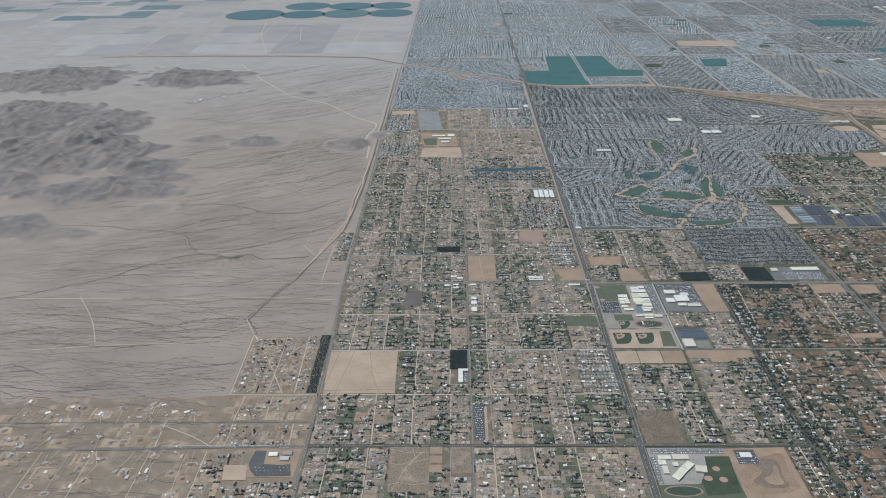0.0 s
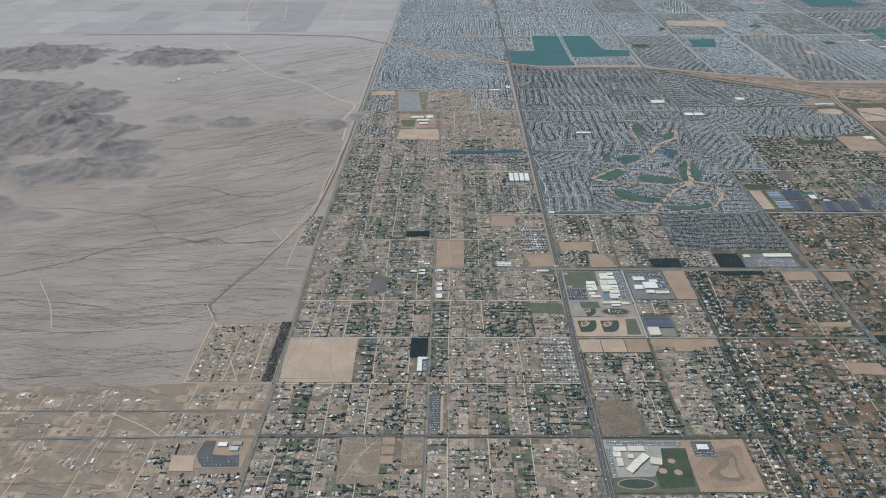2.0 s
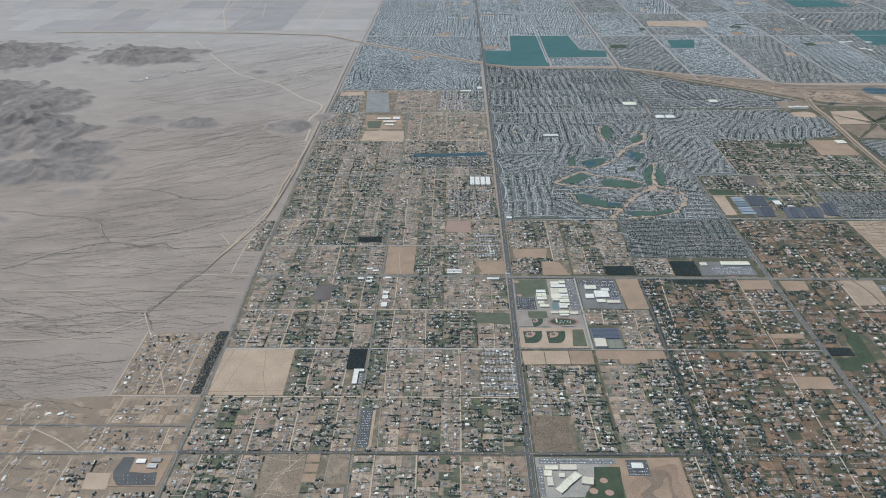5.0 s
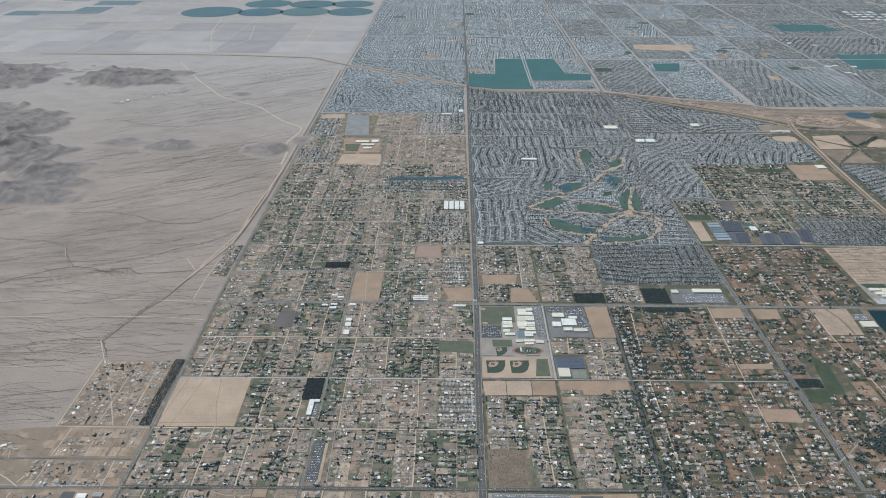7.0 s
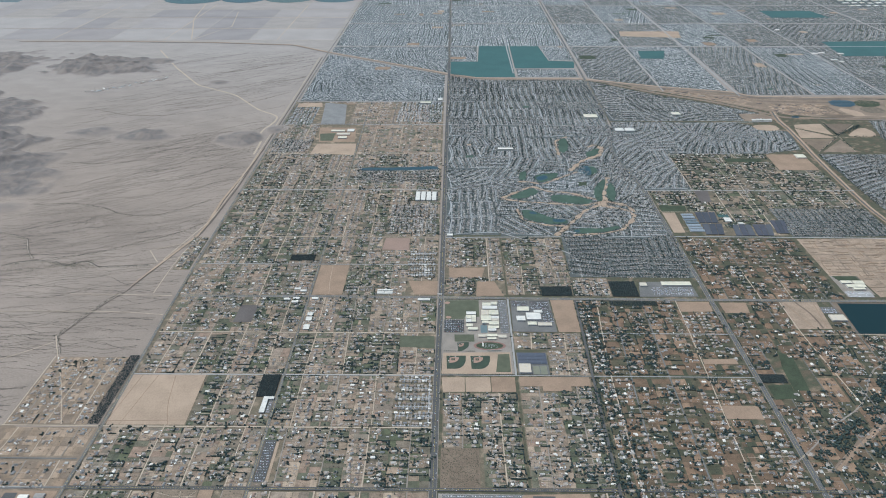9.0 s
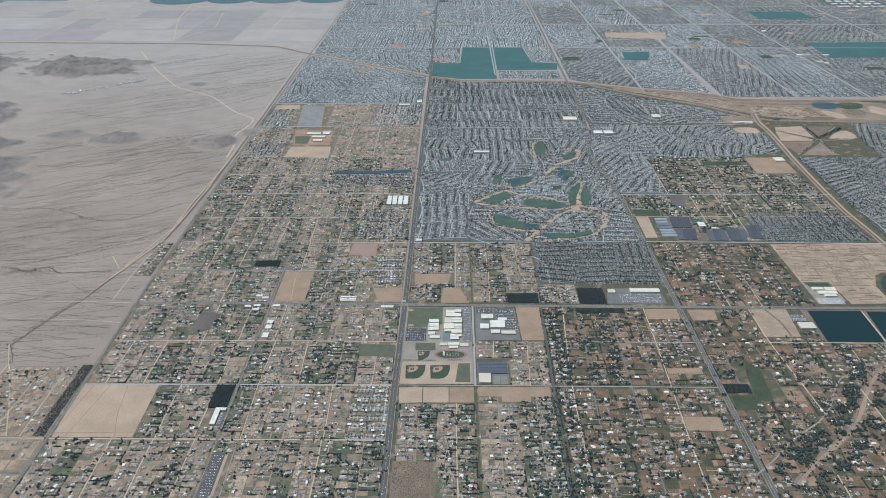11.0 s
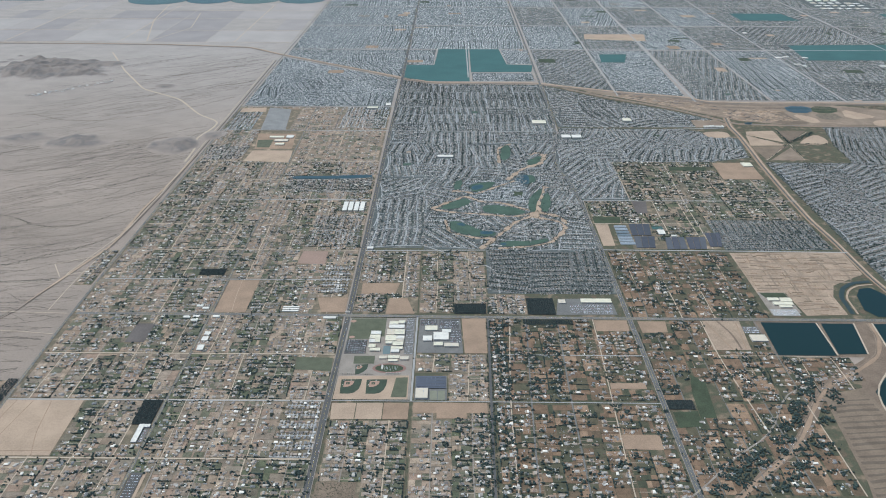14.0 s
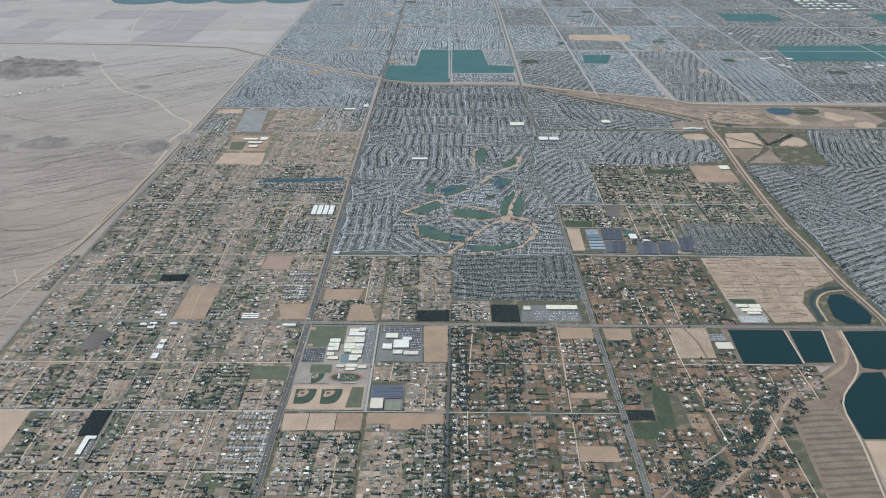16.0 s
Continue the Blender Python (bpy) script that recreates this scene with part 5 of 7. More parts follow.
for k in range(11):
    boxes(so, -10 + 2 * k, 0, .59, .12, 9, .01, 0, WHITE_PAINT)
part("yard_lines", so, stadium, "white yard lines")
for nm, x, y, w, d in (("south", 74, -146, 18, 2.6), ("west", 59.5, -133, 2.6, 9)):
    b = thing("bleachers", x, y, 0, "white aluminium stadium bleachers", "bleachers")
    for k in range(5):
        so = Soup()
        if w > d:
            boxes(so, 0, -.9 + .45 * k, .5, w, .42, 1.6 - .28 * k, 0, WHITE_ROOF)
        else:
            boxes(so, -.9 + .45 * k, 0, .5, .42, d, 1.6 - .28 * k, 0, WHITE_ROOF)
        part("row", so, b)
for x0, nm in ((10.8, "mown baseball field with a clay infield"), (42.2, "darker mown baseball field with a clay infield")):
    edge = [(x0, -158.6), (x0 + 25.5, -157.8), (x0 + 25, -170), (x0 + 22.5, -179), (x0 + 18, -185), (x0 + 12, -187), (x0 + 1, -186.8)]
    ball_field(x0 + 5.5, -163, 27, -45, edge, nm)
ball_field(28, -131, 15, -40, [(25, -127.5), (41, -126), (40.5, -136), (37, -142), (31, -147), (26.5, -148.5)], "small mown softball field with a clay infield")
sheet("soccer_field", [(78.5, -154.3), (93.2, -153.4), (93.1, -193.2), (74.1, -193.4)], .55, TURF, "green rectangular soccer field", "sports field")
so = Soup()
for i, (y, x0, x1) in enumerate(((-199.0, 5, 97), (-14.5, 8, 97), (-148, 8, 48))):
    n = int((x1 - x0) / 2.6)
    clumps(so, np.linspace(x0, x1, n), np.full(n, y), .4, RNG.uniform(.45, .7, n), RNG.uniform(1.2, 1.7, n), LEAF, True)
xs, ys = np.meshgrid(np.arange(9, 35, 3.2), np.arange(-101, -70, 4.2))
clumps(so, xs.ravel(), ys.ravel(), .5, .55, 1.3, LEAF, True)
so.make("campus_trees", "rows of small trees round the campus", "tree", "stuff")

# second school and its dark car parks
sheet("school_ground", [(103.7, -16.8), (160, -16.2), (163, -100.8), (102.5, -99.3)], .42, OLD_ASPHALT, "asphalt ground of a school", "ground")
for i, (a, b, c, d, r) in enumerate(((111.8, -37, 128.4, -48, CREAM_ROOF), (109.3, -62, 121.4, -74, WHITE_ROOF), (123.5, -53, 143.8, -71, WHITE_ROOF), (124, -77, 136, -85, CREAM_ROOF), (138, -79, 157, -87, SAND_ROOF), (135, -46, 147, -53, WHITE_ROOF))):
    flat_building("school_building", a, b, c, d, 2.0, r, "school building with a white flat roof", "school", 4, seed=20 + i, group="second school buildings")
parking(131, -42, 158, -18, ASPHALT, .3, seed=3)
parking(146, -76, 161, -44, ASPHALT, .5, seed=4)
parking(105, -34, 128, -18, ASPHALT, .3, seed=5)

# solar carports and the long sheds below them
COURT = surface("worn_court_surface", [(0.17, 0.165, 0.115)], .15, .1, 1.5, .9)
sol = thing("solar_array", 122, -164, 0, "blue-grey rows of solar panels over a yard", "solar array")
for k in range(8):
    so = Soup()
    y = -11 + 3.1 * k
    v = np.array([[(-18.5, y - 1.1, 1.5), (18.5, y - 1.1, 1.5), (18.5, y + 1.1, 1.8), (-18.5, y + 1.1, 1.8), (-18.5, y - 1.1, 1.56), (18.5, y - 1.1, 1.56), (18.5, y + 1.1, 1.86), (-18.5, y + 1.1, 1.86)]])
    so.many(v, BOX_F, PANEL)
    row_ob = part("panel", so, sol)
    so = Soup()
    boxes(so, np.linspace(-17, 17, 7), y, .4, .15, .15, 1.2, 0, STEEL)
    part("post", so, row_ob, "steel posts")
sheet("yard", rect(102.5, -198, 142, -150), .4, OLD_ASPHALT, "asphalt yard under solar panels", "ground")
flat_building("gymnasium", 104, -197, 118.6, -178, 2.6, SAND_ROOF, "large building with a pale cream flat roof", "building", 5, seed=31)
for x0, x1 in ((121.5, 130), (131, 139.5)):
    sheet("sports_court", rect(x0, -197.5, x1, -180), .46, COURT, "dull green-brown sports court", "sports field")
TAKEN.append(rect(102, -200, 142, -148))

# school by the southern cross road
sheet("school_ground", [(4, -403), (93, -404), (66, -430), (50, -460), (5, -462)], .55, CAMPUS, "pale paved ground of a school", "ground")
sheet("school_field_ground", [(5, -462), (52, -460), (66, -440), (92, -440), (92, -483), (5, -484)], .54, TURF, "worn green playing ground of a school", "sports field")
TAKEN.append([(4, -402), (160, -402), (160, -482), (4, -484)])
for i, (a, b, c, d) in enumerate(((13.6, -416.6, 27, -423), (29.8, -415, 47, -423), (12, -424, 20, -432), (14, -433.5, 20, -446), (27, -428, 33, -434))):
    flat_building("school_building", a, b, c, d, 1.8, SAND_ROOF if i % 2 else CREAM_ROOF, "school building with a sand-coloured flat roof", "school", 3, seed=40 + i, group="southern school buildings")
for i, (x, y, w, d) in enumerate(((43, -433.5, 13, 8.5), (35.2, -441.2, 10, 8.5), (28, -449.5, 12, 8.5))):
    flat_building("school_building", x - w / 2, y - d / 2, x + w / 2, y + d / 2, 2.0, CREAM_ROOF, "slanting school wing with a cream flat roof", "school", 3, turn=46, seed=46 + i, group="southern school buildings")
flat_building("gymnasium", 50, -444, 62, -434, 2.4, SAND_ROOF, "gymnasium with a sand-coloured roof", "building", 2, turn=-10, seed=50)
sheet("school_lawn", [(66, -417), (93.4, -417), (89.2, -474), (52, -478), (52, -455), (62, -446)], .6, GRASS, "dark green school lawn", "sports field")
for x, y, r in ((73, -437, 4.2), (76, -454, 4.6), (60.2, -452, 4.6)):
    sheet("infield", oval(x, y, r, r * .9, 22), .65, CLAY, "brown clay infield", "sports field")
trk = thing("running_track", 28.7, -471, 0, "brown oval running track round a dark green field", "sports field")
sheet("track_surface", oval(0, 0, 20.5, 8.2, 50), .62, RED_DIRT, "", "", parent=trk)
sheet("field_turf", oval(0, 0, 18.6, 6.8, 50), .66, OUTFIELD, "", "", parent=trk)
parking(8, -413, 90, -404.5, OLD_ASPHALT, .35, z=.6, seed=6)
parking(5, -460, 11, -418, OLD_ASPHALT, .35, z=.6, seed=7)
sheet("basin_ground", [(93, -404), (160, -402), (160, -482), (90, -482), (62, -446), (60, -430)], .5, BROWN_DIRT, "bare brown ground round a storm basin", "ground")
sheet("basin", rounded([(99, -432), (143, -412.5), (157, -412), (149, -442), (157, -472), (94, -478)], 1), .56, BASIN_SOIL, "wide bare storm basin", "ground")
for k, (p, mt) in enumerate((([(112, -428), (138, -418), (146, -430), (140, -450), (146, -466), (120, -468), (104, -458), (116, -448), (124, -440)], RIVER_SAND), ([(118, -452), (132, -446), (136, -432), (142, -432), (138, -450), (140, -462), (124, -462)], BROWN_DIRT))):
    sheet("basin_floor", rounded(p, 2), .6 + .02 * k, mt, "damp soil on a basin floor", "ground")
parking(101, -430, 124, -406, ASPHALT, .3, z=.62, seed=8)
flat_building("clinic", 106, -420, 118, -412, 1.6, WHITE_ROOF, "small white-roofed building in a car park", "building", 2, seed=51)

# shops and yards along the half-mile road
flat_building("shop_row", -209, -277, -203, -247, 1.6, WHITE_ROOF, "long white-roofed shop row", "shop", 4, seed=60)
flat_building("shop_row", -202.6, -252, -196.5, -247, 1.6, WHITE_ROOF, "short white-roofed shop wing", "shop", 2, seed=61)
parking(-202, -276, -196.5, -253, OLD_ASPHALT, .4, seed=9)
parking(-190.5, -389, -178.5, -323, ASPHALT, .35, seed=10)
sheet("dirt_strip", rect(-177.8, -389, -174.5, -323), .45, PALE_DIRT, "pale dirt strip beside a car park", "ground")
TAKEN.append(rect(-210, -278, -196, -246))
for i, y in enumerate((0, 5, 10)):
    gable_shed("long_shed", -94, y, -71, y + 3.2, 1.3, WHITE_ROOF, "long white metal-roofed shed", "shed", i, "long sheds")
for i, (y0, y1) in enumerate(((-62, -54), (-76, -66), (-98, -86))):
    flat_building("shop", -188, y0, -180, y1, 1.5, WHITE_ROOF, "white flat-roofed shop beside a road", "shop", 2, seed=70 + i, group="roadside shops")
for i, (x, y) in enumerate(((-212, -14), (-212, -24), (-184, -14), (-225, -16), (-28, -16), (-19, -16), (-205, 8), (-215, 14))):
    gable_shed("workshop", x - 4.5, y - 2.5, x + 4.5, y + 2.5, 1.3, WHITE_ROOF, "small white-roofed workshop on a yard", "workshop", i, "workshops")
TAKEN.append([(-446, -402), (-390, -402), (-390, -450), (-446, -450)])
sheet("lot_ground", [(-444, -403), (-389, -403), (-391, -449), (-443, -449)], .38, BROWN_DIRT, "bare brown yard", "ground")
sheet("parking_lot", [(-445, -428), (-442, -406), (-429, -406), (-428, -428), (-408, -430), (-398, -428), (-394, -447), (-433, -448), (-441, -438)], .5, ASPHALT, "dark asphalt car park wrapped round a hall", "car park")
for k in range(26):
    PARKED.append((-436 + 1.5 * k + .4 * (k % 3), -434 - 5 * (k % 3), 1.5708))
plot("tan_field", [(-472, -430), (-446, -430), (-442, -454), (-468, -454)], PALE_DIRT, "bare tan field beside homesteads", "field", .6)
for i, (x, y) in enumerate(((-420, -413), (-404, -411), (-406, -420))):
    gable_shed("meeting_hall", x - 5, y - 3, x + 5, y + 3, 1.6, ROOF, "grey-roofed hall beside a car park", "building", i, "halls")
# white warehouse by the main road
for i in range(4):
    flat_building("warehouse", -51.5 + 10.4 * i, 349, -43.6 + 10.4 * i, 389, 1.8, WHITE_ROOF, "long white-roofed storage building", "warehouse", 2, seed=80 + i, group="storage rows")
sheet("warehouse_yard", rect(-53, 347, -9.5, 391), .42, ASPHALT, "paved yard between storage rows", "ground")
# shops at the eastern junction
sheet("shop_ground", [(297, -4), (384, -3), (382, 42), (304, 40)], .42, OLD_ASPHALT, "asphalt ground of a shopping plaza", "ground")
flat_building("supermarket", 337, 27, 381, 38, 2.2, CREAM_ROOF, "wide supermarket with a pale flat roof", "shop", 8, seed=90)
flat_building("corner_shop", 304, 26, 314, 36, 1.6, SAND_ROOF, "small corner shop with a flat roof", "shop", 2, seed=91)
parking(318, -1, 380, 24, OLD_ASPHALT, .4, seed=12)
TAKEN.append(rect(297, -5, 385, 42))
sheet("school_ground", [(604, 62), (645, 62), (648, 5), (604, -3)], .44, CONCRETE, "concrete ground of a school", "ground")
sheet("school_lawn", [(607, 61), (644, 61), (645, 47), (612, 46)], .52, GRASS, "green school lawn", "sports field")
for i, (a, b, c, d) in enumerate(((612, 36, 628, 44), (630, 34, 646, 44), (616, 24, 644, 33), (622, 17, 640, 23))):
    flat_building("school_building", a, b, c, d, 2.0, CREAM_ROOF, "eastern school building with a cream flat roof", "school", 3, seed=100 + i, group="eastern school buildings")
parking(606, -3, 644, 14, STREET, .4, seed=13)
TAKEN.append(rect(603, -5, 648, 63))
parking(549, -49, 570, -32, OLD_ASPHALT, .5, seed=14)
flat_building("depot", 552, -70, 573, -55, 2.0, SAND_ROOF, "depot building with pale flat roofs", "building", 4, seed=110)
# school in the far north-west blocks
plot("school_ground", [(-300, 786), (-212, 786), (-204, 684), (-286, 680)], BROWN_DIRT, "bare ground of a far school", "ground", .3)
plot("school_lawn", [(-292, 740), (-256, 744), (-256, 690), (-284, 690)], TURF, "green playing field of a far school", "sports field", .5)
for i, (a, b, c, d) in enumerate(((-268, 752, -236, 764), (-252, 728, -222, 742), (-230, 752, -214, 770), (-246, 704, -226, 716))):
    flat_building("school_building", a, b, c, d, 2.0, (CREAM_ROOF, SAND_ROOF, WHITE_ROOF, CREAM_ROOF)[i], "far school building with a pale flat roof", "school", 3, seed=300 + i, group="far school buildings")
flat_building("store", 760, 582, 780, 603, 2.2, CREAM_ROOF, "storage shed with a cream roof in a yard", "warehouse", 3, seed=310)
# far stores
for i, (a, b, c, d) in enumerate(((346, 864, 379, 889), (404, 760, 424, 781), (428, 760, 449, 781), (570, 887, 590, 908), (119, 630, 153, 641), (9, 195, 19, 203), (-66, 985, -38, 998), (-20, 1010, -8, 1030))):
    flat_building("store", a, b, c, d, 2.4, WHITE_ROOF if i % 3 else CREAM_ROOF, "large store with a bright flat roof", "shop", 5, seed=120 + i, group="far stores")
    TAKEN.append(rect(a - 2, b - 6, c + 2, d + 2))
rnd = random.Random(31)
for i in range(7):
    x, y = 754 + 7 * i, 843 + rnd.uniform(-2, 4)
    flat_building("apartment_block", x, y, x + 5, y + 10, 2.4, WHITE_ROOF, "low white-roofed apartment block by a freeway", "building", 1, seed=140 + i, group="apartment blocks")
for i in range(22):
    x, y = 1712 + 36 * (i % 6) + 8 * (i // 6) + rnd.uniform(-4, 4), 2430 + 64 * (i // 6) + rnd.uniform(-5, 5)
    flat_building("warehouse", x, y, x + rnd.uniform(14, 25), y + rnd.uniform(20, 34), 3.0, WHITE_ROOF if i % 4 else SAND_ROOF, "huge far warehouse with a white roof", "warehouse", 1, seed=150 + i, group="far warehouses")
TAKEN.append(rect(1700, 2420, 1960, 2690))
for i in range(14):
    x, y = rnd.choice((1240, 1480, 1180, 1560)) + rnd.uniform(-30, 60), rnd.choice((1560, 1440, 1900)) + rnd.uniform(-20, 40)
    if free(np.array([x]), np.array([y]))[0]:
        flat_building("warehouse", x, y, x + rnd.uniform(12, 24), y + rnd.uniform(10, 18), 2.4, WHITE_ROOF, "far warehouse with a white roof", "warehouse", 1, seed=180 + i, group="far warehouses")
# nursery: shade cloth, greenhouses
for i in range(7):
    gable_shed("greenhouse", 432 + .3 * i, 218 + 11 * i, 457 - .4 * i, 226 + 11 * i, .9, GREENHOUSE, "pale blue film greenhouse", "greenhouse", i, "greenhouses")
for i, p in enumerate(([(461, 300), (498, 300), (492, 254), (458, 254)], [(460, 250), (496, 250), (488, 207), (456, 207)], [(512, 246), (545, 247), (540, 203), (506, 202)], [(548, 247), (582, 248), (572, 203), (543, 203)], [(585, 265), (612, 265), (600, 212), (580, 212)])):
    (ax, ay), (bx, by), (cx, cy), (dx, dy) = p
    for q in range(3):          # bays with aisles between them
        u, v = q / 3 + .012, (q + 1) / 3 - .012
        bay = [(ax + (bx - ax) * u, ay + (by - ay) * u), (ax + (bx - ax) * v, ay + (by - ay) * v), (dx + (cx - dx) * v, dy + (cy - dy) * v), (dx + (cx - dx) * u, dy + (cy - dy) * u)]
        sheet("shade_house", bay, .5, DARK_CLOTH, "flat dark shade-cloth roof over nursery rows", "shade house", "structure", thick=.6 - .1 * ((i + q) % 3))
    TAKEN.append(p)
flat_building("packing_shed", 505, 257, 517, 274, 1.8, WHITE_ROOF, "packing shed with a bright white roof", "shed", 2, seed=200)
flat_building("packing_shed", 525, 248, 534, 254, 1.6, WHITE_ROOF, "small packing shed with a white roof", "shed", 1, seed=201)
sheet("teal_tarp", rect(499, 278, 518, 290), .6, CROP, "teal shade cover", "shade house", "structure", thick=.3)
TAKEN.append(rect(402, 205, 460, 300))

# dense groves
so = Soup()
for x0, y0, x1, y1 in ((-220, -246, -197, -201), (152, -3, 197, 25), (257, -4, 297, 41), (-244, 106, -205, 126), (248, -30, 318, -17), (404, -213, 435, -196), (-403, -298, -390, -162)):
    thin = .8 if x0 < -400 else .95
    gx, gy = np.meshgrid(np.arange(x0 + .6, x1, 1.2), np.arange(y0 + .6, y1, 1.25))
    gx, gy = gx.ravel() + RNG.normal(0, .2, gx.size), gy.ravel() + RNG.normal(0, .2, gx.size)
    k = RNG.random(gx.size) < thin
    r = RNG.uniform(.62, .95, k.sum())
    clumps(so, gx[k], gy[k], .4, r, r * 1.6, ORCHARD_LEAF)
so.make("grove_trees", "dense dark green citrus and nut groves", "tree", "stuff")
for x0, y0, x1, y1 in ((248, -30, 318, -17), (404, -213, 435, -196), (-402, -298, -389, -162)):
    TAKEN.append(rect(x0, y0, x1, y1))
# river bank trees
so = Soup()
n = 1500
late = np.flatnonzero(river[:, 1] < -165)
i = np.repeat(RNG.choice(late, 125), 12)
off = np.repeat(RNG.choice((-1, 1), 125) * RNG.uniform(7.5, 26, 125), 12) + RNG.normal(0, 1.5, n)
r = RNG.uniform(.5, 1.6, n)
clumps(so, river[i, 0] + off * .55 + RNG.normal(0, 2, n), river[i, 1] - off * .8 + RNG.normal(0, 2, n), .3, r, 1.7 * r, LEAF, True)
so.make("bank_trees", "dark trees along a dry riverbed", "tree", "stuff")
# shrubs and trees of the golf course
so = Soup()
for p in GOLF_SAND:
    q = np.array(p)
    i = RNG.integers(0, len(q), 70)
    r = RNG.uniform(.5, 1.1, 70)
    clumps(so, q[i, 0] + RNG.normal(0, 2, 70), q[i, 1] + RNG.normal(0, 2, 70), .5, r, r * 1.6, LEAF)
so.make("golf_trees", "scattered trees along golf fairways", "tree", "stuff")
# shrubs of the vacant scrub plot
so = Soup()
r = RNG.uniform(.3, .7, 800)
clumps(so, RNG.uniform(7, 47, 800), RNG.uniform(-394, -336, 800), .55, r, r, SCRUB)
r = RNG.uniform(.2, .6, 500)
clumps(so, RNG.uniform(-284, -246, 500), RNG.uniform(-470, -402, 500), .55, r, r, SCRUB)
r = RNG.uniform(.2, .6, 160)
clumps(so, RNG.uniform(-216, -197, 160), RNG.uniform(-442, -402, 160), .55, r, r, SCRUB)
so.make("plot_scrub", "dry shrubs on a vacant plot", "shrub", "stuff")
# ---- housing ----
HOUSES, TREES = [], []          # x, y, w, d, wall height, turn / x, y, radius
LOTS, SHEDS, CARS = Soup(), [], []


OMIT = [rect(-51, -300, -5, -203), rect(-53, 49, -5, 140)]          # small tracts amid the country lots
BLOCKS = []


def rural(x0, y0, x1, y1, pitch=50.0, dmin=9, dmax=20, green=0.4, trees=6.0, sheds=2.0, fill=0.92, seed=0, lanes=True, lots=LOT):
    """Deep lots on both sides of north-south lanes, each with houses, sheds, trees and yards of their own soil."""
    rnd = random.Random(seed + int(x0 * 7 + y0 * 3))
    cols = max(1, round((x1 - x0) / pitch))
    BLOCKS.append(1)
    sheet("block_ground", rect(x0 - 1, y0 - 1, x1 + 1, y1 + 1), .05 + .0005 * len(BLOCKS), DAMP_EARTH if lots is GREEN_LOT else SETTLED_SOIL if lots is DESERT_LOT else YARD_EARTH, "trodden earth between country house lots", "ground")
    pw = (x1 - x0) / cols

    def jig(z):
        return z + rnd.random() * 0.03

    def home(hx, hy, size):
        w, dd = rnd.uniform(3.5, 5.8) * size, rnd.uniform(2.4, 3.6) * size
        t = rnd.choice((0, 1.5708)) + rnd.gauss(0, 0.06)
        HOUSES.append((hx, hy, w, dd, rnd.uniform(.8, 1.0), t))
        if rnd.random() < 0.55:
            f, g = rnd.choice((-1, 1)) * w * .36, rnd.choice((-1, 1)) * 1.5
            HOUSES.append((hx + f * math.cos(t) - g * math.sin(t), hy + f * math.sin(t) + g * math.cos(t), rnd.uniform(2.6, 3.8) * size, rnd.uniform(2.0, 2.7), .84, t + 1.5708))
        return w, dd

    for c in range(cols):
        lx = x0 + (c + 0.5) * pw
        if lanes:
            lane([(lx + rnd.uniform(-2, 2), y0), (lx, (y0 + y1) / 2), (lx + rnd.uniform(-2, 2), y1)], rnd.uniform(1.0, 1.6), rnd.choice((DIRT_LANE, DIRT_LANE, CONCRETE) if lots is not GREEN_LOT else (OLD_ASPHALT, DIRT_LANE, OLD_ASPHALT)))
        for side in (-1, 1):
            style = rnd.random()
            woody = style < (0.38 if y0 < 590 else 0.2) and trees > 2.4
            # wooded lots take the palette that holds tree shade in its colour
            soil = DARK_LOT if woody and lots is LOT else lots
            dense = style > 0.80 and trees < 10
            tn = (.58 if y0 > -110 and lots is LOT and x0 < 0 else 1.0) * trees * (2.2 if woody else 0.7 if style > 0.66 else 1.05)
            y = y0 + 1
            while y < y1 - 4:
                d = min(rnd.uniform(dmin, dmax) * (.58 if dense else .74), y1 - 1 - y)
                if y1 - 1 - y - d < 4:
                    d = y1 - 1 - y
                a, b = sorted((lx + side * 0.9, lx + side * (pw / 2 - 0.25)))
                cx, cy = (a + b) / 2, y + d / 2
                px, py = np.array([cx, a + 2, b - 2, a + 2, b - 2]), np.array([cy, y + 2, y + 2, y + d - 2, y + d - 2])
                if free(px, py).sum() >= 4 and not any(inside(o, px[:1], py[:1])[0] for o in OMIT):
                    cuts = sorted([a, b] + [a + (b - a) * rnd.uniform(.2, .8) for _ in range(rnd.choice((1, 1, 2, 3)))])
                    for u, v in zip(cuts, cuts[1:]):
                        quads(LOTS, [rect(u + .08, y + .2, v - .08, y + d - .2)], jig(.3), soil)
                    if rnd.random() < fill:
                        homes = [lx + side * pw * .14, lx + side * pw * .36] if dense or rnd.random() < .3 else [lx + side * rnd.uniform(5, max(6, pw / 2 - 7))]
                        for hx in homes:
                            hy = cy + rnd.uniform(-.2, .2) * d
                            w, dd = home(hx, hy, .85 if dense else 1.0)
                            quads(LOTS, [rect(min(lx, hx), hy - .4, max(lx, hx), hy + .4)], jig(.38), DRIVE)
                            if rnd.random() < .7:
                                quads(LOTS, [rect(hx - w * .7, hy - dd * .8, hx + w * .7, hy + dd * .8)], jig(.34), DRIVE if rnd.random() < .4 else soil)
                            for _ in range(int(rnd.expovariate(1 / 1.4))):
                                CARS.append((hx + rnd.gauss(0, 4), hy + rnd.gauss(0, 3), rnd.uniform(0, 3.1)))
                            wide = 1.12 if lots is GREEN_LOT else 1.0
                            left = min(44, int(rnd.expovariate(1 / (1.7 * tn / len(homes) * d / 14))))
                            while left > 0:          # trees stand in clumps, with a few alone
                                many = min(left, rnd.choice((1, 1, 2, 4, 7, 9)))
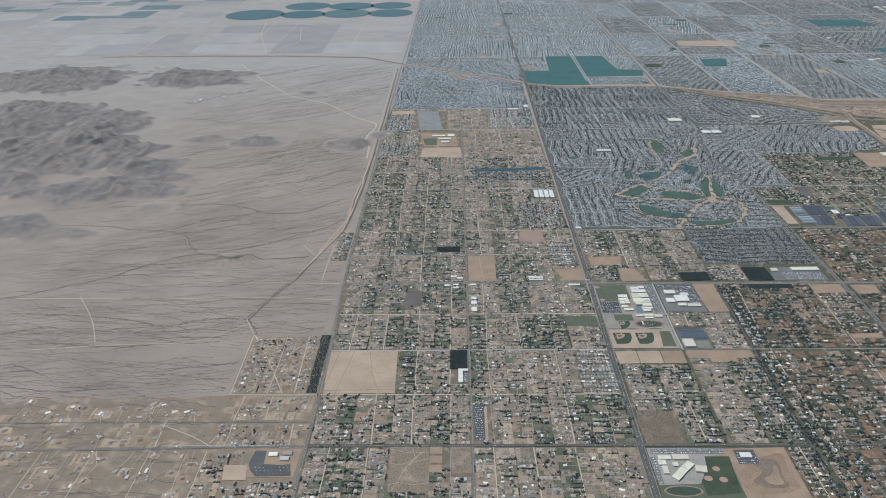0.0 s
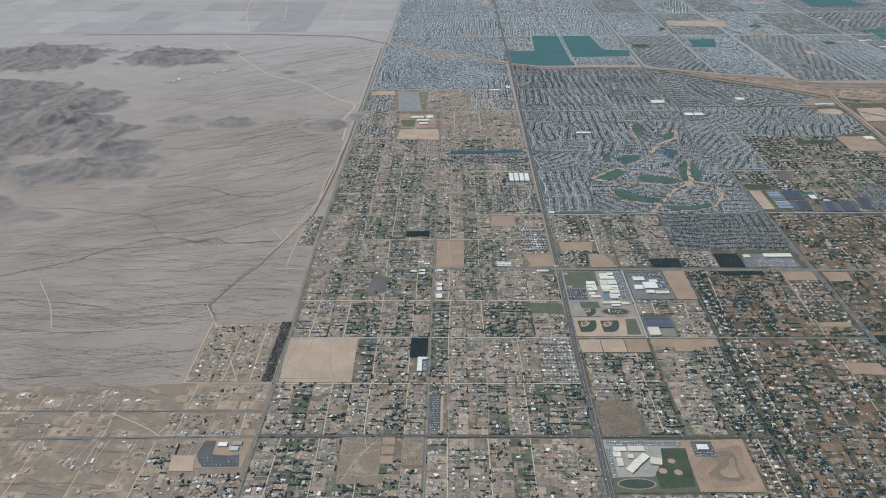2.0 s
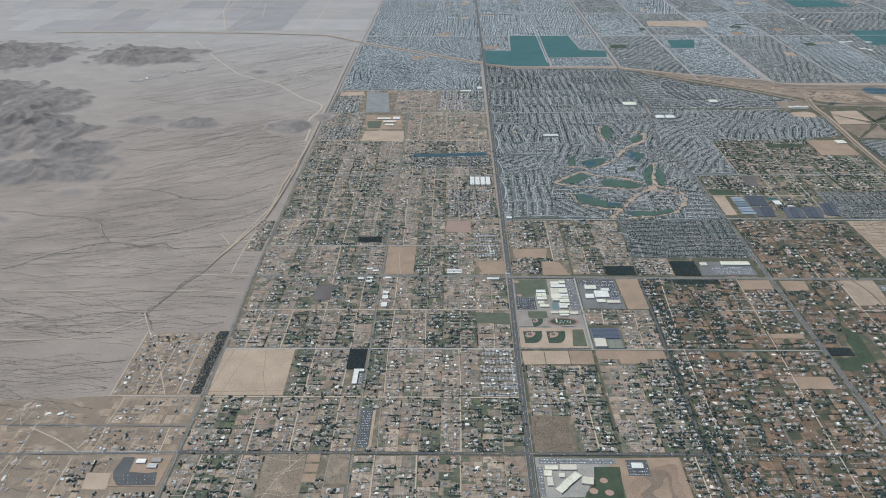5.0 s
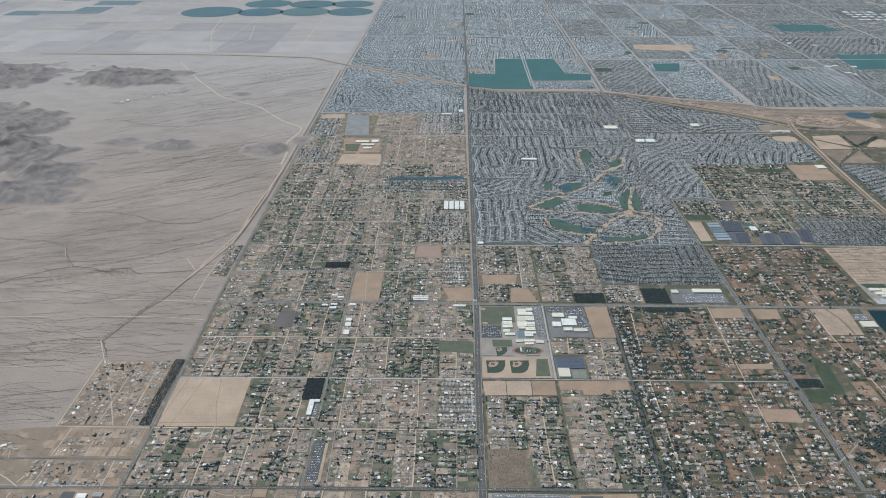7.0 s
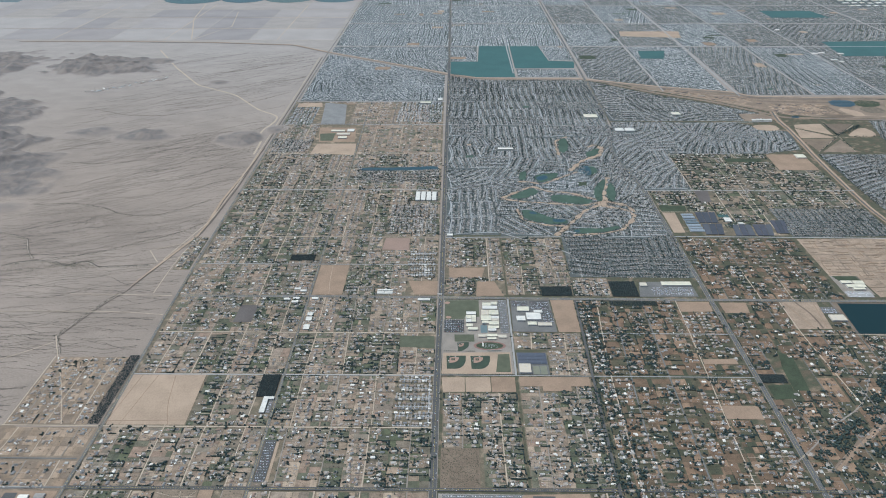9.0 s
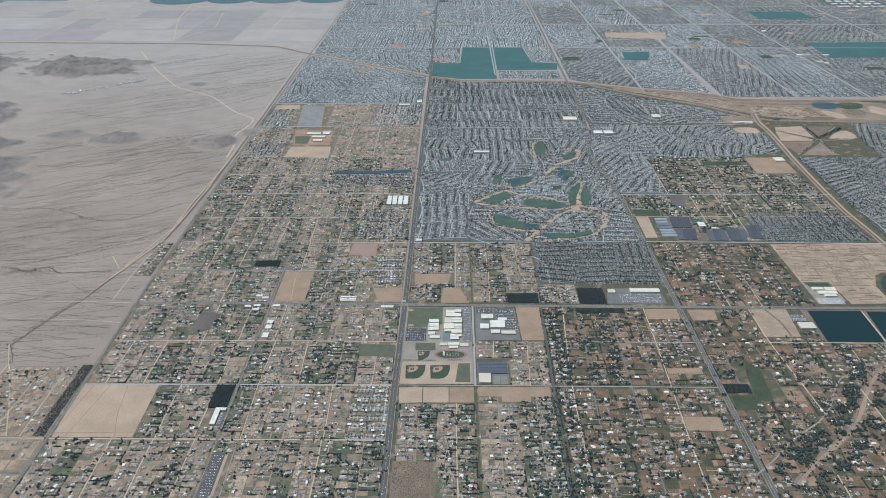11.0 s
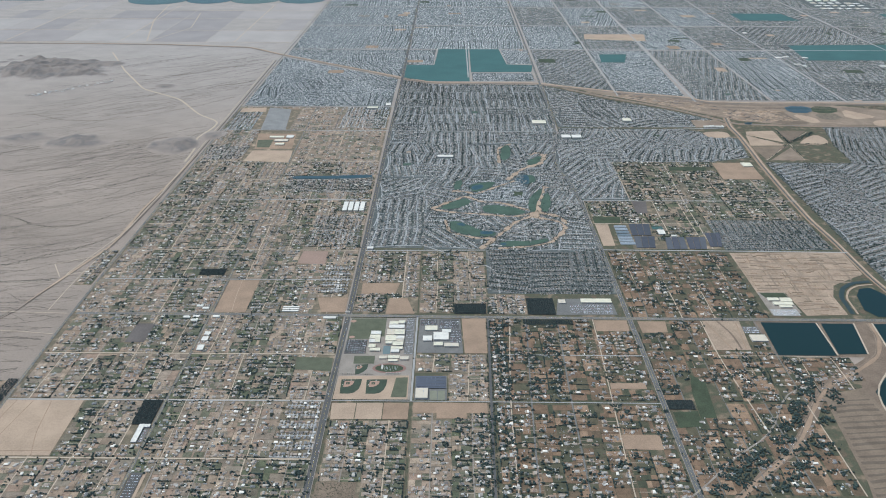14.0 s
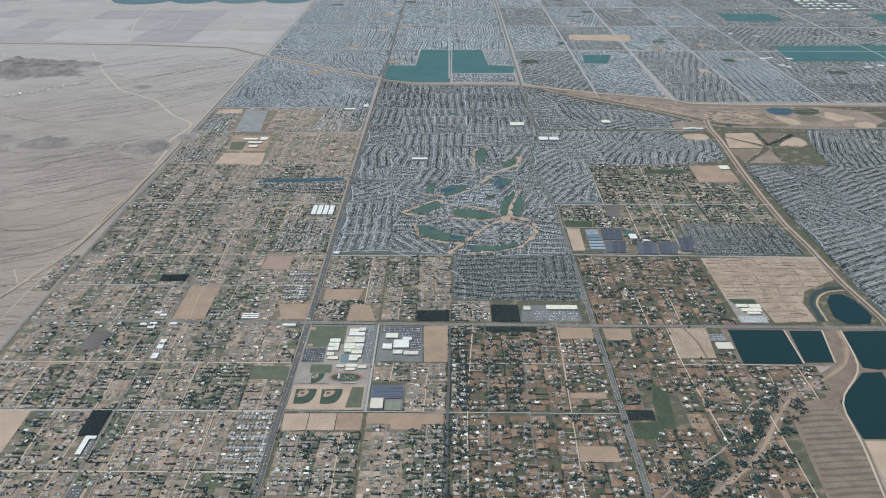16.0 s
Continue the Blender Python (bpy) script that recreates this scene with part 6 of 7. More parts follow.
                                tx, ty = hx + rnd.gauss(0, 6.0), hy + rnd.gauss(0, min(4.5, d * .38))
                                for _ in range(many):
                                    TREES.append((tx + rnd.gauss(0, 1.5), ty + rnd.gauss(0, 1.5), rnd.choice((.45, .6, .75, .9, 1.05, 1.25, 1.5)) * rnd.uniform(.8, 1.1) * wide))
                                left -= many
                        if not dense:
                            for _ in range(min(14, 1 + int(rnd.expovariate(1 / max(2.2 * sheds, .01))))):
                                SHEDS.append((rnd.uniform(a + 1.5, b - 1.5), rnd.uniform(y + 1.2, y + d - 1.2), rnd.choice((.6, .8, 1.0, 1.3, 1.8, 2.6, 3.4)) * rnd.uniform(.85, 1.1), rnd.uniform(.7, 1.7), rnd.uniform(.4, .85), rnd.choice((0, 1.5708)) + rnd.gauss(0, .1)))
                    for _ in range(rnd.randint(2, 9)):          # shrubs and young trees over the lot
                        TREES.append((rnd.uniform(a, b), rnd.uniform(y, y + d), rnd.choice((.25, .3, .4, .5))))
                    for edge in (y + .3, y + d - .3):
                        if rnd.random() < 0.12 * tn / 5:
                            n = rnd.randint(4, 14)
                            sx = rnd.uniform(a, b - 4)
                            TREES.extend((min(b, sx + k * 1.4), edge + rnd.gauss(0, .25), rnd.uniform(.6, 1.15)) for k in range(n))
                    if rnd.random() < 0.07 * tn / 5:
                        n = int(d / 1.4)
                        TREES.extend((b if side > 0 else a, y + k * 1.4, rnd.uniform(.6, 1.2)) for k in range(n))
                y += d


DRIVE = surface("driveway_gravel", [(0.255, 0.193, 0.135), (0.30, 0.236, 0.172), (0.205, 0.158, 0.113)], 0.12, 0.2, 1.5, 0.95)
SUB_HOUSES = {}
SUB_STREETS, SUB_TREES, SUB_DRIVES = Soup(), [], Soup()


def suburb(outline, turn, pitch=18.0, lotw=4.6, roofs=None, bend=0.0, wave=90.0, trees=0.6, seed=0, far=False, cross=75.0, ground=True, street=TRACT_STREET, cell=72.0):
    """A tract in patches, each with its own run of bending streets lined by tile-roofed houses; turn in degrees."""
    rng = np.random.default_rng(seed + 100)
    pitch *= 1.18
    roofs = roofs or TILE_ROOF
    p = np.array(outline, float)
    lo, hi = p.min(0), p.max(0)
    if ground:
        sheet("neighbourhood_ground", outline, 0.12 + 0.001 * (seed % 50), SUBURB_LOT, "gravel yards of a housing tract", "ground")
    nx, ny = max(1, round((hi[0] - lo[0]) / cell)), max(1, round((hi[1] - lo[1]) / cell))
    sway = 0.0 if bend < 1.6 else 9.0
    fronts = []
    for ix in range(nx):
        for iy in range(ny):
            a = lo + (hi - lo) * np.array([ix / nx, iy / ny])
            b = lo + (hi - lo) * np.array([(ix + 1) / nx, (iy + 1) / ny])
            mid, reach = (a + b) / 2, float(np.hypot(*(b - a))) / 2 + 14
            here = turn + (90 if rng.random() < 0.28 else 0) + rng.normal(0, 2.0 * bend)
            c, s = math.cos(radians(here)), math.sin(radians(here))
            ph, ph2, wv = rng.uniform(0, 6.28), rng.uniform(0, 6.28), wave * rng.uniform(0.5, 1.1)
            bd = bend * rng.uniform(0.4, 1.8)
            kind = rng.random()

            def within(x, y):
                wx, wy = x + sway * np.sin(y / 41.0 + seed), y + sway * np.sin(x / 47.0 + seed)
                return (wx > a[0] + .6) & (wx < b[0] - .6) & (wy > a[1] + .6) & (wy < b[1] - .6) & inside(outline, x, y) & free(x, y)

            def place(u, v):
                vv = v + bd * np.sin(u / wv + ph + v / (2.3 * wv)) + 0.2 * bd * np.sin(u / (0.5 * wv) + ph2)
                uu = u + 0.5 * bd * np.sin(v / wv + ph2)
                return mid[0] + c * uu - s * vv, mid[1] + s * uu + c * vv

            def streets(x, y, ok, width, z):
                run = []
                for k in range(len(x) + 1):
                    if k < len(x) and ok[k]:
                        run.append((x[k], y[k]))
                    else:
                        if len(run) > 2:
                            ribbon(SUB_STREETS, run[::2] + ([run[-1]] if len(run) % 2 == 0 else []) if len(run) > 6 else run, width, z + 0.0001 * (len(SUB_STREETS.v) % 400), street)
                        run = []

            for v in np.arange(-reach, reach, pitch) + rng.uniform(0, pitch):
                u = np.arange(-reach, reach, lotw) + rng.uniform(0, lotw)
                x, y = place(u, np.full_like(u, v))
                streets(x, y, within(x, y), 1.45 if not far else 2.1, 0.3)
                gap = np.abs((u + 1000.0) % cross) < 2.6
                for side in (-1, 1):
                    off = side * pitch * 0.27
                    hx, hy = place(u, np.full_like(u, v + off))
                    h2x, h2y = place(u + 0.5, np.full_like(u, v + off))
                    okk = within(hx, hy)
                    keep = okk & ~gap & (rng.random(len(u)) < 0.95)
                    if not far:
                        sx, sy = place(u, np.full_like(u, v + side * .5))
                        gx, gy = place(u + .9, np.full_like(u, v + side * .5))
                        tip = np.stack([hx, hy], -1) * .62 + np.stack([sx, sy], -1) * .38
                        wide_ = np.stack([gx - sx, gy - sy], -1) * .75
                        base = np.stack([sx, sy], -1)
                        quads(SUB_DRIVES, np.stack([base - wide_, base + wide_, tip + wide_, tip - wide_], 1)[keep], .29, TRACT_STREET)
                    fronts.append(np.stack([hx + rng.normal(0, .55, len(u)), hy + rng.normal(0, .55, len(u)), np.arctan2(h2y - hy, h2x - hx)], -1)[keep])
                    # trees along the back fences
                    bx_, by_ = place(u + rng.normal(0, 1.2, len(u)), np.full_like(u, v + side * pitch * .47) + rng.normal(0, .5, len(u)))
                    tk = within(bx_, by_) & (rng.random(len(u)) < trees * (.2 + .5 * kind))
                    SUB_TREES.append(np.stack([bx_, by_, rng.uniform(.6, 1.55, len(u)) + (.2 if far else 0)], -1)[tk])
                    for rep in range(3):
                        tk = okk & (rng.random(len(u)) < trees * (0.25 + 1.0 * kind))
                        o = rng.uniform(-4.4, 4.4, (len(u), 2))
                        SUB_TREES.append(np.stack([hx + o[:, 0], hy + o[:, 1] + side * 1.2, rng.uniform(.5, 1.35, len(u)) + (.15 if far else 0)], -1)[tk])
            for uc in np.arange(-reach, reach, cross) + rng.uniform(0, cross):
                v = np.arange(-reach, reach, 8.0)
                x, y = place(np.full_like(v, uc), v)
                streets(x, y, within(x, y), 1.7, 0.35)
            # collector along two sides of the patch
            for n in (0, 1):
                q = np.linspace(a[1 - n], b[1 - n], max(3, int((b[1 - n] - a[1 - n]) / 6)))
                e = np.full_like(q, a[n])
                x, y = (e, q) if n == 0 else (q, e)
                for _ in range(2):
                    x, y = (e - sway * np.sin(q / 41.0 + seed), q) if n == 0 else (q, e - sway * np.sin(q / 47.0 + seed))
                streets(x, y, inside(outline, x, y) & free(x, y), 2.2, 0.40)
    if fronts:
        SUB_HOUSES.setdefault((roofs.name, far), []).append((np.concatenate(fronts), lotw, pitch))


# lanes and lots of the older country blocks
rnd = random.Random(303)
sheet("country_ground", [(-384, -600), (-4, -600), (-4, 1000), (-391, 1000), (-392, -40)], .02, YARD_EARTH, "trodden brown earth under the country blocks", "ground")
sheet("eastern_ground", [(396, -18), (2700, -18), (2700, 1030), (980, 1046), (822, 1056), (606, 1148), (404, 1230)], .015, DAMP_EARTH, "brown earth under the eastern districts", "ground")
sheet("tract_ground", rect(7, 202, 397, 1222), .02, SUBURB_LOT, "gravel yards under the housing tracts", "ground")
sheet("country_ground", [(0, -600), (660, -600), (560, -18), (600, 300), (8, 200)], .024, DAMP_EARTH, "dark brown earth under the pasture blocks", "ground")
for i, (y0, y1) in enumerate(((-396, -302), (-300, -202), (-199, -105), (-103, -9), (-4, 93), (95, 192), (194, 291), (293, 400), (402, 500), (502, 604))):
    rural(-382 - (7 if y0 > -60 else 0), y0, -196, y1, 48, 8, 16, trees=7, sheds=2.4, seed=i)
    rural(-192, y0, -5, y1, 48, 8, 16, trees=7, sheds=2.4, seed=20 + i)
    lane([(-385, y1 + 1), (-5, y1 + 1)], 2.2, DIRT_LANE if i % 3 != 1 else STREET)
rural(-382, -560, -196, -401, 48, 9, 18, trees=5, sheds=2.2, seed=41)
rural(-192, -560, -6, -401, 48, 9, 18, trees=5, sheds=2.2, seed=42)
rural(-390, 604, -300, 812, 45, 8, 15, trees=4, seed=43)
rural(-192, 604, -8, 812, 60, 10, 24, trees=4, sheds=2, fill=.8, seed=44)
rural(-392, 815, -8, 1000, 60, 9, 16, trees=3, fill=.8, seed=45)
rural(-438, -560, -388, -458, 25, 9, 16, trees=4, sheds=2.4, seed=147, lots=DESERT_LOT)
rural(8, -560, 98, -487, 46, 10, 18, trees=5, seed=46)
rural(8, -395, 97, -236, 45, 7, 12, trees=8, sheds=1.6, seed=47)
rural(102, -395, 193, -206, 45, 8, 13, trees=7, sheds=1.6, seed=48)
rural(102, -142, 193, -103, 45, 8, 13, trees=6, seed=49)
rural(144, -200, 193, -144, 48, 8, 13, trees=5, seed=50)
rural(8, 0, 98, 190, 45, 6, 9, trees=8, sheds=.8, seed=51)
rural(102, 0, 200, 90, 48, 7, 11, trees=9, sheds=1, seed=52)
rural(102, 90, 200, 190, 48, 7, 11, trees=8, sheds=1, seed=521)
for i, (a, b) in enumerate(((200, 219), (219, 267), (267, 316), (316, 364), (364, 395))):
    rural(a, -560, b, -205, 49, 9, 20, trees=12 if i < 3 else 7, sheds=1.8, seed=53 + i, lots=GREEN_LOT, lanes=False)
    rural(a, -198, b, -16, 49, 9, 20, trees=11 if i < 3 else 6, sheds=1.8, seed=63 + i, lots=GREEN_LOT, lanes=False)
for pts, w, mt in (([(213, -560), (218, -205), (224, -100), (230, -16)], 1.3, DIRT_LANE), ([(235, -560), (239, -300), (243, -204), (250, -73), (252, -14)], 1.9, OLD_ASPHALT),
                   ([(288, -560), (291, -204), (296, -14)], 1.9, OLD_ASPHALT), ([(330, -560), (336, -300), (340, -204), (345, -72), (346, -14)], 1.3, DIRT_LANE)):
    lane(pts, w, mt)
road("tree_lined_road", [(189, -560), (193, -301), (195, -205), (198, -74), (199, -12)], 3.0, ASPHALT, "dark asphalt road between rows of trees", .58, False, False)
for side in (-1, 1):
    for k in range(290):
        y = -555 + 1.85 * k + rnd.uniform(-.7, .7)
        if rnd.random() < .72 and abs(y + 201) > 4:
            TREES.append((float(np.interp(y, [-560, -205, -12], [189, 195, 199])) + side * rnd.uniform(2.2, 3.4), y, rnd.uniform(.55, 1.2)))
for k in range(360):          # trees along the wide eastern road
    y = rnd.uniform(-555, 420)
    if rnd.random() < .8 and abs(y + 14) > 7:
        TREES.append((float(np.interp(y, [-560, 0, 400], [402, 398, 390])) + rnd.choice((-1, 1)) * rnd.uniform(4.4, 6.2), y, rnd.uniform(.4, .95)))
lane([(197, -103), (396, -104)], 1.8, STREET)
lane([(-560, -397), (960, -397)], 1.0, STREET, 0.3)
for i, (a, b) in enumerate(((404, 450), (452, 496), (498, 545), (547, 596))):
    rural(a, -350, b, -200, 46, 14, 30, trees=11, sheds=1.8, seed=73 + i, lots=GREEN_LOT)
    rural(a, -198, b, -92, 46, 13, 26, trees=9, sheds=2, seed=83 + i, lots=GREEN_LOT)
    rural(a, -90, b, -17, 46, 13, 26, trees=7, sheds=2, fill=.85, seed=93 + i, lots=GREEN_LOT)
    rural(a, -10, b, 96, 46, 12, 26, trees=8, sheds=2.4, seed=103 + i, lots=GREEN_LOT)
    rural(a, 98, b, 192, 46, 12, 26, trees=8, sheds=2.4, seed=113 + i, lots=GREEN_LOT)
rural(598, -560, 640, -190, 46, 13, 26, trees=10, seed=120, lots=GREEN_LOT)
rural(576, -176, 664, -106, 44, 10, 20, trees=6, sheds=2.4, seed=121, lots=GREEN_LOT)
rural(404, -560, 596, -352, 46, 13, 26, trees=10, seed=122, lots=GREEN_LOT)
rural(602, 582, 697, 608, 46, 8, 14, trees=10, seed=128, lots=DARK_LOT)
rural(402, 302, 486, 400, 42, 8, 16, trees=15, sheds=2, seed=129, lots=DARK_LOT)
rural(452, 205, 596, 400, 48, 12, 26, trees=14, sheds=2.4, fill=.7, seed=123, lots=DARK_LOT)
rural(490, 402, 600, 610, 52, 12, 24, trees=19, sheds=2, seed=124, lots=DARK_LOT)
rural(602, 320, 779, 512, 60, 10, 22, trees=19, sheds=2, seed=125, lots=DARK_LOT)
rural(602, 512, 694, 560, 46, 12, 22, trees=15, seed=126, lots=DARK_LOT)
lane([(400, 301), (790, 303)], 1.6)
lane([(490, 610), (486, 402)], 1.8)
lane([(596, 609), (585, 368), (582, 205)], 1.8)
rural(200, -4, 256, 52, 28, 7, 12, trees=9, sheds=1, seed=140)
rural(-424, 75, -399, 190, 25, 9, 16, trees=3, sheds=2, seed=141)
rural(640, -420, 700, -330, 46, 12, 22, trees=8, seed=142, lots=GREEN_LOT)
rural(162, -560, 194, -401, 32, 10, 18, trees=8, seed=143, lots=GREEN_LOT)
rural(100, -560, 160, -484, 30, 10, 18, trees=6, seed=144)
sheet("bottomland", [(655, -424), (1000, -424), (1000, -20), (806, -20), (770, -130), (720, -250), (690, -250)], .06, DAMP_EARTH, "dark brown bottomland beside ponds", "ground")
rural(745, -420, 950, -150, 50, 14, 26, trees=7, sheds=2, fill=.7, seed=145, lots=GREEN_LOT)
rural(812, -140, 960, -20, 48, 14, 26, trees=8, sheds=2, seed=146, lots=GREEN_LOT)
# homesteads in the desert
rural(-498, -298, -404, -165, 32, 13, 24, trees=2.3, sheds=2.6, fill=.9, seed=130, lots=DESERT_LOT)
rural(-498, -352, -390, -304, 36, 20, 24, trees=1.4, sheds=2, fill=.7, seed=131, lots=DESERT_LOT)
rural(-498, -402, -388, -358, 36, 20, 22, trees=2.2, sheds=2.4, fill=.8, seed=132, lots=DESERT_LOT)
rural(-498, -560, -440, -410, 30, 18, 30, trees=3, sheds=2, fill=.8, seed=133, lots=DESERT_LOT)
rnd = random.Random(17)
for x0, y0 in ((-748, -313), (-715, -336), (-689, -325), (-674, -327), (-649, -338), (-625, -327), (-605, -329), (-587, -319), (-576, -321), (-590, -337), (-558, -335), (-543, -335), (-533, -339),
               (-690, -385), (-729, -385), (-717, -398), (-670, -373), (-603, -360), (-632, -382), (-601, -388), (-710, -421), (-675, -426), (-618, -420), (-590, -440), (-556, -439), (-551, -454),
               (-574, -449), (-621, -454), (-655, -473), (-678, -463), (-512, -451), (-524, -417), (-556, -414), (-752, -369), (-518, -477)):
    HOUSES.append((x0, y0, rnd.uniform(4, 7.5), rnd.uniform(2.8, 4.2), .9, rnd.choice((0, 0.4, 1.57, 1.2))))
    if rnd.random() < .95:
        r = rnd.uniform(4, 9)
        sheet("yard", rounded([(x0 - r, y0 - r * .8), (x0 + r * 1.2, y0 - r * .7), (x0 + r, y0 + r * .7), (x0 - r * .9, y0 + r * .8)], 1), 0.2, PALE_DIRT if rnd.random() < .7 else BROWN_DIRT, "bare earth yard of a desert homestead", "ground")
    end = -355 if y0 > -380 else -405
    lane([(x0, y0), (x0 + rnd.uniform(-7, 7), (2 * y0 + end) / 3), (x0 + rnd.uniform(-7, 7), (y0 + 2 * end) / 3), (x0 + rnd.uniform(-12, 12), end)], .65)
    for _ in range(rnd.randint(1, 5)):
        SHEDS.append((x0 + rnd.gauss(0, 6), y0 + rnd.gauss(0, 5), rnd.uniform(1.2, 3.8), rnd.uniform(1, 2.2), .7, rnd.uniform(0, 3)))
    for _ in range(rnd.randint(2, 8)):
        TREES.append((x0 + rnd.gauss(0, 7), y0 + rnd.gauss(0, 6), rnd.uniform(.25, .65)))
for k in range(46):          # more homesteads between the dirt roads
    x0, y0 = rnd.uniform(-770, -508), rnd.choice((-345, -365, -392, -418, -440, -465, -490)) + rnd.gauss(0, 5)
    if abs(y0 + 356) < 3 or abs(y0 + 405) < 4:
        continue
    HOUSES.append((x0, y0, rnd.uniform(3.6, 6.5), rnd.uniform(2.6, 3.8), .9, rnd.choice((0, 0.2, 1.57, 1.4))))
    r = rnd.uniform(8, 16)
    for q in range(3):
        quads(LOTS, [rect(x0 - r + 3 * q, y0 - r * .7 + q, x0 + r * .5 + 2 * q, y0 + r * .6 - 1.5 * q)], .2 + .02 * q + .0005 * k, DESERT_LOT)
    for _ in range(rnd.randint(1, 4)):
        SHEDS.append((x0 + rnd.gauss(0, 5), y0 + rnd.gauss(0, 4), rnd.uniform(1.2, 3.4), rnd.uniform(1, 2), .7, rnd.uniform(0, 3)))
    for _ in range(rnd.randint(2, 8)):
        TREES.append((x0 + rnd.gauss(0, 7), y0 + rnd.gauss(0, 6), rnd.uniform(.25, .6)))
for k in range(60):          # far village on the desert floor
    f = rnd.random()
    SHEDS.append((-985 + 170 * f + rnd.gauss(0, 6), 1085 + 160 * f + rnd.gauss(0, 9), rnd.uniform(4, 9), rnd.uniform(3, 4.5), .9, rnd.uniform(0, 3)))

# housing tracts
suburb([(-51, -300), (-5, -300), (-5, -203), (-51, -203)], 90, 15, 4.6, ROOF, 0.3, 80, .5, 71, cell=99, ground=False)
suburb([(-53, 49), (-6, 49), (-6, 140), (-53, 140)], 90, 15, 4.5, ROOF, 0.3, 80, .6, 72, cell=99, ground=False)
rnd = random.Random(77)
for k in range(95):
    x, y = rnd.uniform(-370, 2300), rnd.uniform(1300, 3300)
    w, d = rnd.uniform(14, 60), rnd.uniform(14, 50)
    p = rect(x, y, x + w, y + d)
    if free(np.array([x, x + w, x, x + w]), np.array([y, y, y + d, y + d])).all():
        plot("vacant_plot", p, (PALE_DIRT, BROWN_DIRT, GRASS, PALE_DIRT)[k % 4], "vacant plot among far houses", "field", .2 + .001 * k)
for k in range(26):
    x, y = rnd.uniform(10, 1500), rnd.uniform(420, 1200)
    w, d = rnd.uniform(8, 22), rnd.uniform(8, 20)
    p = rect(x, y, x + w, y + d)
    if free(np.array([x, x + w, x, x + w]), np.array([y, y, y + d, y + d])).all():
        plot("park_plot", p, (GRASS, PALE_DIRT, GOLF)[k % 3], "small green park among tract houses" if k % 3 != 1 else "small bare plot among tract houses", "park", .3 + .001 * k)
suburb([(202, 55), (394, 55), (393, 203), (345, 190), (205, 200)], 0, 13, 4.4, BROWN_TILE, 3.0, 100, 1.3, 1, street=OLD_ASPHALT)
suburb([(102, 198), (200, 200), (190, 300), (110, 350), (102, 340)], 12, 15, 4.3, TILE_ROOF, 5.0, 60, .6, 2)
suburb([(7, 203), (100, 203), (105, 350), (110, 405), (7, 405)], 90, 15, 4.4, TILE_ROOF, 2.0, 60, .6, 3)
suburb([(205, 200), (345, 190), (394, 203), (388, 420), (340, 330), (280, 330)], -20, 15, 4.3, TILE_ROOF, 6.0, 60, .6, 4)
suburb([(120, 350), (150, 320), (230, 270), (290, 345), (250, 385), (190, 410)], 20, 14, 4.2, TILE_ROOF, 5.0, 50, .6, 5)
suburb([(230, 240), (262, 236), (312, 250), (338, 280), (330, 305), (290, 322), (262, 300)], 0, 12.5, 4.0, TILE_ROOF, 3.0, 50, .5, 6, ground=True)
suburb([(346, 336), (392, 300), (388, 420), (376, 530), (342, 484), (337, 440)], 70, 14, 4.2, TILE_ROOF, 3.0, 60, .6, 28)
suburb([(7, 405), (120, 405), (170, 430), (150, 520), (7, 520)], 60, 15, 4.3, TILE_ROOF, 8.0, 60, .55, 7)
suburb([(170, 430), (210, 400), (290, 390), (300, 480), (270, 510), (180, 500)], -10, 12, 4.0, HAZE_TILE, 2.0, 50, .5, 8)
suburb([(7, 520), (260, 515), (255, 720), (7, 720)], 90, 15.5, 4.4, TILE_ROOF, 4.0, 70, .55, 9)
suburb([(260, 515), (340, 480), (388, 410), (378, 530), (365, 590), (370, 660), (385, 720), (255, 720)], 75, 15, 4.3, TILE_ROOF, 5.0, 60, .55, 10)
for p in ([(202, 55), (394, 55), (393, 203), (345, 190), (205, 200)], [(102, 198), (200, 200), (190, 300), (110, 350), (102, 340)], [(7, 203), (100, 203), (105, 350), (110, 405), (7, 405)], [(205, 200), (345, 190), (394, 203), (388, 420), (340, 330), (280, 330)],
          [(120, 350), (150, 320), (230, 270), (290, 345), (250, 385), (190, 410)], [(230, 240), (262, 236), (312, 250), (338, 280), (330, 305), (290, 322), (262, 300)], [(346, 336), (392, 300), (388, 420), (376, 530), (342, 484), (337, 440)],
          [(7, 405), (120, 405), (170, 430), (150, 520), (7, 520)], [(170, 430), (210, 400), (290, 390), (300, 480), (270, 510), (180, 500)], [(7, 520), (260, 515), (255, 720), (7, 720)], [(260, 515), (340, 480), (388, 410), (378, 530), (365, 590), (370, 660), (385, 720), (255, 720)]):
    TAKEN.append(p)
suburb([(8, 203), (393, 203), (388, 420), (378, 526), (366, 590), (384, 718), (8, 718)], 70, 13, 4.1, TILE_ROOF, 3.0, 60, .6, 29, ground=False, cell=60)
suburb([(7, 720), (390, 720), (396, 806), (7, 808)], 90, 15.5, 4.4, TILE_ROOF, 2.0, 80, .6, 11)
suburb([(7, 812), (396, 810), (398, 1000), (7, 1002)], 90, 15.5, 4.3, TILE_ROOF, 1.0, 80, .6, 12)
suburb([(7, 1008), (398, 1006), (398, 1222), (100, 1224), (7, 1270)], 90, 15.5, 4.6, TILE_ROOF, 1.5, 80, .9, 13)
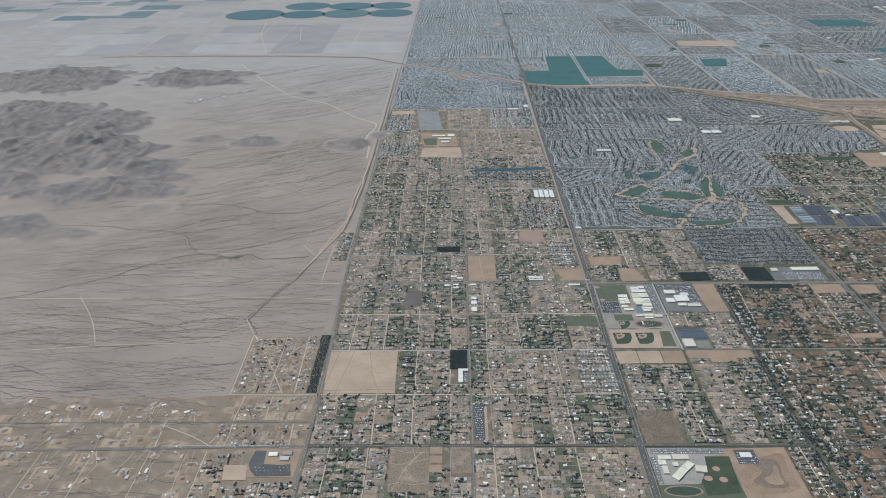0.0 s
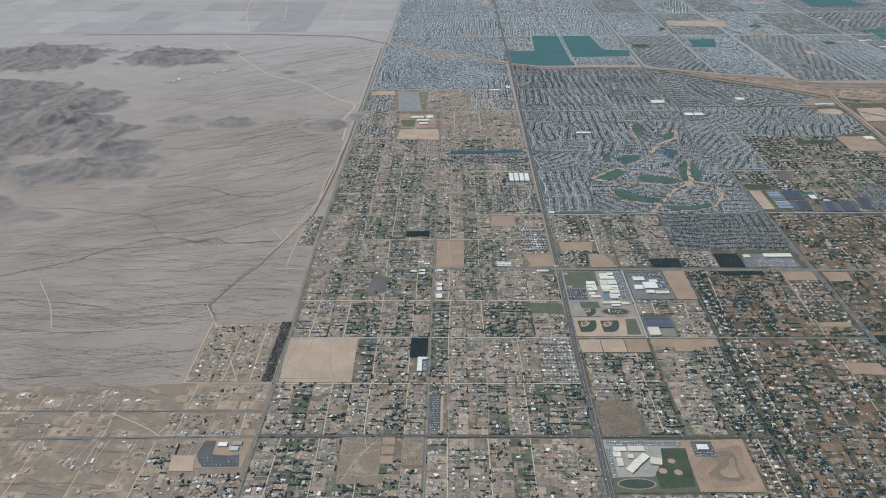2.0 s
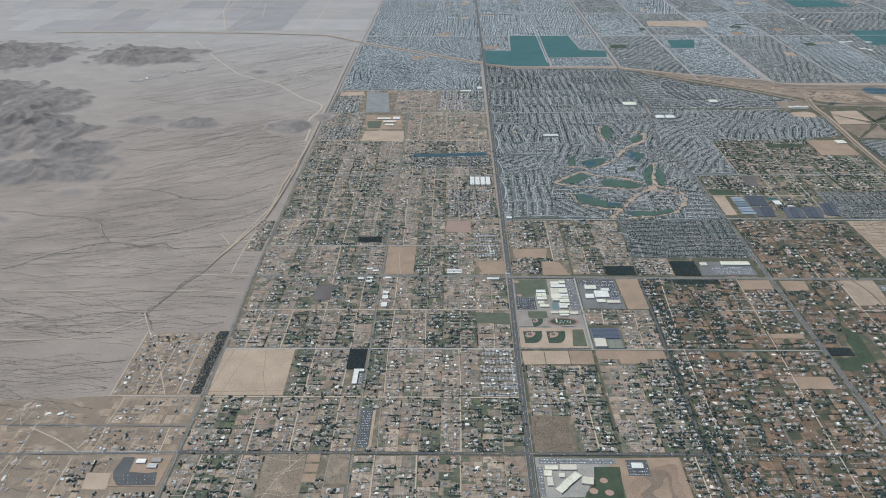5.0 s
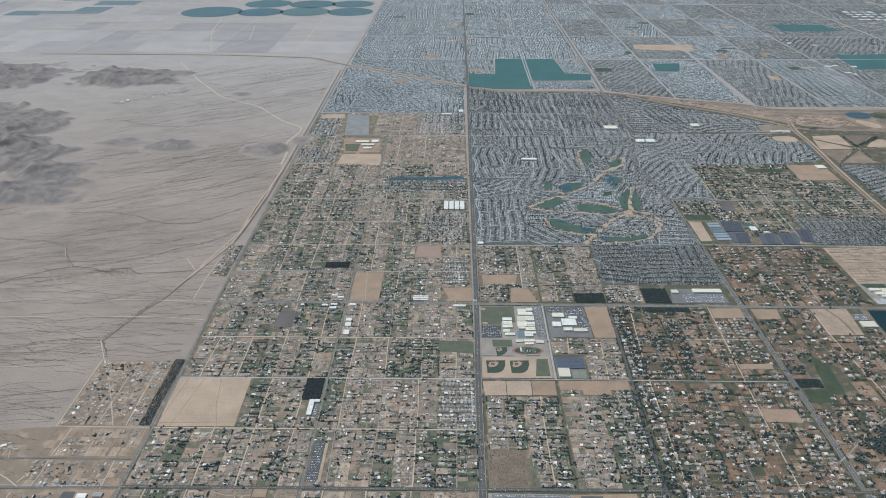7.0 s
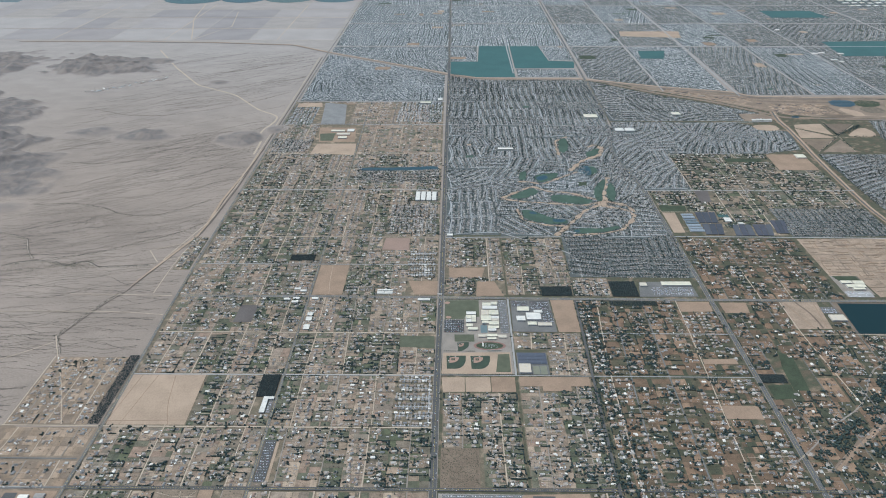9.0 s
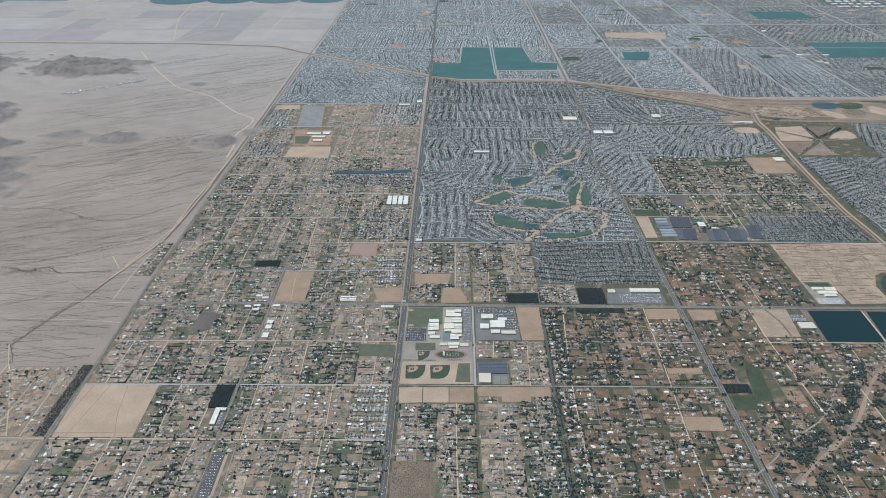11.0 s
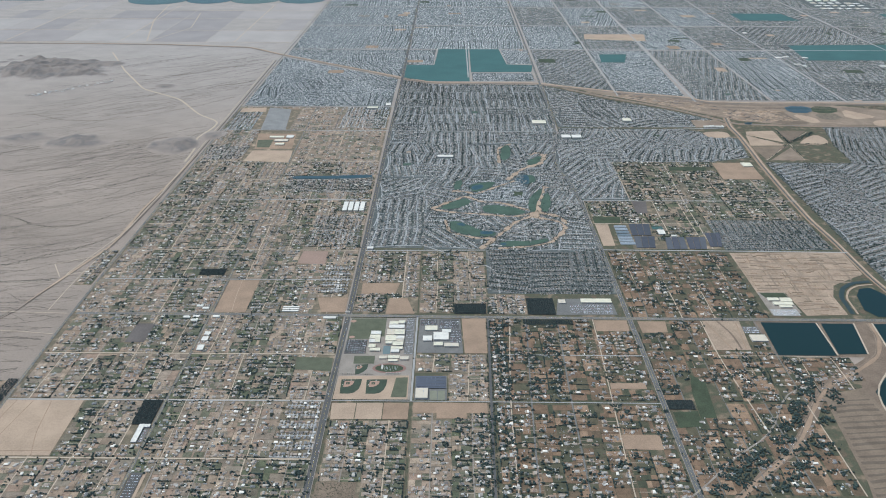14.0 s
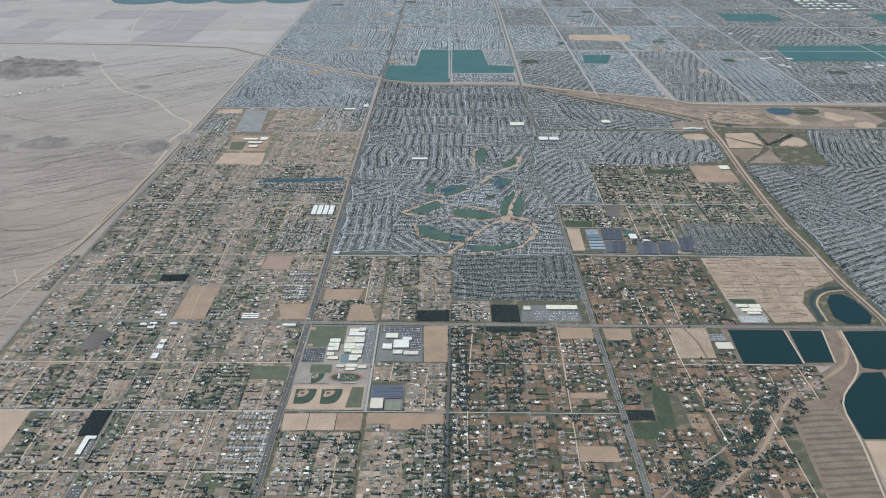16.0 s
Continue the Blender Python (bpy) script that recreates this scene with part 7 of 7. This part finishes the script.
suburb([(395, 405), (486, 405), (490, 610), (700, 612), (790, 640), (812, 760), (700, 830), (405, 836), (392, 740), (376, 650), (374, 590), (386, 530)], 65, 15, 4.3, TILE_ROOF, 7.0, 70, .55, 14)
suburb([(405, 842), (735, 846), (735, 900), (800, 900), (700, 985), (560, 1080), (466, 1165), (408, 1215)], 20, 15, 4.3, TILE_ROOF, 6.0, 70, .6, 15)
suburb([(602, 200), (780, 204), (780, 318), (602, 318)], 90, 13, 4.2, BROWN_TILE, 1.5, 60, 1.2, 16, street=OLD_ASPHALT)
suburb([(815, 0), (1500, 0), (1500, 600), (815, 610), (815, 340)], 30, 13, 4.4, BROWN_TILE, 3.5, 80, .7, 17)
suburb([(1000, 605), (1700, 605), (1700, 850), (1040, 850), (1010, 720)], 80, 13, 4.4, BROWN_TILE, 3.0, 80, .7, 18)
suburb([(-386, 1010), (-6, 1008), (-4, 1285), (-70, 1325), (-386, 1545)], 15, 15.0, 4.2, HAZE_TILE, 13.0, 75, .35, 19)
suburb([(-325, 815), (-325, 985), (-388, 985), (-388, 815)], 90, 15, 4.3, HAZE_TILE, 0.5, 80, .4, 20)
suburb([(-120, 830), (-8, 830), (-8, 1000), (-120, 1000)], 90, 15, 4.3, HAZE_TILE, 1.0, 80, .4, 21)
suburb([(-388, 610), (-305, 620), (-300, 700), (-388, 700)], 90, 13, 4.0, TILE_ROOF, 0.5, 80, .4, 22)
suburb([(-180, 440), (-10, 440), (-10, 520), (-180, 520)], 0, 14, 4.4, TILE_ROOF, 1.0, 80, .9, 23)
suburb([(-96, 205), (-8, 205), (-8, 330), (-96, 330)], 90, 13, 4.4, TILE_ROOF, 0.5, 80, .8, 24, ground=False)
suburb([(12, 1450), (95, 1450), (100, 1655), (12, 1655)], 0, 16, 4.4, HAZE_TILE, 3, 60, .4, 25)
suburb([(212, 1262), (390, 1262), (390, 1352), (212, 1352)], 90, 15, 4.4, HAZE_TILE, 0.5, 60, .4, 26)
suburb([(325, 1465), (400, 1465), (402, 1655), (315, 1655)], 70, 16, 4.6, HAZE_TILE, 0.5, 60, .3, 27)
k = 30
for ix, (xa, xb) in enumerate(((-380, 6), (14, 396), (414, 596), (604, 792), (804, 996), (1004, 1192), (1200, 1596), (1604, 1996), (2004, 2500))):
    for iy, (ya, yb) in enumerate(((1060, 1655), (1665, 2055), (2065, 2455), (2465, 2855), (2865, 3255), (3265, 3700))):
        if iy == 0 and ix == 1:
            continue
        k += 1
        if ix >= 6 and iy == 0:
            ya = 1120
        lo = {0: [(-80, 1365), (5, 1310)], 1: [], 2: [(470, 1215), (596, 1165)], 3: [(604, 1162), (780, 1112)]}.get(ix)
        outline = rect(xa, ya, xb, yb)
        if iy == 0 and lo:
            outline = [(xa, 1580 if ix == 0 else ya + 190)] + lo + [(xb, yb), (xa, yb)]
        elif iy == 0:
            outline = rect(xa, 1075, xb, yb)
        # Part of the far tracts takes the roof palette with haze in its colour.
        suburb(outline, (15, 90, 0, 90, 60, 90, 30, 0, 75)[(ix * 2 + iy) % 9], 17 + 4 * (iy > 1), 5.2 + 1.5 * iy, HAZE_TILE if ix < 2 or (ix < 6 and (ix + iy) % 2) else TILE_ROOF,
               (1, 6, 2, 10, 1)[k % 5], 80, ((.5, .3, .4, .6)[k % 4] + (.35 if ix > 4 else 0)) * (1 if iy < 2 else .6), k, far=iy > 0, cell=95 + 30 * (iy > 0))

# ---- nearest houses and trees as things of their own ----
hx = np.array(HOUSES)
HOUSES = hx[free(hx[:, 0], hx[:, 1])]
hx = np.array(SHEDS)
SHEDS = hx[free(hx[:, 0], hx[:, 1])]
tx = np.array(TREES)
TREES = tx[free(tx[:, 0], tx[:, 1])]


def house_proto(w, d, wall):
    ob = thing("house", 0, 0, 0, "low stucco house with a shallow pitched roof on its lot", "house", "houses of the country blocks")
    so = Soup()
    boxes(so, 0, 0, 0.28, w * .92, d * .9, wall, 0, STUCCO)
    part("wall", so, ob)
    so = Soup()
    hips(so, 0, 0, 0.28 + wall, w, d, .55, 0, ROOF, .5)
    part("roof", so, ob)
    so = Soup()
    boxes(so, w * .28, -d * .45 - .02, 0.3, .9, .06, .55, 0, WHITE_ROOF)
    part("garage_door", so, ob, "white garage door")
    so = Soup()
    boxes(so, -w * .2, d * .45 + .5, 0.28 + wall * .8, w * .4, 1.1, .08, 0, SAND_ROOF)
    boxes(so, np.array([-w * .38, -w * .02]), d * .45 + .95, 0.28, .1, .1, wall * .8, 0, SAND_ROOF)
    part("patio_cover", so, ob, "sand-coloured patio cover")
    so = Soup()
    boxes(so, w * .1, d * .1, 0.28 + wall + .35, .35, .35, .3, 0, STEEL)
    part("cooling_unit", so, ob, "grey rooftop cooling unit")
    return ob


def tree_proto(r, seed):
    rng = np.random.default_rng(seed)
    ob = thing("tree", 0, 0, 0, "dark green leafy tree standing in a yard", "tree", "trees of the country blocks")
    so = Soup()
    k = np.arange(7) * 2 * math.pi / 7
    for z0, z1, r0, r1, dx in ((.25, .9 * r, .16 * r, .09 * r, .05), (.7 * r, 1.3 * r, .08 * r, .03 * r, .35), (.7 * r, 1.25 * r, .08 * r, .03 * r, -.35)):
        lo = np.stack([r0 * np.cos(k), r0 * np.sin(k), np.full(7, z0)], -1)
        hi = np.stack([r1 * np.cos(k) + dx * r, r1 * np.sin(k) + dx * .4 * r, np.full(7, z1)], -1)
        i = np.arange(7)
        j = (i + 1) % 7
        so.add(np.concatenate([lo, hi]), np.concatenate([np.stack([i, j, j + 7], -1), np.stack([i, j + 7, i + 7], -1)]), BARK)
    part("trunk", so, ob)
    so = Soup()
    n = 22
    a, q, h = rng.uniform(0, 6.28, n), np.sqrt(rng.uniform(0, 1, n)), rng.uniform(.5, 1.6, n)
    w = np.sqrt(np.clip(1 - ((h - 1.0) / .75) ** 2, .05, 1))
    clumps(so, r * q * w * np.cos(a), r * q * w * np.sin(a), r * h - .2 * r, rng.uniform(.28, .5, n) * r, rng.uniform(.4, .7, n) * r, LEAF, True)
    part("crown", so, ob)
    return ob


def near_first(items, limit, x0=-400, x1=600, y1=-250):
    idx = [i for i, h in enumerate(items) if x0 < h[0] < x1 and h[1] < y1 and h[1] > -470]
    rnd = random.Random(2)
    rnd.shuffle(idx)
    return set(idx[:limit])


pick = near_first(HOUSES, 290)
protos = [house_proto(w, d, h) for w, d, h in ((4.6, 3.2, .85), (5.4, 3.4, .9), (6.2, 3.8, .95), (5.0, 4.0, .85), (6.8, 3.6, .9), (3.6, 2.8, .84))]
used = {}
for i in sorted(pick):
    x, y, w, d, h, t = HOUSES[i]
    p = min(range(6), key=lambda n: abs((4.6, 5.4, 6.2, 5.0, 6.8, 3.6)[n] - w) + abs((3.2, 3.4, 3.8, 4.0, 3.6, 2.8)[n] - d))
    m = pose(x, y, 0, 0, 0, math.degrees(t))
    if p in used:
        copy_thing(protos[p], m)
    else:
        protos[p].matrix_basis = m
        used[p] = 1
so_h = Soup()
rest = np.array([h for i, h in enumerate(HOUSES) if i not in pick])
boxes(so_h, rest[:, 0], rest[:, 1], .25, rest[:, 2] * .92, rest[:, 3] * .9, rest[:, 4], rest[:, 5], STUCCO, True)
hips(so_h, rest[:, 0], rest[:, 1], .25 + rest[:, 4], rest[:, 2], rest[:, 3], .55, rest[:, 5], ROOF, .5)
so_h.make("country_houses", "low stucco houses with grey, tan and white roofs", "house", "stuff")
sh = np.array(SHEDS)
so_h = Soup()
boxes(so_h, sh[:, 0], sh[:, 1], .25, sh[:, 2] * .95, sh[:, 3] * .95, sh[:, 4], sh[:, 5], PALE_WALL, True)
hips(so_h, sh[:, 0], sh[:, 1], .25 + sh[:, 4], sh[:, 2], sh[:, 3], .25, sh[:, 5], SHED_ROOF, 1.0)
so_h.make("sheds", "small metal-roofed sheds and shades", "shed", "stuff")

tp = near_first(TREES, 290)
tprotos = [tree_proto(r, 40 + n) for n, r in enumerate((.9, 1.1, 1.3, 1.5, 1.75))]
used = {}
rnd = random.Random(9)
for i in sorted(tp):
    x, y, r = TREES[i]
    p = min(range(5), key=lambda n: abs((.9, 1.1, 1.3, 1.5, 1.75)[n] - r))
    m = pose(x, y, 0, 0, 0, rnd.uniform(0, 360))
    if p in used:
        copy_thing(tprotos[p], m)
    else:
        tprotos[p].matrix_basis = m
        used[p] = 1
rest = np.array([h for i, h in enumerate(TREES) if i not in tp])
so_t = Soup()
for n, (q, hq) in enumerate(((0.0, 1.0), (.55, .75), (.55, .8))):
    a = RNG.uniform(0, 6.28, len(rest))
    rr = rest[:, 2] * (.95 if n == 0 else .62)
    x, y, h = rest[:, 0] + q * rest[:, 2] * np.cos(a), rest[:, 1] + q * rest[:, 2] * np.sin(a), 1.6 * rest[:, 2] * hq
    small, big = rest[:, 2] < .56, rest[:, 2] > .85
    near = (rest[:, 1] < -260) & ~small & (n < 2)
    clumps(so_t, x[near & big], y[near & big], .3, rr[near & big], h[near & big], LEAF, n == 0)
    clumps(so_t, x[near & ~big], y[near & ~big], .3, rr[near & ~big], h[near & ~big], LEAF)
    back = (rest[:, 1] >= -260) & ~small & ((n == 0) | ((n == 1) & big & (rest[:, 1] < -20)))
    deep = back & (rest[:, 1] > 300)
    back = back & ~deep
    clumps(so_t, x[back], y[back], .3, rr[back] * 1.15, h[back], LEAF)
    thin = deep | (small & (n == 0))
    clumps(so_t, x[thin], y[thin], .3, rr[thin] * 1.3, h[thin], LEAF, False, True)
so_t.make("yard_trees", "dark green trees round country houses", "tree", "stuff")

for (roof_name, far), groups in SUB_HOUSES.items():
    so_s = Soup()
    for pts, lotw, pitch in groups:
        n = len(pts)
        w = lotw * RNG.uniform(.55, .8, n)
        d = min(4.2, pitch * .225) * RNG.uniform(.75, 1.15, n)
        t = pts[:, 2] + np.where(RNG.random(n) < .4, math.pi / 2, 0)
        if far:
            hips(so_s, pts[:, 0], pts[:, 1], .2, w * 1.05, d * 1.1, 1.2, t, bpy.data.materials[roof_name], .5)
        else:
            k, o = pts[:, 1] < 850, pts[:, 1] >= 850
            boxes(so_s, pts[k, 0], pts[k, 1], .2, w[k] * .94, d[k] * .92, .8, t[k], STUCCO, True)
            hips(so_s, pts[k, 0], pts[k, 1], 1.0, w[k], d[k], .55, t[k], bpy.data.materials[roof_name], .45)
            hips(so_s, pts[o, 0], pts[o, 1], .2, w[o], d[o], 1.2, t[o], bpy.data.materials[roof_name], .45)
    so_s.make("tract_houses", "rows of tan and grey tile-roofed tract houses", "house", "stuff")
SUB_DRIVES.make("driveways", "pale concrete driveways of tract houses", "driveway", "stuff")
SUB_STREETS.make("tract_streets", "pale curving residential streets", "street", "structure")
f = RNG.uniform(0, 610, 700)
SUB_TREES.append(np.stack([np.interp(f, [0, 110, 320, 610], [818, 813, 809, 815]) + RNG.uniform(0, 12, 700), f, RNG.uniform(.5, 1.2, 700)], -1))
st = np.concatenate(SUB_TREES)
st = st[(st[:, 1] < 1300) | (RNG.random(len(st)) < .45)]
so_t = Soup()
near = (st[:, 1] < 520) & (st[:, 0] < 820)
clumps(so_t, st[near, 0], st[near, 1], .3, st[near, 2], st[near, 2] * 1.7, LEAF)
clumps(so_t, st[~near, 0], st[~near, 1], .3, st[~near, 2] * 1.2, st[~near, 2] * 1.7, LEAF, False, True)
so_t.make("street_trees", "small green trees among tract houses", "tree", "stuff")
LOTS.make("house_lots", "yards of bare earth, gravel and dry grass", "yard", "stuff")
LANE_SOUP.make("dirt_lanes", "pale dirt lanes between house lots", "lane", "structure")
cr = np.array(CARS)
rnd = random.Random(8)
for (ax, ay), (bx, by), n, half in (((-2, -540), (2, -10), 60, 2.2), ((2, -10), (4, 400), 34, 2.2), ((402, -420), (396, 240), 44, 2.0), ((-380, -398), (390, -397), 46, 1.3), ((-380, -7), (580, -13), 50, 1.4)):
    for _ in range(n):          # cars standing in the lanes of the wide roads
        f, s = rnd.random(), rnd.choice((-1, 1)) * rnd.uniform(.35, 1) * half
        up = abs(by - ay) > abs(bx - ax)
        PARKED.append((ax + (bx - ax) * f + (s if up else 0), ay + (by - ay) * f + (0 if up else s), 1.5708 if up else 0))
cr = np.concatenate([cr[free(cr[:, 0], cr[:, 1])], np.array(PARKED)])
so_c = Soup()
boxes(so_c, cr[:, 0], cr[:, 1], .5, 1.15, .46, .22, cr[:, 2], CAR_PAINT)
hips(so_c, cr[:, 0], cr[:, 1], .72, .74, .42, .14, cr[:, 2], CAR_PAINT, .6)
so_c.make("parked_cars", "cars parked in yards and on driveways", "car", "stuff")
